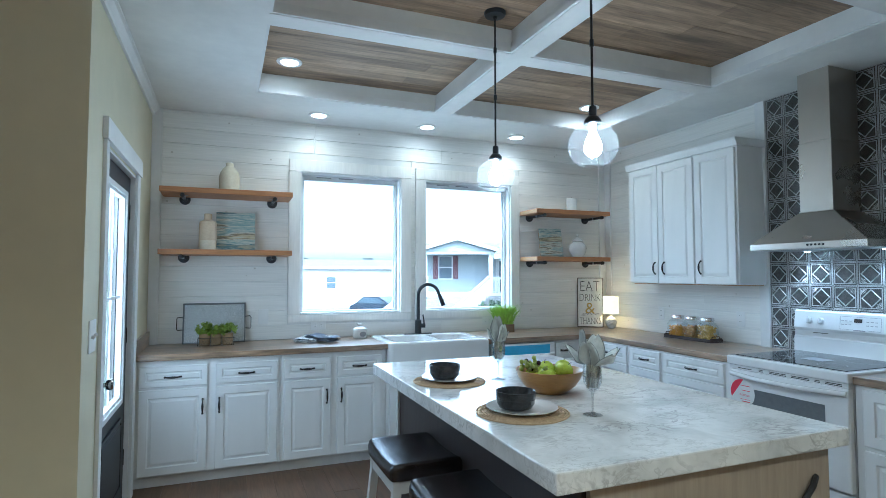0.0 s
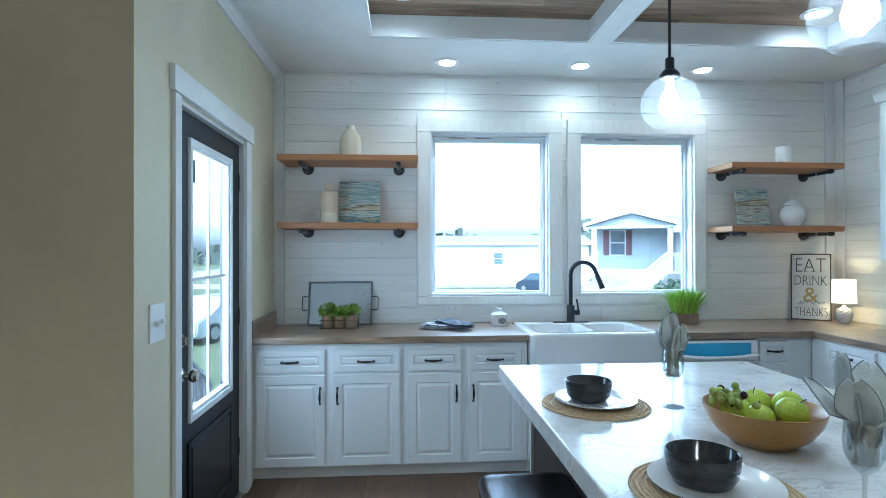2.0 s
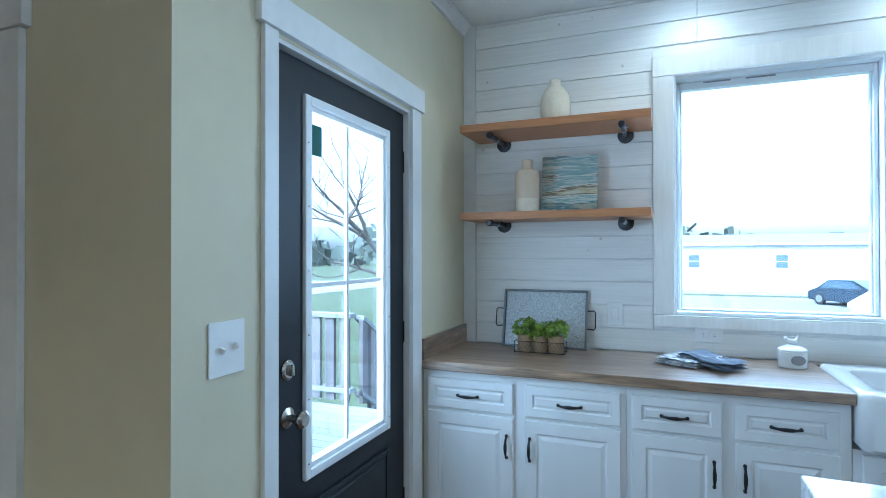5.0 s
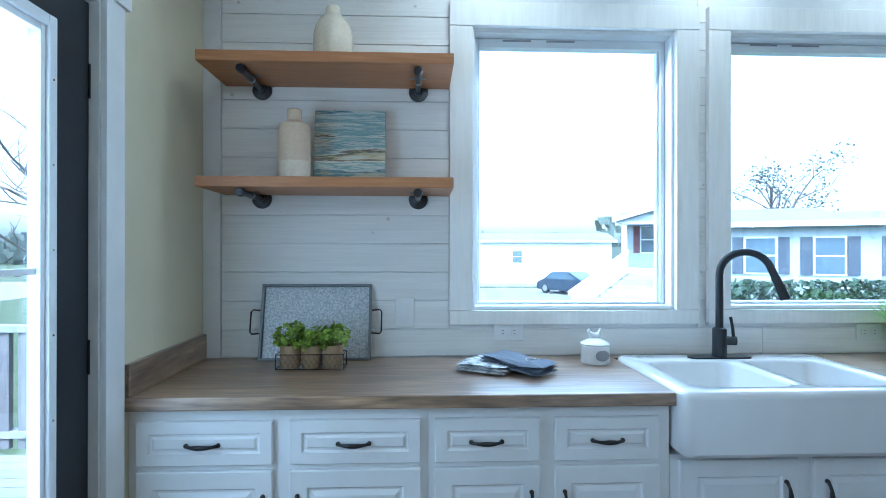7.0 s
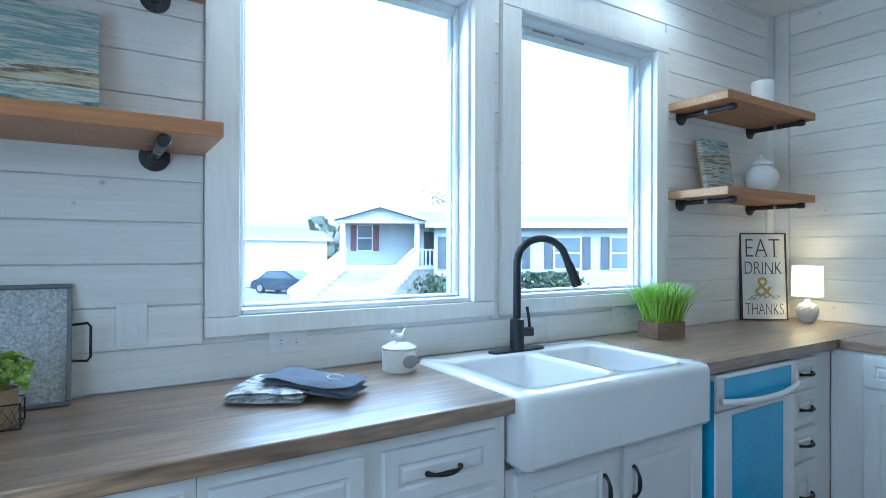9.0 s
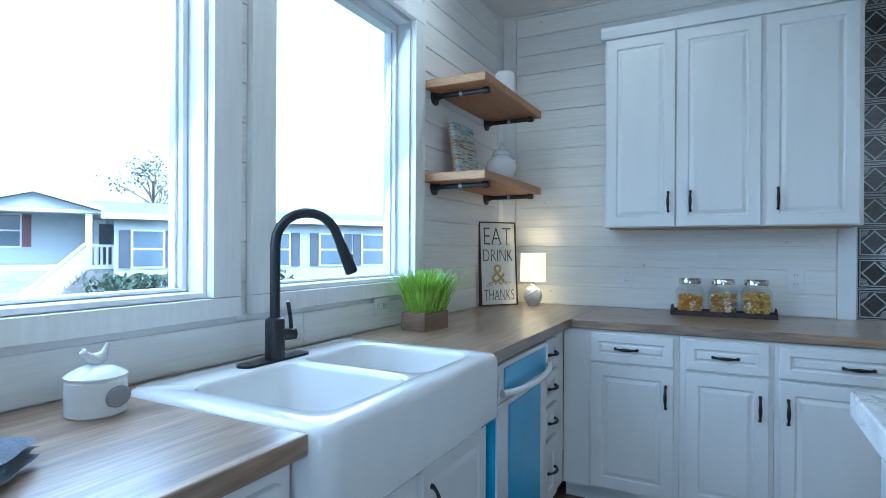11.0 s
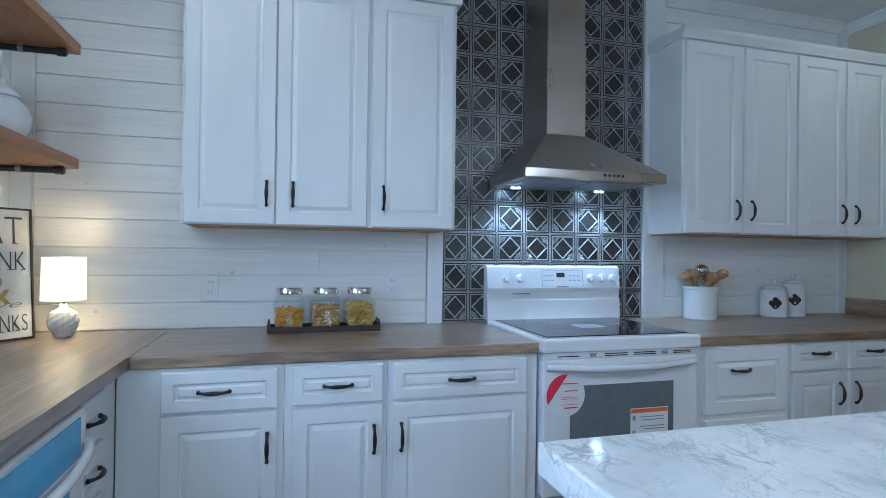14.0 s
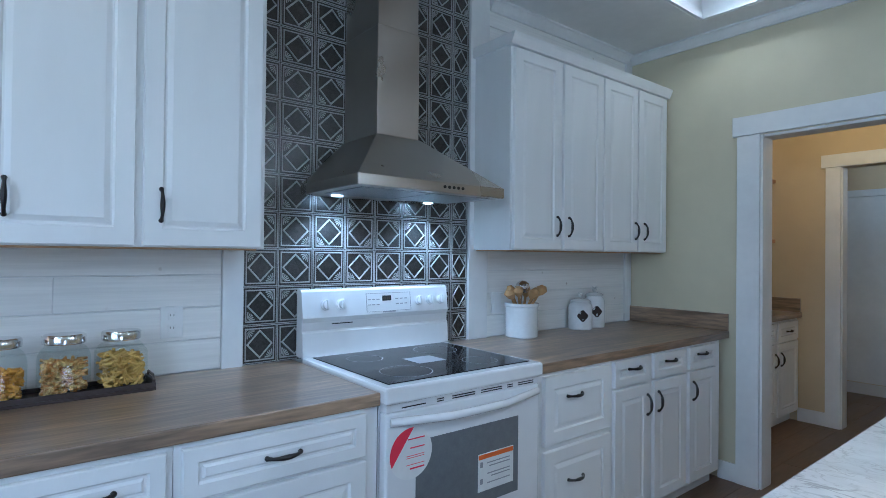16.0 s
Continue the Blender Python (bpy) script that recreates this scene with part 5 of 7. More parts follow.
# ---- pipe shelves ----
def pipe_shelf(x0, x1, z0, z1, flanges, label, group):
    sh = thing("wall_shelf", label, "shelf", None, group)
    y0s, y1s = 5.476, YW - 0.002
    bm = B((x0, x1, y0s, y1s, z0, z1), bevel=0.003)
    part("board", bm, SHELFW, sh, "stained pine board")
    part("board_end", B((x0 - 0.0008, x0 - 0.0002, y0s + 0.004, y1s - 0.004, z0 + 0.004, z1 - 0.004)), SHELFEND, sh, "pale end grain")
    for fx_ in flanges:
        pz = z0 - 0.016
        br = part("pipe", lathe([(0.0125, 5.52), (0.0125, y1s)], (fx_, 0, pz), 14, None, "y"), IRON, sh, "black iron pipe", True)
        part("flange", lathe([(0.042, YW - 0.001), (0.042, YW - 0.008), (0.03, YW - 0.011), (0.019, YW - 0.014), (0.018, YW - 0.032), (0.0125, YW - 0.034)], (fx_, 0, pz), 20, None, "y"), IRON, br, "black pipe flange", True)
        part("cap", lathe([(0.0125, 5.535), (0.017, 5.533), (0.017, 5.508), (0.013, 5.502), (0.0, 5.501)], (fx_, 0, pz), 16, None, "y"), IRON, br, "black end cap", True)
        part("strap", merge(lathe([(0.0145, 5.645), (0.0145, 5.663), (0.0128, 5.663), (0.0128, 5.645), (0.0145, 5.645)], (fx_, 0, pz), 16, None, "y"), B((fx_ - 0.032, fx_ - 0.013, 5.645, 5.663, z0 - 0.004, z0 - 0.0005), (fx_ + 0.013, fx_ + 0.032, 5.645, 5.663, z0 - 0.004, z0 - 0.0005))), GALV, br, "galvanised pipe strap")
        for sx in (-0.024, 0.024):
            part("screw", lathe([(0.004, YW - 0.008), (0.003, YW - 0.0105)], (fx_ + sx, 0, pz + 0.018), 8, None, "y"), GALV, br)
    return sh


UZ, LZs = (2.087, 2.128), (1.617, 1.657)
pipe_shelf(0.345, 1.3105, *UZ, (0.50, 1.175), "upper stained pine shelf on black pipe brackets by the door", "pipe shelves")
pipe_shelf(0.345, 1.3105, *LZs, (0.50, 1.175), "lower stained pine shelf on black pipe brackets by the door", "pipe shelves")
pipe_shelf(3.59, 4.45, 2.062, 2.104, (3.70, 4.38), "upper stained pine shelf on black pipe brackets in the corner", "pipe shelves")
pipe_shelf(3.59, 4.45, 1.598, 1.640, (3.70, 4.38), "lower stained pine shelf on black pipe brackets in the corner", "pipe shelves")

# ---- things on the shelves ----
v1 = thing("vase", "cream glazed ceramic bottle vase on the upper shelf", "vase", pose(0.832, 5.63, UZ[1]))
part("body", lathe([(0.0, 0.0), (0.070, 0.0), (0.076, 0.006), (0.079, 0.06), (0.078, 0.115), (0.070, 0.152), (0.052, 0.182), (0.035, 0.197), (0.029, 0.208), (0.030, 0.226), (0.026, 0.232), (0.020, 0.228), (0.018, 0.19)], (0, 0, 0), 28), CREAMC, v1, smooth=True)
v2 = thing("vase", "two-tone tan and cream ceramic bottle beside the canvas", "vase", pose(0.680, 5.62, LZs[1]))
v2.scale = (1.1, 1.1, 0.94)
part("body", lathe([(0.0, 0.0), (0.055, 0.0), (0.059, 0.004), (0.059, 0.082)], (0, 0, 0), 28), CREAMC, v2, "cream dipped base", True)
part("upper_body", lathe([(0.0592, 0.08), (0.0592, 0.215), (0.054, 0.238), (0.032, 0.25), (0.026, 0.26), (0.027, 0.30), (0.023, 0.305), (0.0, 0.304)], (0, 0, 0), 28), mat("tan_glaze", (0.58, 0.47, 0.33), 0.4, vary=0.06, scale=12, second=(0.50, 0.40, 0.28), amount=0.8), v2, "tan glazed upper body", True)


def canvas(x0, x1, z, h, yb, material, label):
    w = x1 - x0
    c = thing("canvas_painting", label, "painting", pose(x0, yb, z, -9, 0, 0))
    part("canvas", B((0, w, 0, 0.022, 0, h), bevel=0.002), material, c)
    part("stretcher", B((0.004, w - 0.004, 0.023, 0.034, 0.0, h - 0.006)), SHELFEND, c)
    return c


canvas(0.738, 1.036, LZs[1] + 0.006, 0.315, 5.70, PIC1, "abstract seascape canvas in blue, white and brown leaning on the wall")
canvas(3.775, 4.035, 1.646, 0.295, 5.695, PIC2, "small abstract canvas in teal and cream leaning on the wall")
cd = thing("candle", "short white pillar candle on the upper corner shelf", "candle", pose(4.035, 5.55, 2.104))
cd.scale = (1.22, 1.22, 1.42)
part("wax", lathe([(0.0, 0.0), (0.043, 0.0), (0.045, 0.003), (0.045, 0.083), (0.041, 0.088), (0.034, 0.084), (0.0, 0.082)], (0, 0, 0), 24), CERAM, cd, smooth=True)
part("wick", tube([(0, 0, 0.08), (0.002, 0, 0.096)], 0.0012, 6), DARKP, cd)
gj = thing("ginger_jar", "white lidded ceramic ginger jar on the corner shelf", "jar", pose(4.15, 5.615, 1.640))
gj.scale = (1.08, 1.08, 1.12)
part("body", lathe([(0.0, 0.0), (0.045, 0.0), (0.05, 0.006), (0.075, 0.045), (0.082, 0.08), (0.074, 0.112), (0.052, 0.134), (0.046, 0.14)], (0, 0, 0), 28), CERAM, gj, smooth=True)
part("lid", lathe([(0.046, 0.141), (0.052, 0.144), (0.05, 0.152), (0.036, 0.168), (0.014, 0.178), (0.009, 0.184), (0.014, 0.194), (0.008, 0.203), (0.0, 0.204)], (0, 0, 0), 28), CERAM, gj, "domed white lid", True)

# ---- things on the window counter ----
tray = thing("serving_tray", "galvanised metal tray with wire handles leaning on the wall", "tray", pose(0.505, 5.722, CT1 + 0.002, -13, 0, 0))
tw, thh = 0.47, 0.325
part("sheet", B((0.012, tw - 0.012, 0.018, 0.021, 0.012, thh - 0.012)), GALVP, tray, "mottled galvanised sheet")
part("rim", B((0, tw, 0.0, 0.024, 0, 0.011), (0, tw, 0.0, 0.024, thh - 0.011, thh), (0, 0.011, 0.0, 0.024, 0.0112, thh - 0.0112), (tw - 0.011, tw, 0.0, 0.024, 0.0112, thh - 0.0112), bevel=0.002), GALVR, tray, "dark grey rim")
for s in (0, 1):
    e, d_ = (tw, 1) if s else (0, -1)
    part("handle", tube([(e, 0.012, 0.115), (e + d_ * 0.035, 0.012, 0.112), (e + d_ * 0.043, 0.012, 0.122), (e + d_ * 0.043, 0.012, 0.205), (e + d_ * 0.035, 0.012, 0.215), (e, 0.012, 0.212)], 0.0035, 8), BRONZE, tray, "bent wire handle", True)

rnd = random.Random(11)


def leaf_clump(radius, height, count, size, base):
    bm = bmesh.new()
    sprigs = []
    for _ in range(count // 11):
        a, r = rnd.random() * 6.283, radius * rnd.random() ** 0.5
        sprigs.append((a, r, base + height * (0.12 + 0.80 * rnd.random()) * (1 - 0.45 * (r / radius) ** 2)))
    for _ in range(count):
        a, r, h = rnd.choice(sprigs)
        c = Vector((r * math.cos(a) + rnd.gauss(0, 0.0075), r * math.sin(a) + rnd.gauss(0, 0.0075), h + rnd.gauss(0, 0.008)))
        n = Vector((rnd.gauss(0, 0.7) + math.cos(a) * 0.6, rnd.gauss(0, 0.7) + math.sin(a) * 0.6, 0.5 + rnd.random())).normalized()
        u = n.orthogonal().normalized()
        u = Matrix.Rotation(rnd.random() * 6.283, 3, n) @ u
        w = n.cross(u)
        s = size * (0.7 + 0.6 * rnd.random())
        pts = [c - u * s, c + w * s * 0.55 - u * s * 0.2 + n * s * 0.15, c + w * s * 0.4 + u * s * 0.5 + n * s * 0.1, c + u * s, c - w * s * 0.4 + u * s * 0.5 + n * s * 0.1, c - w * s * 0.55 - u * s * 0.2 + n * s * 0.15]
        bm.faces.new([bm.verts.new(p) for p in pts])
    for _ in range(24):
        a, r = rnd.random() * 6.283, radius * 0.7 * rnd.random()
        tube([(0.3 * r * math.cos(a), 0.3 * r * math.sin(a), base - 0.01), (r * math.cos(a), r * math.sin(a), base + height * 0.7)], 0.0012, 4, bm)
    return bm


pt = thing("herb_planter", "three burlap pots of small green herbs in a wire carrier", "potted plant", pose(0.628, 5.545, CT1))
for k in range(3):
    cx = 0.045 + 0.083 * k
    pot = part("pot", lathe([(0.0, 0.003), (0.034, 0.003), (0.038, 0.01), (0.040, 0.05), (0.0405, 0.088), (0.038, 0.092), (0.034, 0.088), (0.0, 0.082)], (cx, 0.045, 0), 20), BURLAP, pt, "burlap wrapped pot", True)
    lf = part("foliage", leaf_clump(0.068, 0.092, 360, 0.0108, 0.088), LEAF, pt, "small round green leaves")
    lf.location = (cx, 0.045, 0)
wire = bmesh.new()
for z in (0.004, 0.06):
    for p, q in (((-0.002, 0.0), (0.258, 0.0)), ((-0.002, 0.09), (0.258, 0.09)), ((-0.002, 0.0), (-0.002, 0.09)), ((0.258, 0.0), (0.258, 0.09))):
        tube([(p[0], p[1], z), (q[0], q[1], z)], 0.0018, 6, wire)
for p in ((-0.002, 0.0), (0.258, 0.0), (-0.002, 0.09), (0.258, 0.09)):
    tube([(p[0], p[1], 0.002), (p[0], p[1], 0.062)], 0.0018, 6, wire)
for k in range(14):
    x = -0.002 + 0.26 * k / 13
    tube([(x, -0.0005, 0.004), (min(x + 0.035, 0.258), -0.0005, 0.06)], 0.0006, 4, wire)
    tube([(x, -0.0005, 0.06), (min(x + 0.035, 0.258), -0.0005, 0.004)], 0.0006, 4, wire)
part("wire_carrier", wire, BRONZE, pt, "dark chicken-wire carrier")


def towel(bw, bd, layers, thick, seed):
    """A folded cloth: stacked wavy sheets joined at the fold."""
    r = random.Random(seed)
    bm = bmesh.new()
    nx, ny = 14, 10
    for L in range(layers):
        ox, oy = r.uniform(-0.004, 0.004), r.uniform(-0.003, 0.003)
        top, bot = {}, {}
        for i in range(nx + 1):
            for j in range(ny + 1):
                u, v = i / nx, j / ny
                edge = min(u, 1 - u, v * 1.3, (1 - v) * 1.3)
                puff = thick * 0.46 * min(1, edge * 9) ** 0.5
                wob = 0.0035 * noise.noise((u * 3.1 + seed, v * 3.7, L * 1.7))
                zc = thick * (L + 0.5) + wob * (1 + L)
                x, y = ox + bw * (u - 0.5) + 0.004 * noise.noise((v * 4, L * 3.0, seed)), oy + bd * (v - 0.5) + 0.005 * noise.noise((u * 4, L * 5.0, seed + 3))
                top[i, j] = bm.verts.new((x, y, max(zc + puff, 0.002)))
                bot[i, j] = bm.verts.new((x, y, max(zc - puff, 0.0005)))
        for i in range(nx):
            for j in range(ny):
                bm.faces.new((top[i, j], top[i + 1, j], top[i + 1, j + 1], top[i, j + 1]))
                bm.faces.new((bot[i, j], bot[i, j + 1], bot[i + 1, j + 1], bot[i + 1, j]))
        rim = [(i, 0) for i in range(nx)] + [(nx, j) for j in range(ny)] + [(nx - i, ny) for i in range(nx)] + [(0, ny - j) for j in range(ny)]
        for k in range(len(rim)):
            a, b = rim[k], rim[(k + 1) % len(rim)]
            bm.faces.new((top[a], bot[a], bot[b], top[b]))
    return bm


t1 = thing("folded_towel", "folded grey and white patterned kitchen towel on the counter", "towel", pose(1.455, 5.545, CT1, 0, 0, -32))
part("cloth", towel(0.205, 0.20, 3, 0.0115, 5), CLOTHP, t1, smooth=True)
t2 = thing("folded_towel", "folded slate towel with a pale letter laid half across another", "towel", pose(1.562, 5.50, CT1 + 0.016, 0, 4, -48))
part("cloth", towel(0.27, 0.15, 3, 0.0125, 9), CLOTHG, t2, smooth=True)
part("monogram", tube([(0.062 + 0.024 * math.cos(radians(a)), 0.026 * math.sin(radians(a)), 0.0405) for a in range(40, 330, 24)], [0.001, 0.002, 0.003, 0.0035, 0.0035, 0.0035, 0.0035, 0.003, 0.003, 0.0025, 0.002, 0.002, 0.001], 6), CERAM, t2, "pale embroidered letter")

cn = thing("soap_jar", "white ceramic jar with a small bird on its lid", "jar", pose(1.908, 5.645, CT1))
cn.scale = (1.1, 1.1, 1.08)
part("body", lathe([(0.0, 0.0), (0.050, 0.0), (0.053, 0.003), (0.053, 0.066), (0.049, 0.070), (0.0, 0.070)], (0, 0, 0), 28), CERAM, cn, smooth=True)
part("front_window", moved(lathe([(0.0, -0.002), (0.022, -0.002), (0.024, 0.0), (0.024, 0.004)], (0, 0, 0), 20, None, "y"), Matrix.Translation((0.012, -0.0535, 0.036)) @ Matrix.Rotation(radians(13), 4, "Z") @ Matrix.Diagonal((1.15, 1, 0.85, 1))), GREYP, cn, "grey oval opening")
part("lid", lathe([(0.052, 0.071), (0.054, 0.075), (0.048, 0.080), (0.03, 0.090), (0.012, 0.095), (0.0, 0.096)], (0, 0, 0), 28), CERAM, cn, "white lid", True)
part("bird", merge(tube([(-0.026, 0, 0.128), (-0.016, 0, 0.112), (0.0, 0, 0.104), (0.012, 0, 0.108), (0.016, 0, 0.118), (0.022, 0, 0.134)], [0.002, 0.009, 0.014, 0.011, 0.006, 0.0035], 10), tube([(-0.017, 0, 0.117), (-0.024, 0, 0.122), (-0.031, 0, 0.120)], [0.005, 0.008, 0.002], 8), tube([(0, 0, 0.09), (0, 0, 0.104)], 0.007, 8)), CERAM, cn, "small white bird knob", True)

gp = thing("faux_grass", "bright green faux grass in a weathered wooden box", "potted plant", pose(3.305, 5.635, CT1, 0, 0, -8))
gp.scale = (1.15, 1.15, 1.03)
part("box", B((-0.075, 0.075, -0.055, -0.047, 0, 0.075), (-0.075, 0.075, 0.047, 0.055, 0, 0.075), (-0.075, -0.067, -0.047, 0.047, 0, 0.075), (0.067, 0.075, -0.047, 0.047, 0, 0.075), (-0.067, 0.067, -0.047, 0.047, 0.002, 0.06), bevel=0.001), GREYWOOD, gp, "weathered wooden box")
bm = bmesh.new()
for _ in range(620):
    bx, by = rnd.uniform(-0.062, 0.062), rnd.uniform(-0.042, 0.042)
    h = 0.15 + 0.06 * rnd.random()
    out = Vector((bx * 0.75 + rnd.gauss(0, 0.02), by * 1.0 + rnd.gauss(0, 0.02), 0))
    w = 0.0022 + 0.001 * rnd.random()
    side = Vector((-out.y, out.x, 0)).normalized() if out.length > 1e-4 else Vector((1, 0, 0))
    side = Matrix.Rotation(rnd.uniform(-1, 1), 3, "Z") @ side
    p0 = Vector((bx, by, 0.058))
    p1_, p2_ = p0 + out * 0.45 + Vector((0, 0, h * 0.6)), p0 + out * 1.25 + Vector((0, 0, h))
    q = [bm.verts.new(p) for p in (p0 - side * w, p0 + side * w, p1_ + side * w, p1_ - side * w, p2_)]
    bm.faces.new((q[0], q[1], q[2], q[3]))
    bm.faces.new((q[3], q[2], q[4]))
part("grass", bm, GRASSM, gp, "dense bright green blades")


def lettering(parent, name, body, material, x, z, width, height, bold=0.0, shear=0.0):
    """Words stood on a face that looks towards -y of the parent."""
    cu = bpy.data.curves.new(name, "FONT")
    cu.body, cu.extrude, cu.offset, cu.shear, cu.align_x = body, 0.0006, bold, shear, "LEFT"
    tmp = bpy.data.objects.new("tmp_text", cu)
    scene.collection.objects.link(tmp)
    dg = bpy.context.evaluated_depsgraph_get()
    me = bpy.data.meshes.new_from_object(tmp.evaluated_get(dg))
    bpy.data.objects.remove(tmp)
    xs, ys = [v.co.x for v in me.vertices], [v.co.y for v in me.vertices]
    sx, sy = width / (max(xs) - min(xs)), height / (max(ys) - min(ys))
    for v in me.vertices:
        v.co = ((v.co.x - min(xs)) * sx, -v.co.z, (v.co.y - min(ys)) * sy)
    me.name = name
    me.materials.clear()
    me.materials.append(material)
    ob = new(name, me)
    ob.parent, ob.location = parent, (x, -0.0008, z)
    return ob


sg = thing("wall_sign", "framed white wooden sign reading eat drink and give thanks", "sign", pose(4.258, 5.785, CT1 + 0.003, -4, 0, -37))
sw, shh = 0.262, 0.515
part("board", B((0.0072, sw - 0.0072, 0.0, 0.012, 0.0072, shh - 0.0072)), SIGNW, sg, "distressed white board")
part("sign_frame", B((0, 0.007, -0.007, 0.022, 0, shh), (sw - 0.007, sw, -0.007, 0.022, 0, shh), (0.0072, sw - 0.0072, -0.007, 0.022, 0, 0.007), (0.0072, sw - 0.0072, -0.007, 0.022, shh - 0.007, shh), bevel=0.001), SIGNF, sg, "dark wood frame")
lettering(sg, "word_eat", "EAT", INK, 0.034, 0.375, 0.194, 0.105, -0.018)
lettering(sg, "word_drink", "DRINK", INK, 0.026, 0.272, 0.210, 0.072, -0.018)
lettering(sg, "ampersand", "&", GOLD, 0.082, 0.140, 0.098, 0.112)
lettering(sg, "word_give", "give", GREYP, 0.040, 0.118, 0.18, 0.034, -0.006, 0.3)
lettering(sg, "word_thanks", "THANKS", INK, 0.024, 0.034, 0.214, 0.064, -0.018)

serifs = []
for xs_, z, h, w in (((0.040, 0.098, 0.141, 0.199), 0.375, 0.105, 0.020), ((0.031, 0.080, 0.122, 0.140, 0.176, 0.192, 0.226), 0.272, 0.072, 0.015), ((0.040, 0.062, 0.088, 0.104, 0.128, 0.146, 0.172, 0.200), 0.034, 0.064, 0.013)):
    serifs += [(x - w / 2, x + w / 2, -0.0014, -0.0004, z, z + 0.0028) for x in xs_]
part("lettering_serifs", B(*serifs), INK, sg)

# ---- things on the stove counters ----
jt = thing("jar_tray", "long dark wooden tray holding three glass jars", "tray", pose(4.420, 4.738, CT1, 0, 0, -90))
part("base", B((0, 0.50, 0, 0.135, 0.0, 0.010), bevel=0.001), TRAYW, jt)
part("side", B((0.0, 0.50, 0.0, 0.008, 0.0105, 0.026), (0.0, 0.50, 0.127, 0.135, 0.0105, 0.026), bevel=0.001), TRAYW, jt)
for e in (0.0, 0.49):
    part("end_handle", merge(B((e, e + 0.01, 0.0082, 0.1268, 0.0105, 0.034)), tube([(e + 0.005, 0.02, 0.034), (e + 0.005, 0.025, 0.048), (e + 0.005, 0.10, 0.048), (e + 0.005, 0.105, 0.034)], 0.004, 6)), TRAYW, jt)


def jar(y, turn, fill, material, label, kind):
    j = thing("storage_jar", label, "jar", pose(4.4875, y, CT1 + 0.0105, 0, 0, turn), "pasta jars")
    j.scale = (1.14, 1.28, 1.14)
    def sq(h, z, r):
        return [(x, yy, z) for x, yy in rounded(-h, h, -h, h, r, 4)]
    outer_ = [sq(0.050, 0.0, 0.014), sq(0.054, 0.004, 0.016), sq(0.054, 0.105, 0.018), sq(0.046, 0.124, 0.026), sq(0.040, 0.132, 0.034), sq(0.040, 0.142, 0.038)]
    part("glass_body", loops(outer_, True, False), JARG, j, "clear square glass jar", True)
    part("lid", lathe([(0.0, 0.138), (0.043, 0.138), (0.045, 0.140), (0.045, 0.160), (0.042, 0.164), (0.0, 0.165)], (0, 0, 0), 28), CHROME, j, "brushed metal lid", True)
    r = random.Random(kind)
    bm = bmesh.new()
    for _ in range(300):
        c = Vector((r.uniform(-0.040, 0.040), r.uniform(-0.040, 0.040), r.uniform(0.010, fill)))
        d_ = Vector((r.gauss(0, 1), r.gauss(0, 1), r.gauss(0, 0.35 if kind != 2 else 0.7))).normalized() * r.uniform(0.010, 0.016)
        lim = lambda p: Vector((max(-0.047, min(0.047, p.x)), max(-0.047, min(0.047, p.y)), max(0.006, p.z)))
        tube([lim(c - d_), lim(c), lim(c + d_)], [0.0042] * 3, 5, bm)
    part("pasta", bm, material, j, "dry pasta pieces")
    return j


jar(4.645, 0, 0.080, PASTA, "square glass jar of yellow dry pasta with a metal lid", 0)
jar(4.484, -4, 0.090, PASTAC, "square glass jar of mixed brown pasta with a metal lid", 1)
jar(4.330, 3, 0.100, mat("penne", (0.66, 0.43, 0.10), 0.6, vary=0.1, scale=40), "square glass jar of pale penne with a metal lid", 2)

ck = thing("utensil_crock", "white ceramic crock full of wooden utensils", "crock", pose(4.548, 2.36, CT1))
ck.scale = (1.17, 1.17, 1.03)
part("crock", lathe([(0.0, 0.0), (0.074, 0.0), (0.078, 0.005), (0.078, 0.165), (0.082, 0.168), (0.082, 0.182), (0.076, 0.185), (0.072, 0.18), (0.072, 0.02), (0.0, 0.02)], (0, 0, 0), 28), CERAM, ck, smooth=True)
for k, (dx, dy, hh, wide) in enumerate(((-0.05, 0.06, 0.25, 0.024), (-0.02, 0.085, 0.235, 0.028), (0.03, -0.05, 0.24, 0.026), (-0.045, -0.07, 0.25, 0.028), (0.05, 0.02, 0.25, 0.022), (-0.06, -0.02, 0.235, 0.026), (0.01, -0.09, 0.232, 0.024))):
    d_ = Vector((dx * 1.25, dy * 1.5, 0.2)).normalized()
    st_ = Vector((-dx * 0.4, -dy * 0.4, 0.03))
    L = (hh - 0.005) / d_.z
    bm = tube([st_, st_ + d_ * (L - 0.06), st_ + d_ * (L - 0.045), st_ + d_ * (L - 0.02), st_ + d_ * L], [0.006, 0.006, wide * 0.7, wide, wide * 0.5], 10)
    part("wooden_spoon", bm, UTENW, ck, "beech wooden spoon", True)
part("ladle", merge(tube([(0.0, 0.02, 0.03), (-0.01, 0.01, 0.25)], 0.004, 8), lathe([(0.0, 0.235), (0.018, 0.239), (0.032, 0.255), (0.036, 0.272), (0.030, 0.292), (0.015, 0.304), (0.0, 0.307)], (-0.012, 0.008, 0), 20)), CHROME, ck, "polished metal ladle", True)


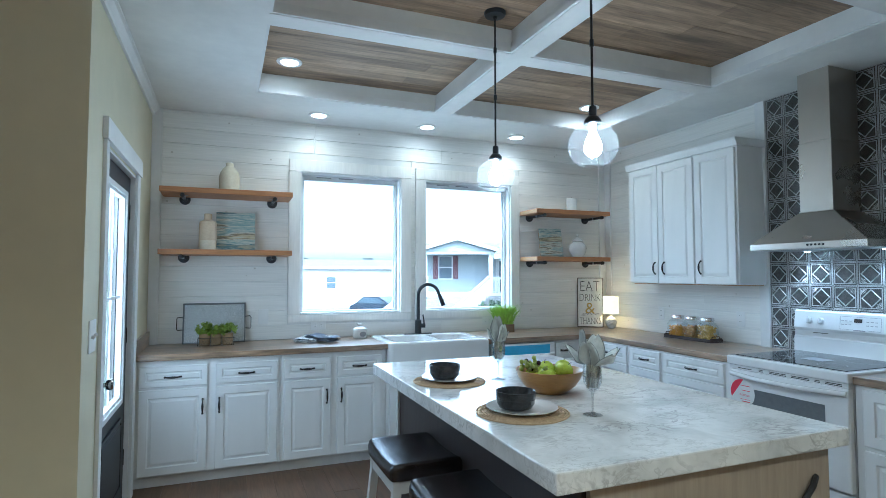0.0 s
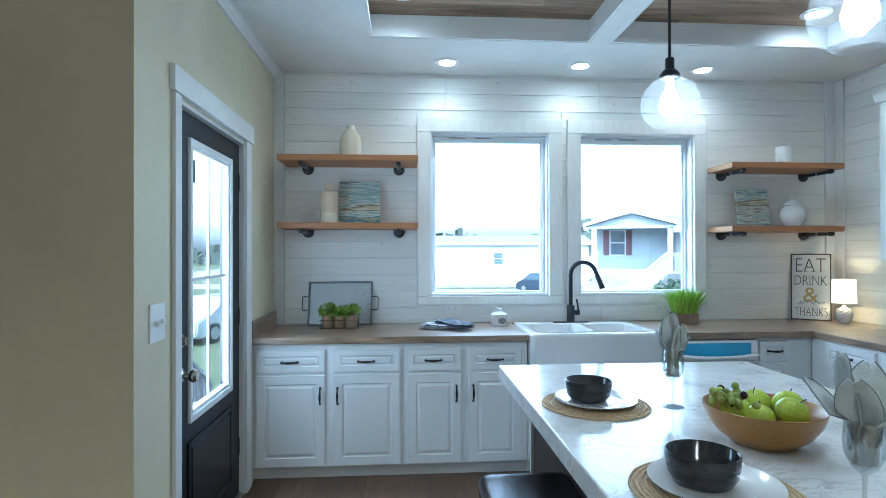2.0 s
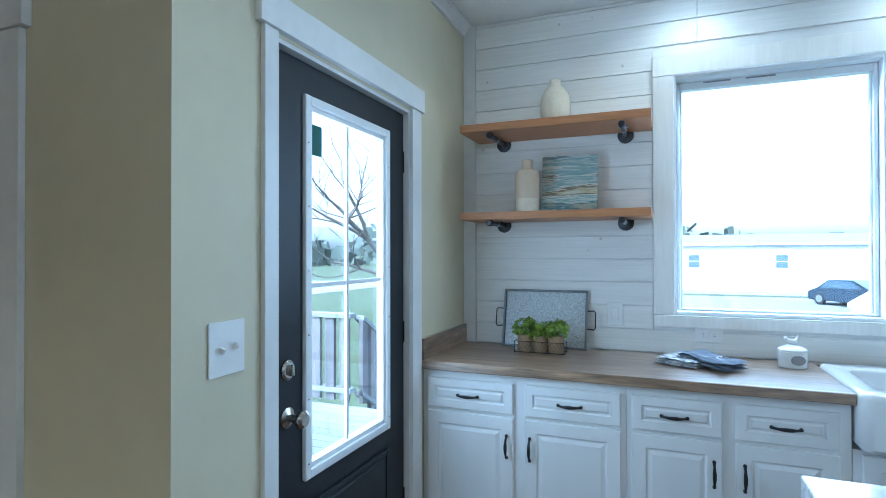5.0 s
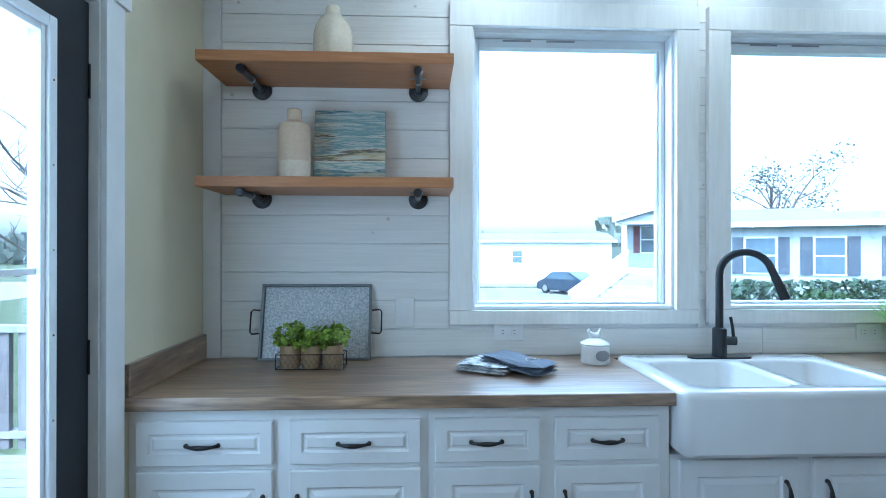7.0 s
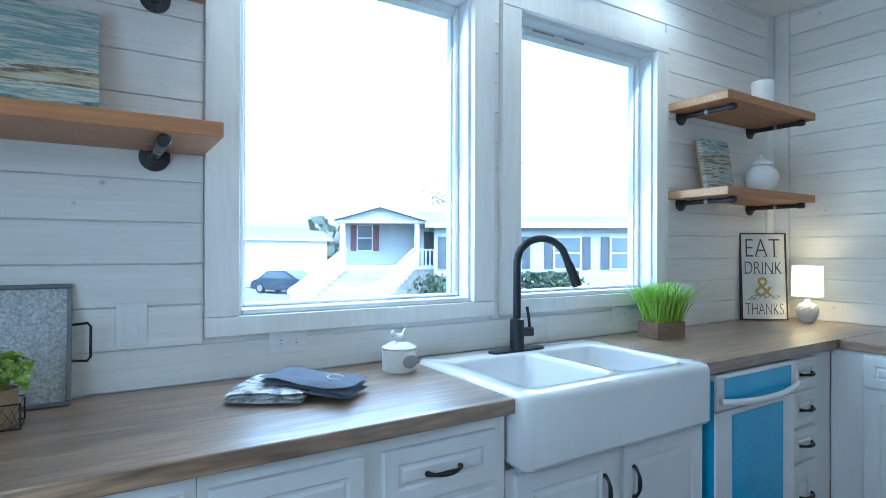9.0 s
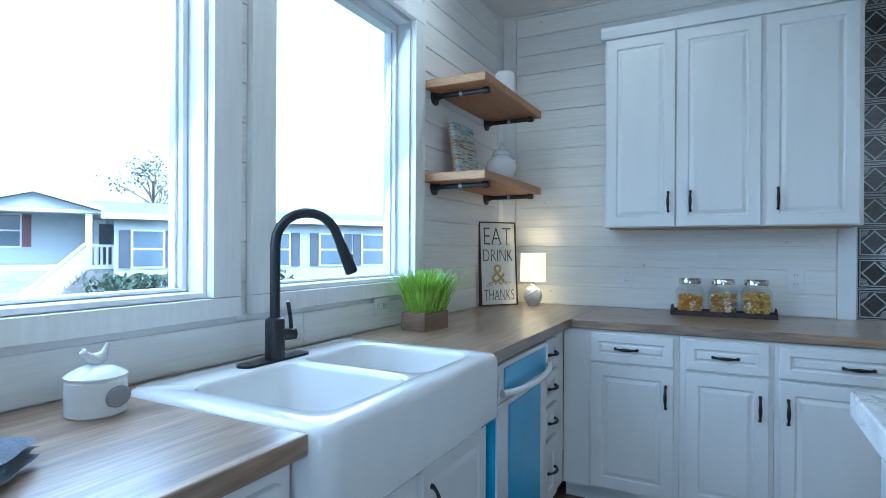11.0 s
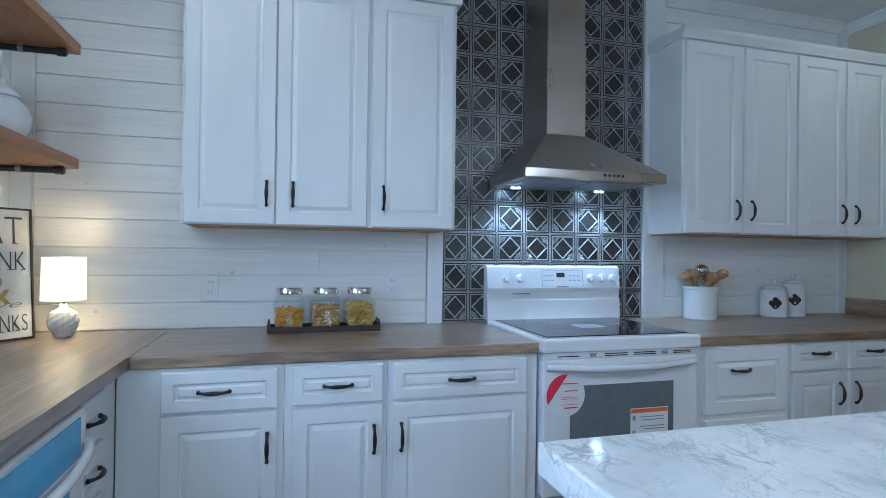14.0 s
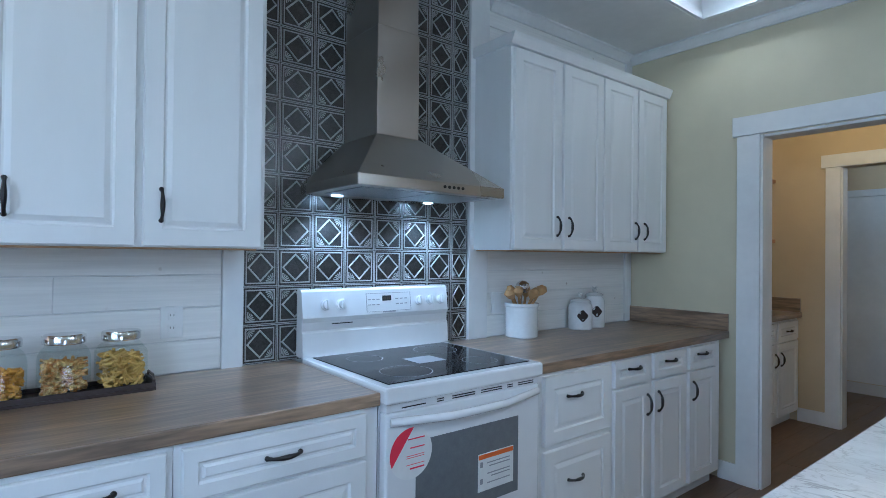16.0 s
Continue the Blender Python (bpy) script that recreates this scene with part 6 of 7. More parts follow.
def canister(x, y, r_, h, label):
    c = thing("canister", label, "canister", pose(x, y, CT1), "bird-lid canisters")
    part("body", lathe([(0.0, 0.0), (r_ - 0.004, 0.0), (r_, 0.005), (r_, h * 0.8), (r_ - 0.006, h * 0.92), (r_ - 0.02, h), (0.0, h)], (0, 0, 0), 28), CERAM, c, smooth=True)
    part("lid", lathe([(r_ - 0.012, h + 0.001), (r_ - 0.01, h + 0.008), (r_ - 0.026, h + 0.018), (0.01, h + 0.024), (0.0, h + 0.025)], (0, 0, 0), 28), CERAM, c, "white lid", True)
    part("bird", merge(tube([(0, -0.020, h + 0.056), (0, -0.012, h + 0.042), (0, 0.0, h + 0.034), (0, 0.011, h + 0.042), (0, 0.018, h + 0.060)], [0.002, 0.008, 0.012, 0.008, 0.003], 10), tube([(0, -0.014, h + 0.045), (0, -0.02, h + 0.055), (0, -0.027, h + 0.052)], [0.005, 0.007, 0.002], 8), tube([(0, 0, h + 0.018), (0, 0, h + 0.036)], 0.006, 8)), CERAM, c, "small white bird knob", True)
    bm = bmesh.new()
    pts = []
    for k in range(20):
        a = 2 * math.pi * k / 20
        rr = 0.031 * (1 + 0.12 * math.cos(4 * a))
        u, v = rr * math.cos(a), rr * 1.05 * math.sin(a) + h * 0.52
        ang = radians(140) + u / r_
        pts.append(((r_ + 0.0015) * math.cos(ang), (r_ + 0.0015) * math.sin(ang), v))
    bm.faces.new([bm.verts.new(p) for p in pts])
    part("chalk_label", bm, CHALK, c, "dark chalkboard label")


canister(4.562, 1.815, 0.074, 0.168, "short white ceramic canister with a bird lid and dark label")
canister(4.572, 1.655, 0.066, 0.200, "tall white ceramic canister with a bird lid and dark label")

# ---- things on the island ----
def setting(x, y, s):
    pm = thing("placemat", "round woven seagrass placemat on the island", "placemat", pose(x, y, IZ), "place settings")
    bm = bmesh.new()
    for k in range(15):
        rr = 0.178 - 0.0118 * k
        if rr > 0.012:
            tube([(rr * math.cos(2 * math.pi * i / 40) * (1 + 0.004 * math.sin(7 * i)), rr * math.sin(2 * math.pi * i / 40), 0.0035 + 0.0006 * math.sin(i * 2.2 + k)) for i in range(41)], 0.0058 * 0.6, 5, bm)
    part("weave", bm, WICKER, pm, smooth=True)
    part("backing", lathe([(0.0, 0.0005), (0.176, 0.0005), (0.176, 0.003), (0.0, 0.003)], (0, 0, 0), 36), WICKER, pm)
    pl_ = thing("dinner_plate", "white ceramic dinner plate on a woven placemat", "plate", pose(x + 0.005, y + 0.012, IZ + 0.0078), "place settings")
    part("plate", lathe([(0.0, 0.0), (0.085, 0.0), (0.09, 0.003), (0.13, 0.011), (0.139, 0.014), (0.140, 0.0165), (0.132, 0.0155), (0.092, 0.0075), (0.085, 0.006), (0.0, 0.006)], (0, 0, 0), 40), PORC, pl_, smooth=True)
    bw = thing("soup_bowl", "black stoneware bowl with a grey speckled outside", "bowl", pose(x - 0.016, y + 0.022, IZ + 0.0142), "place settings")
    bw.scale = (1.02, 1.02, 0.90)
    part("bowl", lathe([(0.0, 0.0), (0.05, 0.0), (0.062, 0.006), (0.072, 0.024), (0.0735, 0.040), (0.0755, 0.043), (0.0747, 0.046), (0.0765, 0.052), (0.0775, 0.062), (0.077, 0.076), (0.074, 0.0775), (0.071, 0.074), (0.068, 0.03), (0.05, 0.01), (0.0, 0.008)], (0, 0, 0), 36), STONEW, bw, smooth=True)


setting(1.870, 3.515, 0)
setting(1.895, 2.83, 1)

fb = thing("fruit_bowl", "tan bamboo bowl filled with green apples and grapes", "bowl", pose(2.20, 3.115, IZ))
part("bowl", lathe([(0.0, 0.0), (0.065, 0.0), (0.078, 0.004), (0.118, 0.035), (0.142, 0.07), (0.153, 0.104), (0.150, 0.1055), (0.146, 0.103), (0.133, 0.07), (0.108, 0.038), (0.06, 0.012), (0.0, 0.010)], (0, 0, 0), 40), BOWLW, fb, smooth=True)


def apple(x, y, z, r_, rx, ry):
    a = thing("apple", "shiny green apple in the fruit bowl", "apple", pose(x, y, z, rx, ry, 0), "apples in the bowl")
    prof = []
    for k in range(13):
        t = math.pi * k / 12
        rad = r_ * math.sin(t) * (1 + 0.10 * math.cos(t))
        prof.append((max(rad, 0.0), -r_ * 0.92 * math.cos(t) - (0.22 * r_ * math.exp(-(math.sin(t) * 3.2) ** 2) if t > 1.57 else -0.10 * r_ * math.exp(-(math.sin(t) * 4) ** 2))))
    part("flesh", lathe(prof, (0, 0, 0), 22), APPLE, a, smooth=True)
    part("stem", tube([(0, 0, r_ * 0.65), (0.003, 0, r_ * 0.95), (0.008, 0, r_ * 1.12)], [0.0015, 0.0015, 0.002], 6), BARK, a)


for x, y, z, rx, ry in ((2.235, 3.045, 1.045, 15, 30), (2.285, 3.13, 1.04, -20, 20), (2.23, 3.19, 1.03, 10, -20), (2.175, 3.09, 1.015, 0, -10), (2.15, 3.155, 1.02, 30, 5)):
    apple(x, y, z - 0.012, 0.041, rx, ry)
gr = thing("grape_bunch", "bunch of pale green grapes with a few dark ones", "grapes", pose(2.115, 3.12, 1.028))
rg_ = random.Random(8)
for k in range(30):
    c = Vector((rg_.gauss(0, 0.020), rg_.gauss(0, 0.026), 0.02 + rg_.gauss(0, 0.012)))
    part("grape", lathe([(0.0, -0.011)] + [(0.0105 * math.sin(math.pi * i / 6), -0.011 * math.cos(math.pi * i / 6)) for i in range(1, 6)] + [(0.0, 0.011)], c, 10), GRAPED if k % 9 == 0 else GRAPE, gr, "", True)


def goblet(x, y, turn, spread):
    g = thing("wine_glass", "clear stemmed wine glass on the island", "wine glass", pose(x, y, IZ, 0, 0, turn), "wine glasses")
    prof = [(0.0, 0.0), (0.036, 0.0), (0.037, 0.002), (0.012, 0.007), (0.0045, 0.014), (0.004, 0.06), (0.006, 0.085), (0.022, 0.098), (0.034, 0.122), (0.037, 0.15), (0.034, 0.195), (0.0325, 0.196), (0.0355, 0.15), (0.0325, 0.123), (0.021, 0.101), (0.0, 0.093)]
    part("glass", lathe(prof, (0, 0, 0), 32), WINEG, g, smooth=True)
    n = thing("linen_napkin", "grey linen napkin folded like petals in the glass", "napkin", pose(x, y, IZ, 0, 0, turn), "napkins in the glasses")
    r = random.Random(int(turn) + 40)
    # angle, reach and height of each leaf's tip, its width
    for a0, reach, tall, wide in ((150, 0.030, 0.345, 0.034), (20, 0.062, 0.318, 0.036), (265, 0.098, 0.262, 0.042), (100, 0.095, 0.278, 0.038), (330, 0.104, 0.270, 0.036), (200, 0.066, 0.305, 0.034)):
        a0, reach, wide, tall = radians(a0 + r.uniform(-10, 10)), reach * spread, wide * (0.4 + 0.6 * spread), tall - 0.022
        bm = bmesh.new()
        nu, nv = 8, 14
        g_ = {}
        for j in range(nv + 1):
            v = j / nv
            up_ = max(0.0, (v - 0.25) / 0.75)
            z = 0.105 + (tall - 0.105) * (1.25 * v - 0.25 * v * v)
            out_ = 0.012 + reach * up_ ** 1.5
            half = 0.010 + wide * math.sin(math.pi * min(1, up_ * 0.98 + 0.02)) ** 0.75 * (1 - 0.25 * up_)
            for i in range(nu + 1):
                u = -1 + 2 * i / nu
                fold = 0.020 * (abs(u) - 0.5) * math.sin(math.pi * min(1, up_ + 0.05)) + 0.006 * noise.noise((u * 2 + a0, v * 4, turn))
                rad = out_ + fold
                px = rad * math.cos(a0) - u * half * math.sin(a0)
                py = rad * math.sin(a0) + u * half * math.cos(a0)
                if z < 0.196:
                    q = min(1.0, 0.029 / max(1e-4, math.hypot(px, py)))
                    px, py = px * q, py * q
                g_[i, j] = bm.verts.new((px, py, z + 0.008 * (abs(u) - 0.5) * up_))
        rims = [[g_[i, j].co.copy() for j in range(4, nv + 1)] for i in (0, nu)]
        for i in range(nu):
            for j in range(nv):
                bm.faces.new((g_[i, j], g_[i + 1, j], g_[i + 1, j + 1], g_[i, j + 1]))
        ob = part("cloth_fold", bm, NAPKIN, n, smooth=True)
        sol = ob.modifiers.new("thickness", "SOLIDIFY")
        sol.thickness = 0.0022
        part("hem", merge(*[tube(e, 0.0016, 5) for e in rims]), NAPHEM, ob, "darker grey hem", True)


goblet(2.128, 2.70, 20, 0.95)
goblet(2.126, 3.475, 75, 0.45)

# ---- outlets and switches ----
def outlet(m, w, h, label, kind):
    o = thing("wall_outlet" if kind != "switch" else "light_switch", label, "outlet" if kind != "switch" else "switch", m)
    part("cover", B((0, w, -0.006, -0.0005, 0, h), bevel=0.002), PLATE, o)
    if kind == "duplex":
        along = w > h
        for s in (0.3, 0.7):
            cx, cz = (w * s, h / 2) if along else (w / 2, h * s)
            part("socket", B((cx - 0.014, cx + 0.014, -0.0085, -0.006, cz - 0.014, cz + 0.014), bevel=0.002), PLATE, o)
            for d_ in (-0.006, 0.006):
                box = (cx - 0.004, cx + 0.004, -0.0092, -0.0084, cz + d_ - 0.001, cz + d_ + 0.001) if along else (cx + d_ - 0.001, cx + d_ + 0.001, -0.0092, -0.0084, cz - 0.001, cz + 0.007)
                part("slot", B(box), DARKP, o)
    elif kind == "switch":
        for s in (0.3, 0.7):
            part("toggle", moved(B((-0.005, 0.005, -0.016, 0, -0.008, 0.008), bevel=0.002), pose(w * s, -0.006, h / 2, 25 if s < 0.5 else -25)), PLATE, o)
    else:
        part("blank_insert", B((w * 0.28, w * 0.72, -0.008, -0.006, h * 0.22, h * 0.78), bevel=0.001), PLATE, o)
    return o


outlet(pose(1.077, YW, 1.046), 0.081, 0.127, "white wall switch plate above the counter", "blank")
outlet(pose(1.510, YW, 0.982), 0.128, 0.078, "white horizontal outlet under the window", "duplex")
outlet(pose(3.16, YW, 0.975), 0.12, 0.075, "white horizontal outlet by the grass planter", "duplex")
outlet(pose(XS, 5.036, 1.042, 0, 0, -90), 0.072, 0.118, "white outlet on the shiplap by the lamp", "duplex")
outlet(pose(XS, 4.183, 1.050, 0, 0, -90), 0.078, 0.118, "white outlet on the shiplap by the jars", "duplex")
outlet(pose(XS, 2.50, 1.046, 0, 0, -90), 0.072, 0.115, "white outlet by the utensil crock", "blank")
outlet(pose(XD, 3.814, 1.107, 0, 0, 90), 0.132, 0.148, "white double toggle switch by the entry door", "switch")

# ---- pantry ----
pc = cabinet("base_cabinet", "white pantry base cabinet with drawers and doors", pose(4.165, 0.30, 0, 0, 0, -90), 0.915, XS - 4.165, 0, 0.869, 0.085)
for a_, b_, hx in ((0.03, 0.44, 0.40), (0.475, 0.885, 0.515)):
    front("drawer_front", pc, a_, b_, 0.70, 0.85, (a_ + b_) / 2, 0.775, False)
    front("door", pc, a_, b_, 0.10, 0.685, hx, 0.56, True)
pw = thing("pantry_worktop", "wood-grain laminate worktop in the pantry", "worktop")
part("slab", B((4.13, XS, -0.618, 0.32, 0.872, 0.915), bevel=0.003), COUNTER_S, pw)
part("end_splash", B((4.14, XS, -0.618, -0.598, 0.915, 1.03), bevel=0.003), COUNTER, pw)
for z in (1.50, 2.02):
    ps = thing("pantry_shelf", "brown wooden shelf on the pantry wall", "shelf", None, "pantry shelves")
    part("board", B((4.33, XS, -0.60, 0.90, z, z + 0.03), bevel=0.003), SHELFW, ps)
    for y in (-0.45, 0.15, 0.75):
        part("bracket", B((4.42, XS, y, y + 0.02, z - 0.03, z - 0.0005), (XS - 0.02, XS, y, y + 0.02, z - 0.20, z - 0.031), bevel=0.002), SHELFW, ps)
cd_ = thing("closet_door", "plain white closet door in the back room", "door", pose(3.55, -2.178, 0.0))
part("leaf", B((0.0, 0.72, 0.0, 0.03, 0.12, 2.0), bevel=0.003), TRIMW, cd_)
part("casing", B((0.722, 0.79, 0.0, 0.036, 0.112, 2.0), (-0.07, -0.002, 0.0, 0.036, 0.112, 2.0), (-0.07, 0.79, 0.0, 0.037, 2.002, 2.07), bevel=0.002), TRIMW, cd_)

# ---- outside ----
GZ = -1.5
tagged(part("ground", B((-400, 400, 5.98, 800, GZ - 0.5, GZ), (-400, -4.36, -400, 5.98, GZ - 0.5, GZ)), LAWN), "mown lawn reaching to the horizon", "ground", kind="structure")
tagged(part("driveway", B((-6.0, 22.0, 24.0, 44.0, GZ + 0.004, GZ + 0.03), (-60, 60, 46, 53, GZ + 0.004, GZ + 0.02), (-30, -22, -60, 200, GZ + 0.004, GZ + 0.024))  , CONC), "pale concrete lot and road", "road", kind="structure")

# porch outside the entry door
pz = -0.06
porch = thing("porch_deck", "weathered wooden porch deck outside the door", "deck")
part("frame", B((-2.6, 0.10, 3.86, 7.45, pz - 0.2, pz - 0.032), (-5.2, -2.6, 3.86, 6.2, pz - 0.2, pz - 0.032)), PICKET, porch)
for k in range(26):
    part("deck_board", B((-2.62 if k > 16 else -5.2, 0.1, 3.86 + 0.135 * k, 3.86 + 0.135 * k + 0.128, pz - 0.03, pz)), DECK, porch)
for x, y in ((-5.1, 4.0), (-5.1, 6.1), (-2.5, 7.35), (-1.2, 7.35), (0.0, 7.35), (-2.5, 4.0), (0.0, 4.0)):
    part("deck_post", B((x - 0.05, x + 0.05, y - 0.05, y + 0.05, GZ, pz - 0.2)), PICKET, porch)


def fence(name, label, x0, y0, x1, y1, zb, zt, step, w, material, rail, slope=0.0, cat="railing"):
    fn = thing(name, label, cat)
    d_ = Vector((x1 - x0, y1 - y0, 0))
    L = d_.length
    rz = math.degrees(math.atan2(d_.y, d_.x))
    m = pose(x0, y0, 0, 0, 0, rz)
    n = int(L / step)
    for k in range(n + 1):
        s = slope * k * step
        part("picket", moved(B((k * step, k * step + w, -0.012 - w * 0.2, 0.012, zb + s, zt + s)), m), material[0], fn)
    for z in (zt - 0.0, zb + 0.08):
        bm = loops([[(u, v, z + q + slope * u) for v, q in ((-0.05, 0.0), (0.06, 0.0), (0.06, 0.045), (-0.05, 0.045))] for u in (0, L)])
        part("rail", moved(bm, m), material[1], fn)
    return fn


fence("porch_railing", "weathered wooden picket railing on the porch", -2.62, 7.40, -1.50, 7.40, pz + 0.04, 0.80, 0.165, 0.10, (PICKET, DECK), 0.05)
fence("stair_railing", "weathered wooden picket stair railing beside the porch", -1.45, 7.46, -1.45, 9.3, pz + 0.0, 0.78, 0.165, 0.10, (PICKET, DECK), 0.05, -0.6)
fence("white_railing", "white porch railing with dark balusters", -5.1, 6.1, -2.68, 6.1, 0.10, 0.84, 0.11, 0.02, (BLACKM, VINYL), 0.05)

# blue roadside sign
sn = thing("roadside_sign", "large blue roadside sign on a blue pylon", "sign", pose(-14.8, 13.9, 0, 0, 0, 53))
part("face", B((-4.6, 3.2, 0.0, 0.4, 2.55, 4.75), bevel=0.05), SIGNB, sn)
part("pylon", B((-0.9, 0.35, 0.02, 0.38, GZ, 2.55)), SIGNB, sn)
part("stripe", B((-4.5, 3.1, -0.02, -0.001, 2.66, 2.74)), SIGNG, sn)
part("arch", moved(tube([(0.75 * math.cos(radians(a)), 0, 0.25 * math.sin(radians(a))) for a in range(20, 161, 14)], 0.035, 6), pose(0.1, -0.03, 4.15)), SIGNG, sn)
for k in range(7):
    part("logo_bar", B((-2.9 + 0.66 * k, -2.42 + 0.66 * k, -0.03, -0.001, 3.45, 4.1 if k % 3 == 1 else 3.9), bevel=0.005), SIDINGW, sn, "white lettering block")
for k in range(5):
    part("logo_bar", B((-0.2 + 0.36 * k, 0.06 + 0.36 * k, -0.03, -0.001, 2.95, 3.25), bevel=0.005), SIDINGW, sn, "white lettering block")


def far_window(parent, x, y, z, w, h, shutter):
    wn_ = part("window", B((x - w / 2 - 0.06, x + w / 2 + 0.06, y - 0.05, y, z - 0.06, z + h + 0.06)), SIDINGW, parent)
    part("pane", B((x - w / 2, x + w / 2, y - 0.07, y - 0.051, z, z + h / 2 - 0.03), (x - w / 2, x + w / 2, y - 0.07, y - 0.051, z + h / 2 + 0.03, z + h)), DARKGL, wn_)
    for s in (-1, 1):
        part("shutter", B((x + s * (w / 2 + 0.25) - 0.17, x + s * (w / 2 + 0.25) + 0.17, y - 0.06, y, z - 0.04, z + h + 0.04)), shutter, parent)


def house(name, label, m, w, d, h, rise, siding, windows, shutter, x0=0.0):
    """A one-storey house whose front faces local -y, corner at the origin; its ridge runs along x."""
    hs = thing(name, label, "house", m)
    part("wall", B((x0, w, 0, d, 0.0, h)), siding, hs)
    for k in range(int(h / 0.22)):
        part("siding_board", B((x0 - 0.012, w + 0.012, -0.016, 0.0, 0.22 * k + 0.005, 0.22 * k + 0.21)), siding, hs)
    roof = loops([[(x, -0.45, h - 0.02), (x, d / 2, h + rise), (x, d + 0.45, h - 0.02), (x, d + 0.45, h + 0.12), (x, d / 2, h + rise + 0.16), (x, -0.45, h + 0.12)] for x in (x0 - 0.35, w + 0.35)])
    part("roof", roof, ROOFM, hs)
    part("fascia", B((x0 - 0.36, w + 0.36, -0.49, -0.452, h - 0.06, h + 0.13)), SIDINGW, hs)
    part("gable", prism([(0.0, h), (d / 2, h + rise), (d, h)], x0, x0 + 0.05, "x"), siding, hs)
    part("gable", prism([(0.0, h), (d / 2, h + rise), (d, h)], w - 0.05, w, "x"), siding, hs)
    for x, ww, hh, zz in windows:
        far_window(hs, x, -0.016, zz, ww, hh, shutter)
    return hs


def at_view(eye, degrees, far):
    """A spot on the ground that far from an eye, at a heading to the right of +y."""
    a = radians(degrees)
    return eye[0] + far * math.sin(a), eye[1] + far * math.cos(a)


# long pale home with dark shutters
hx_, hy_ = at_view((1.15, 3.7), 30.5, 22.0)
house("mobile_home", "long pale manufactured home with dark shutters", pose(hx_, hy_, GZ, 0, 0, -32), 18.0, 5.0, 3.75, 0.4, SIDING, [(1.0, 0.9, 1.2, 2.1), (3.0, 0.8, 1.2, 2.1), (5.3, 1.0, 1.2, 2.1), (7.5, 0.9, 1.2, 2.1), (9.3, 0.9, 1.2, 2.1), (12.4, 0.9, 1.2, 2.1)], SHUT)
# gabled home with a porch
gx, gy = at_view((1.22, 4.46), 16.2, 27.5)
gh = house("gabled_home", "pale home with a gabled front porch and white stairs", pose(gx, gy, GZ, 0, 0, -26), 12.5, 6.0, 3.95, 0.55, SIDING, [(4.3, 0.8, 1.15, 2.65), (10.6, 0.9, 1.15, 2.65)], SHUTR, 2.9)
gh.scale = (0.86, 0.86, 1.05)
for x in (3.2, 7.2, 9.8, 12.0):
    part("porch_post", B((x - 0.13, x + 0.13, -2.45, -2.19, 1.95, 3.85)), SIDINGW, gh)
part("porch_deck", B((3.0, 12.2, -2.5, -0.03, 1.8, 1.95)), SIDINGW, gh)
part("deck_skirt", B((3.05, 12.15, -2.44, -2.36, 0.0, 1.79)), DECK, gh, "grey lattice skirt under the porch")
part("porch_roof", loops([[(2.7, y, 3.98), (5.2, y, 4.58), (7.7, y, 3.98), (7.7, y, 4.12), (5.2, y, 4.74), (2.7, y, 4.12)] for y in (-2.8, 1.8)]), ROOFM, gh)
part("porch_fascia", loops([[(2.65, y, 3.94), (5.2, y, 4.54), (7.75, y, 3.94), (7.75, y, 4.10), (5.2, y, 4.71), (2.65, y, 4.10)] for y in (-2.86, -2.81)]), SIDINGW, gh)
part("porch_gable", prism([(3.0, 3.99), (5.2, 4.52), (7.4, 3.99)], -2.5, -2.42, "y"), SIDING, gh)
part("porch_beam", B((2.9, 12.3, -2.5, -2.3, 3.86, 3.975)), SIDINGW, gh)
part("side_porch_roof", loops([[(x, -2.75, 3.98), (x, 0.6, 4.3), (x, 0.6, 4.42), (x, -2.75, 4.11)] for x in (7.71, 12.6)]), ROOFM, gh)
part("front_door", B((7.75, 8.65, -0.06, -0.05, 1.95, 3.55)), SHUT, gh, "dark front door")
part("door_casing", B((7.55, 8.85, -0.049, -0.017, 1.95, 3.7)), SIDINGW, gh, "white door casing")
for k in range(10):
    lean_ = -0.22 * k
    part("step", B((3.45 + lean_, 6.95 + lean_, -2.9 - 0.42 * k, -2.51 - 0.42 * k, 0.0, 1.80 - 0.16 * k)), DECK, gh)
for x in (3.3, 7.0):
    part("stair_rail", loops([[(x + d_ + a_, y, z + b_) for a_, b_ in ((0, 0), (0.14, 0), (0.14, 0.14), (0, 0.14))] for y, z, d_ in ((-2.45, 2.62, 0.0), (-6.7, 1.02, -2.23))]), SIDINGW, gh)
    for k in range(30):
        u = x - 0.0733 * k
        part("baluster", B((u + 0.02, u + 0.10, -2.60 - 0.14 * k, -2.51 - 0.14 * k, 1.75 - 0.0527 * k, 2.60 - 0.0527 * k)), SIDINGW, gh)
for k in range(22):
    part("baluster", B((7.2 + 0.22 * k, 7.29 + 0.22 * k, -2.48, -2.42, 1.95, 2.62)), SIDINGW, gh)
part("porch_rail", B((7.12, 12.2, -2.5, -2.4, 2.62, 2.72)), SIDINGW, gh)
# white trailer building far off
tx, ty = at_view((1.2, 3.4), 6.5, 48.0)
house("white_building", "long white building far across the lot", pose(tx - 6, ty, GZ, 0, 0, -6), 17.0, 6.0, 3.6, 0.7, SIDINGW, [(3.0, 0.8, 1.0, 1.8), (9.0, 0.8, 1.0, 1.8)], SIDINGW)


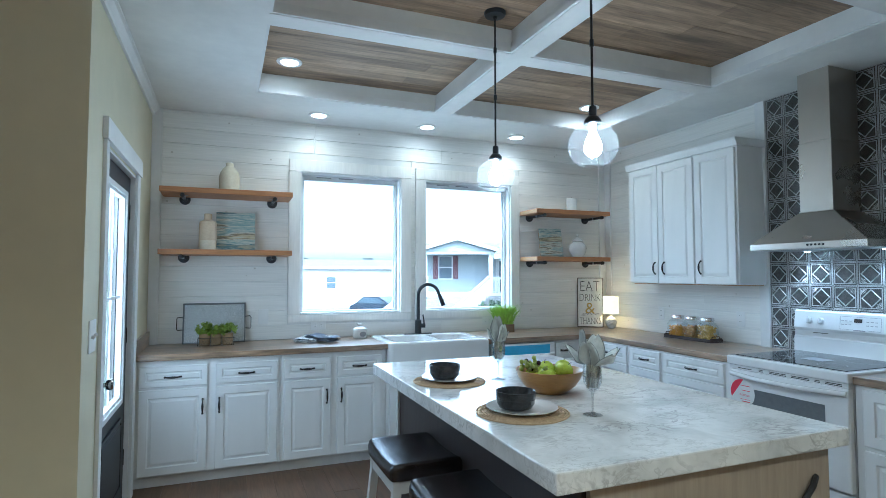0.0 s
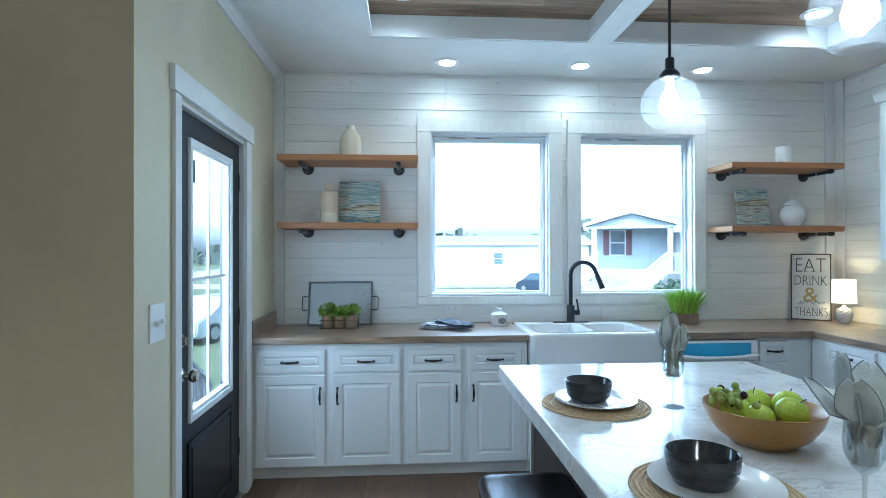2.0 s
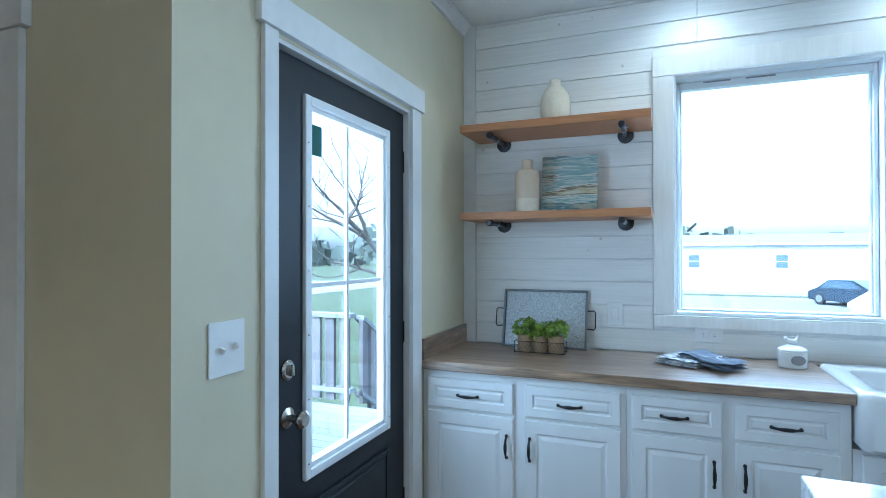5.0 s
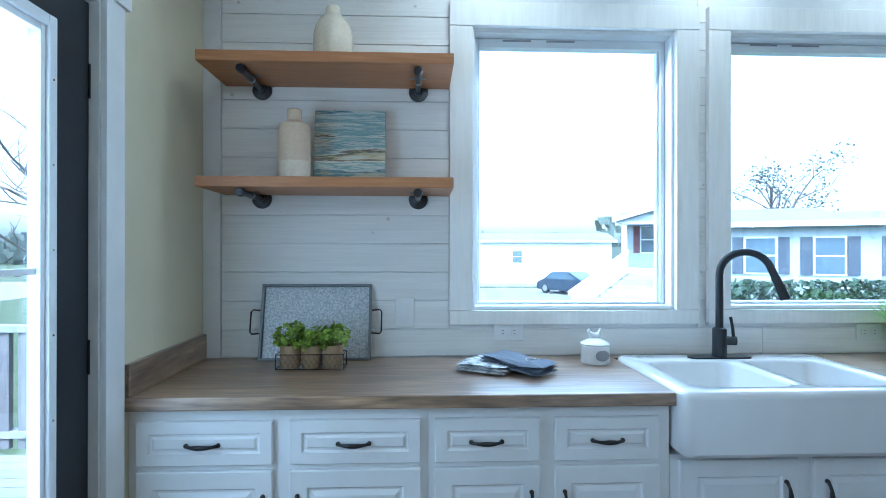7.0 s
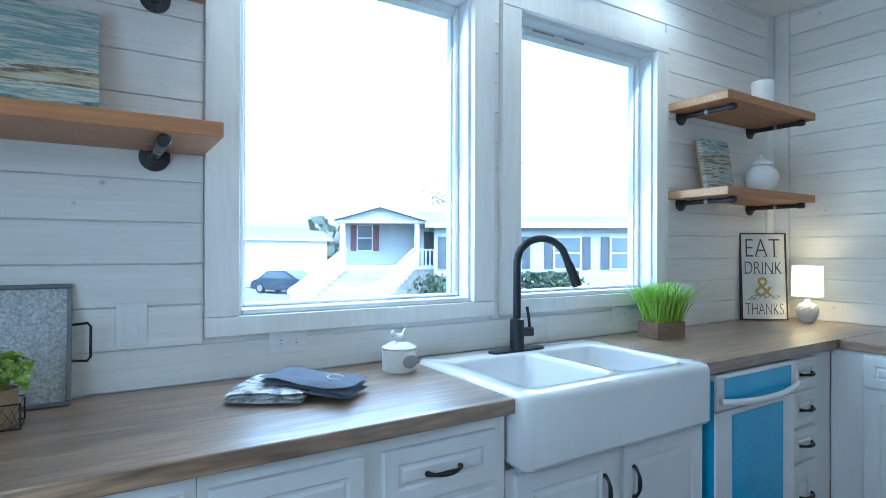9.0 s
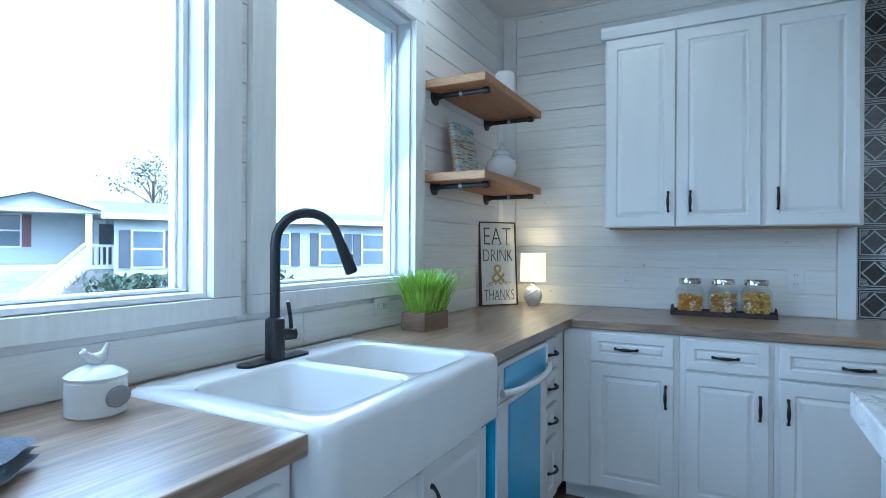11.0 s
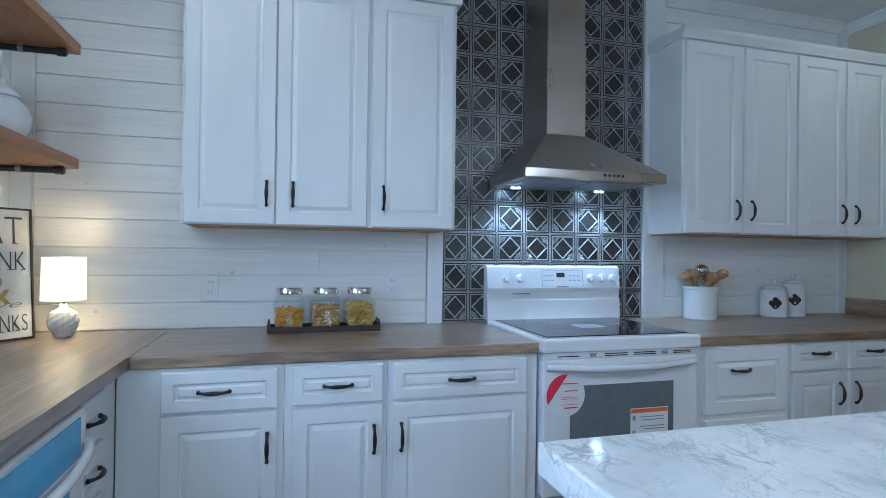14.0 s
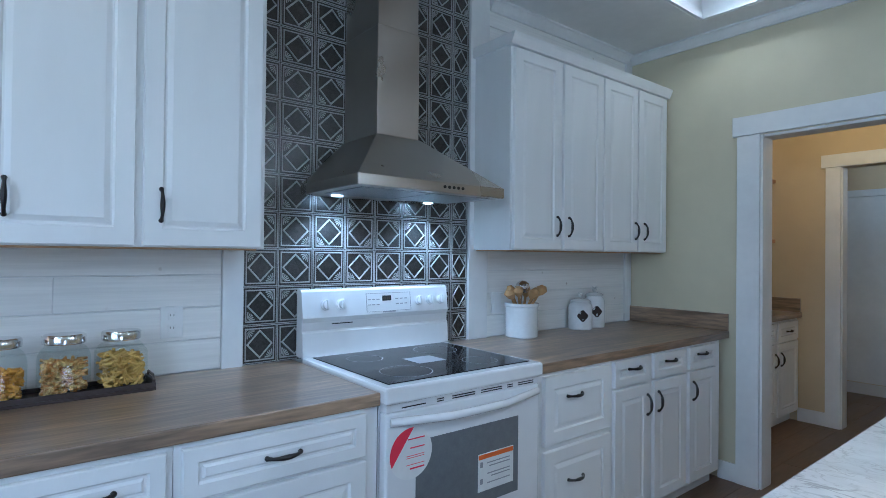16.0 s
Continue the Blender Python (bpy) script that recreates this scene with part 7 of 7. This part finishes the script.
def bush(name, label, x, y, w, d_, h, n, seed, material=HEDGE, size=0.09):
    b_ = thing(name, label, "hedge", pose(x, y, GZ))
    r = random.Random(seed)
    bm = bmesh.new()
    for _ in range(n):
        p_ = Vector((r.uniform(-w, w), r.uniform(-d_, d_), h * (0.05 + 0.95 * r.random() ** 0.7)))
        if abs(p_.x) / w > 1 - 0.3 * (p_.z / h) ** 3 * r.random():
            continue
        nrm = Vector((r.gauss(0, 1), r.gauss(0, 1), r.gauss(0.5, 1))).normalized()
        u = nrm.orthogonal().normalized() * size * r.uniform(0.6, 1.4)
        v = nrm.cross(u)
        bm.faces.new([bm.verts.new(q) for q in (p_ - u, p_ + v * 0.6, p_ + u, p_ - v * 0.6)])
    part("foliage", bm, material, b_)
    part("stems", merge(*[tube([(r.uniform(-w, w) * 0.8, r.uniform(-d_, d_) * 0.5, 0), (r.uniform(-w, w) * 0.8, r.uniform(-d_, d_) * 0.5, h * 0.6)], 0.015, 4) for _ in range(8)]), BARK, b_)
    return b_


q = at_view((1.15, 3.8), 38.0, 19.0)
bush("hedge", "clipped dark green hedge along the pale home", q[0], q[1], 3.6, 0.5, 2.0, 4200, 3)
q = at_view((1.15, 4.3), 31.0, 30.0)
bush("hedge", "dark green hedge beside the porch stairs", q[0], q[1], 1.7, 0.5, 1.85, 2200, 4)
q = at_view((1.15, 4.3), 30.6, 27.5)
bush("shrub", "small yellow-green shrub in front of the hedge", q[0], q[1], 0.65, 0.4, 1.45, 900, 5, LEAF, 0.06)


def tree(name, label, x, y, h, seed, leafy):
    tr_ = thing(name, label, "tree", pose(x, y, GZ))
    r = random.Random(seed)
    wood, crown = bmesh.new(), bmesh.new()

    def limb(p_, d_, L, rad, depth):
        pts, dd = [p_], d_.copy()
        for _ in range(4):
            dd = (dd + Vector((r.gauss(0, 0.16), r.gauss(0, 0.16), r.gauss(0.05, 0.1)))).normalized()
            pts.append(pts[-1] + dd * L / 4)
        tube(pts, [rad, rad * 0.85, rad * 0.72, rad * 0.6, rad * 0.45], 6 if depth < 2 else 4, wood)
        if depth < 4:
            for _ in range(3 if depth else 5):
                k = r.randint(2, 4)
                nd = (dd + Vector((r.gauss(0, 0.75), r.gauss(0, 0.75), r.gauss(0.15, 0.35)))).normalized()
                limb(pts[k], nd, L * r.uniform(0.55, 0.75), rad * 0.5, depth + 1)
        elif leafy:
            for _ in range(7):
                c = pts[r.randint(1, 4)] + Vector((r.gauss(0, 0.25), r.gauss(0, 0.25), r.gauss(0, 0.2)))
                nrm = Vector((r.gauss(0, 1), r.gauss(0, 1), r.gauss(0, 1))).normalized()
                u = nrm.orthogonal().normalized() * r.uniform(0.04, 0.09)
                crown.faces.new([crown.verts.new(s) for s in (c - u, c + nrm.cross(u), c + u, c - nrm.cross(u))])

    limb(Vector((0, 0, 0)), Vector((0, 0, 1)), h * 0.45, h * 0.022, 0)
    part("trunk", wood, BARK, tr_, "branching bare limbs")
    if leafy:
        part("crown", crown, WOODFAR, tr_, "sparse dark leaves")
    else:
        crown.free()


q = at_view((1.15, 3.4), 34.5, 33.0)
tree("tree", "sparse dark-leaved tree behind the pale home", q[0], q[1], 9.0, 21, True)
tree("tree", "bare branching tree on the lawn beyond the porch", -9.0, 24.0, 9.0, 33, False)
# far woods on the horizon
bm = bmesh.new()
r_ = random.Random(2)
for _ in range(2600):
    a = radians(r_.uniform(-100, 60))
    d_ = r_.uniform(130, 160)
    c = Vector((d_ * math.sin(a), d_ * math.cos(a), GZ + r_.random() ** 1.5 * (6.5 + 2.5 * math.sin(a * 23) + 1.5 * math.sin(a * 61))))
    nrm = Vector((r_.gauss(0, 1), r_.gauss(0, 1), r_.gauss(0, 0.5))).normalized()
    u = nrm.orthogonal().normalized() * r_.uniform(0.8, 2.0)
    bm.faces.new([bm.verts.new(s) for s in (c - u, c + nrm.cross(u), c + u, c - nrm.cross(u))])
tagged(part("far_woods", bm, WOODFAR), "distant line of dark trees", "trees", kind="stuff")


def car(m, label, paint):
    c = thing("car", label, "car", m)
    prof = [(0.0, 0.35), (0.05, 0.75), (0.75, 0.92), (1.35, 1.42), (2.9, 1.45), (3.7, 1.0), (4.2, 0.92), (4.3, 0.4), (4.2, 0.25), (0.1, 0.25)]
    bm = loops([[(x, y, z) for x, z in prof] for y in (0.0, 1.7)])
    bmesh.ops.bevel(bm, geom=bm.edges[:], offset=0.05, segments=2, affect="EDGES")
    part("body", bm, paint, c, smooth=True)
    glassy = [(0.95, 0.97), (1.42, 1.36), (2.85, 1.38), (3.5, 1.0)]
    for y in (-0.006, 1.694):
        part("side_window", prism(glassy, y, y + 0.012, "y"), DARKGL, c)
    for x in (0.85, 3.45):
        for y in (-0.02, 1.54):
            w = part("wheel", lathe([(0.33, y), (0.34, y + 0.03), (0.34, y + 0.17), (0.33, y + 0.2)], (x, 0, 0.34), 20, None, "y"), RUBBER, c, "", True)
            part("rim", lathe([(0.21, y - 0.006), (0.21, y + 0.206)], (x, 0, 0.34), 16, None, "y"), GALV, w)
    for y in (0.12, 1.3):
        part("headlight", B((4.22, 4.30, y, y + 0.28, 0.62, 0.76), bevel=0.02), DARKGL, c)
    return c


q = at_view((1.15, 3.8), 12.3, 37.0)
car(pose(q[0], q[1], GZ + 0.031, 0, 0, -58), "dark blue hatchback parked on the lot", CARP)
car(pose(-5.2, 19.0, GZ, 0, 0, 70), "silver car parked beyond the porch", mat("silver_car_paint", (0.45, 0.47, 0.5), 0.25, 0.5, vary=0.03, scale=2, coat=0.6))

# ---- pressed tin tiles ----
bs = thing("tile_backsplash", "pressed tin tile backsplash behind the range and hood", "backsplash")
part("backing", B((XS + 0.0005, XS + 0.008, 2.684, 3.883, 0.916, ZC - 0.001)), TIND, bs)


def tin_tile():
    """A tile of unit size facing -x: ground, double border, diamond and corner fans."""
    bm = bmesh.new()

    def face(pts, mi):
        fc_ = bm.faces.new([bm.verts.new((x, y, z)) for x, y, z in pts])
        fc_.material_index = mi

    def band(path_out, path_in, h):
        n = len(path_out)
        for k in range(n):
            a, b, c, d_ = path_out[k], path_out[(k + 1) % n], path_in[(k + 1) % n], path_in[k]
            ca = [(a[0] * 0.75 + d_[0] * 0.25, a[1] * 0.75 + d_[1] * 0.25), (b[0] * 0.75 + c[0] * 0.25, b[1] * 0.75 + c[1] * 0.25)]
            cb = [(a[0] * 0.25 + d_[0] * 0.75, a[1] * 0.25 + d_[1] * 0.75), (b[0] * 0.25 + c[0] * 0.75, b[1] * 0.25 + c[1] * 0.75)]
            face([(0, *a), (0, *b), (-h, *ca[1]), (-h, *ca[0])], 1)
            face([(-h, *ca[0]), (-h, *ca[1]), (-h, *cb[1]), (-h, *cb[0])], 1)
            face([(-h, *cb[0]), (-h, *cb[1]), (0, *c), (0, *d_)], 1)

    def square(s):
        return [(-s, -s), (s, -s), (s, s), (-s, s)]

    def diamond(s):
        return [(0, -s), (s, 0), (0, s), (-s, 0)]

    face([(0.0, y, z) for y, z in square(0.5)], 0)
    band(square(0.492), square(0.468), 0.003)
    band(square(0.425), square(0.39), 0.0038)
    band(diamond(0.385), diamond(0.318), 0.0045)
    face([(-0.0006, y, z) for y, z in diamond(0.31)], 0)
    for sy, sz in ((1, 1), (-1, -1)):
        band([(sy * 0.385, sz * 0.385), (sy * 0.385, sz * 0.335), (sy * 0.335, sz * 0.385)], [(sy * 0.378, sz * 0.378), (sy * 0.378, sz * 0.35), (sy * 0.35, sz * 0.378)], 0.002)
        for ang, L in ((7, 0.225), (26, 0.205), (45, 0.215), (64, 0.205), (83, 0.225)):
            a = radians(ang)
            d_ = Vector((-sy * math.cos(a), -sz * math.sin(a)))
            o = Vector((sy * 0.375, sz * 0.375))
            n = Vector((-d_.y, d_.x))
            pts = [o + d_ * 0.05 - n * 0.006, o + d_ * L - n * 0.021, o + d_ * L + n * 0.021, o + d_ * 0.05 + n * 0.006]
            top_ = [(-0.0032, *(o + d_ * 0.06)), (-0.0032, *(o + d_ * (L - 0.015)))]
            base_ = [(0, *p_) for p_ in pts]
            face([base_[0], base_[1], top_[1], top_[0]], 1)
            face([base_[2], base_[3], top_[0], top_[1]], 1)
            face([base_[1], base_[2], top_[1]], 1)
    me = bpy.data.meshes.new("tin_tile")
    bm.to_mesh(me)
    bm.free()
    me.materials.append(TIND)
    me.materials.append(TIN)
    return me


TILE_ME, PITCH = tin_tile(), 0.157
edges_y = [3.883, 3.739, 3.582, 3.425, 3.268, 3.111, 2.954, 2.797, 2.684]
zt = [0.917 + PITCH * k for k in range(12)] + [ZC - 0.001]
for r in range(len(zt) - 1):
    for c in range(len(edges_y) - 1):
        ob = new("tin_tile", TILE_ME)
        ob.parent = bs
        wv, hv = edges_y[c] - edges_y[c + 1], zt[r + 1] - zt[r]
        flip = 90 if (r + c) % 2 else 0
        ob.matrix_basis = Matrix.Translation((XS - 0.0005, (edges_y[c] + edges_y[c + 1]) / 2, (zt[r] + zt[r + 1]) / 2)) @ Matrix.Diagonal((1, wv, hv, 1)) @ Matrix.Rotation(radians(flip), 4, "X")

# ---- shiplap boards ----
rows = [0.915] + [1.035 + 0.1245 * k for k in range(15)]
rows = [z for z in rows if z < ZC - 0.02] + [ZC - 0.001]
rnd = random.Random(77)
GAP = 0.0019


def boards(parent, spans, z0, z1, place):
    for a, b in spans:
        x = a
        while x < b - 0.01:
            e = min(b, x + rnd.choice((1.2, 1.6, 2.4, 2.4)))
            if b - e < 0.25:
                e = b
            w, h = e - x, z1 - z0 - 2 * GAP
            bv = 0.0014
            ring = lambda i, y: [(i, y, i), (w - i, y, i), (w - i, y, h - i), (i, y, h - i)]
            bm = loops([ring(0, 0.0), ring(0, -0.0065), ring(bv, -0.008)], True, True)
            ob = part("shiplap_board", bm, SHIP, parent)
            ob.matrix_basis = place(x, z0 + GAP)
            x = e + 0.0012


for z0, z1 in zip(rows, rows[1:]):
    spans = []
    if z0 > 2.455:
        spans = [(XD + 0.077, XS - 0.087)]
    else:
        spans = [(XD + 0.077, 1.31), (2.427, 2.465), (3.584, XS - 0.087)]
        if z1 < 1.065:
            spans = [(XD + 0.077, XS - 0.087)]
    boards(wall_north, spans, z0, z1, lambda x, z: pose(x, YW + 0.0085, z))
    boards(wall_east, [(YW - 5.708, YW - 3.967), (YW - 2.543, YW - (YH + 0.077))], z0, z1, lambda x, z: pose(XS + 0.0085, YW - x, z, 0, 0, -90))

# ---- floor planks ----
rnd = random.Random(5)
shared = {}
x = 2.60 - 0.18 * 13
while x < 4.62:
    y = -2.1 - rnd.random() * 1.1
    while y < 5.3:
        a, b = max(y, -2.17), min(y + 1.22, 5.28)
        if b - a > 0.05 and not (x > 3.99 and 1.2 < (a + b) / 2 < 5.3):
            key = round(b - a, 2)
            if key not in shared:
                w, h = 0.178, b - a - 0.002
                ring = lambda i, z: [(i, i, z), (w - i, i, z), (w - i, h - i, z), (i, h - i, z)]
                bm = loops([ring(0, -0.005), ring(0, -0.0012), ring(0.0012, 0.0)])
                me = bpy.data.meshes.new("floor_plank")
                bmesh.ops.recalc_face_normals(bm, faces=bm.faces[:])
                bm.to_mesh(me)
                bm.free()
                me.materials.append(FLOORW)
                shared[key] = me
            ob = new("floor_plank", shared[key])
            ob.parent = floor
            ob.location = (x + 0.001, a + 0.001, 0.0)
        y += 1.22
    x += 0.18
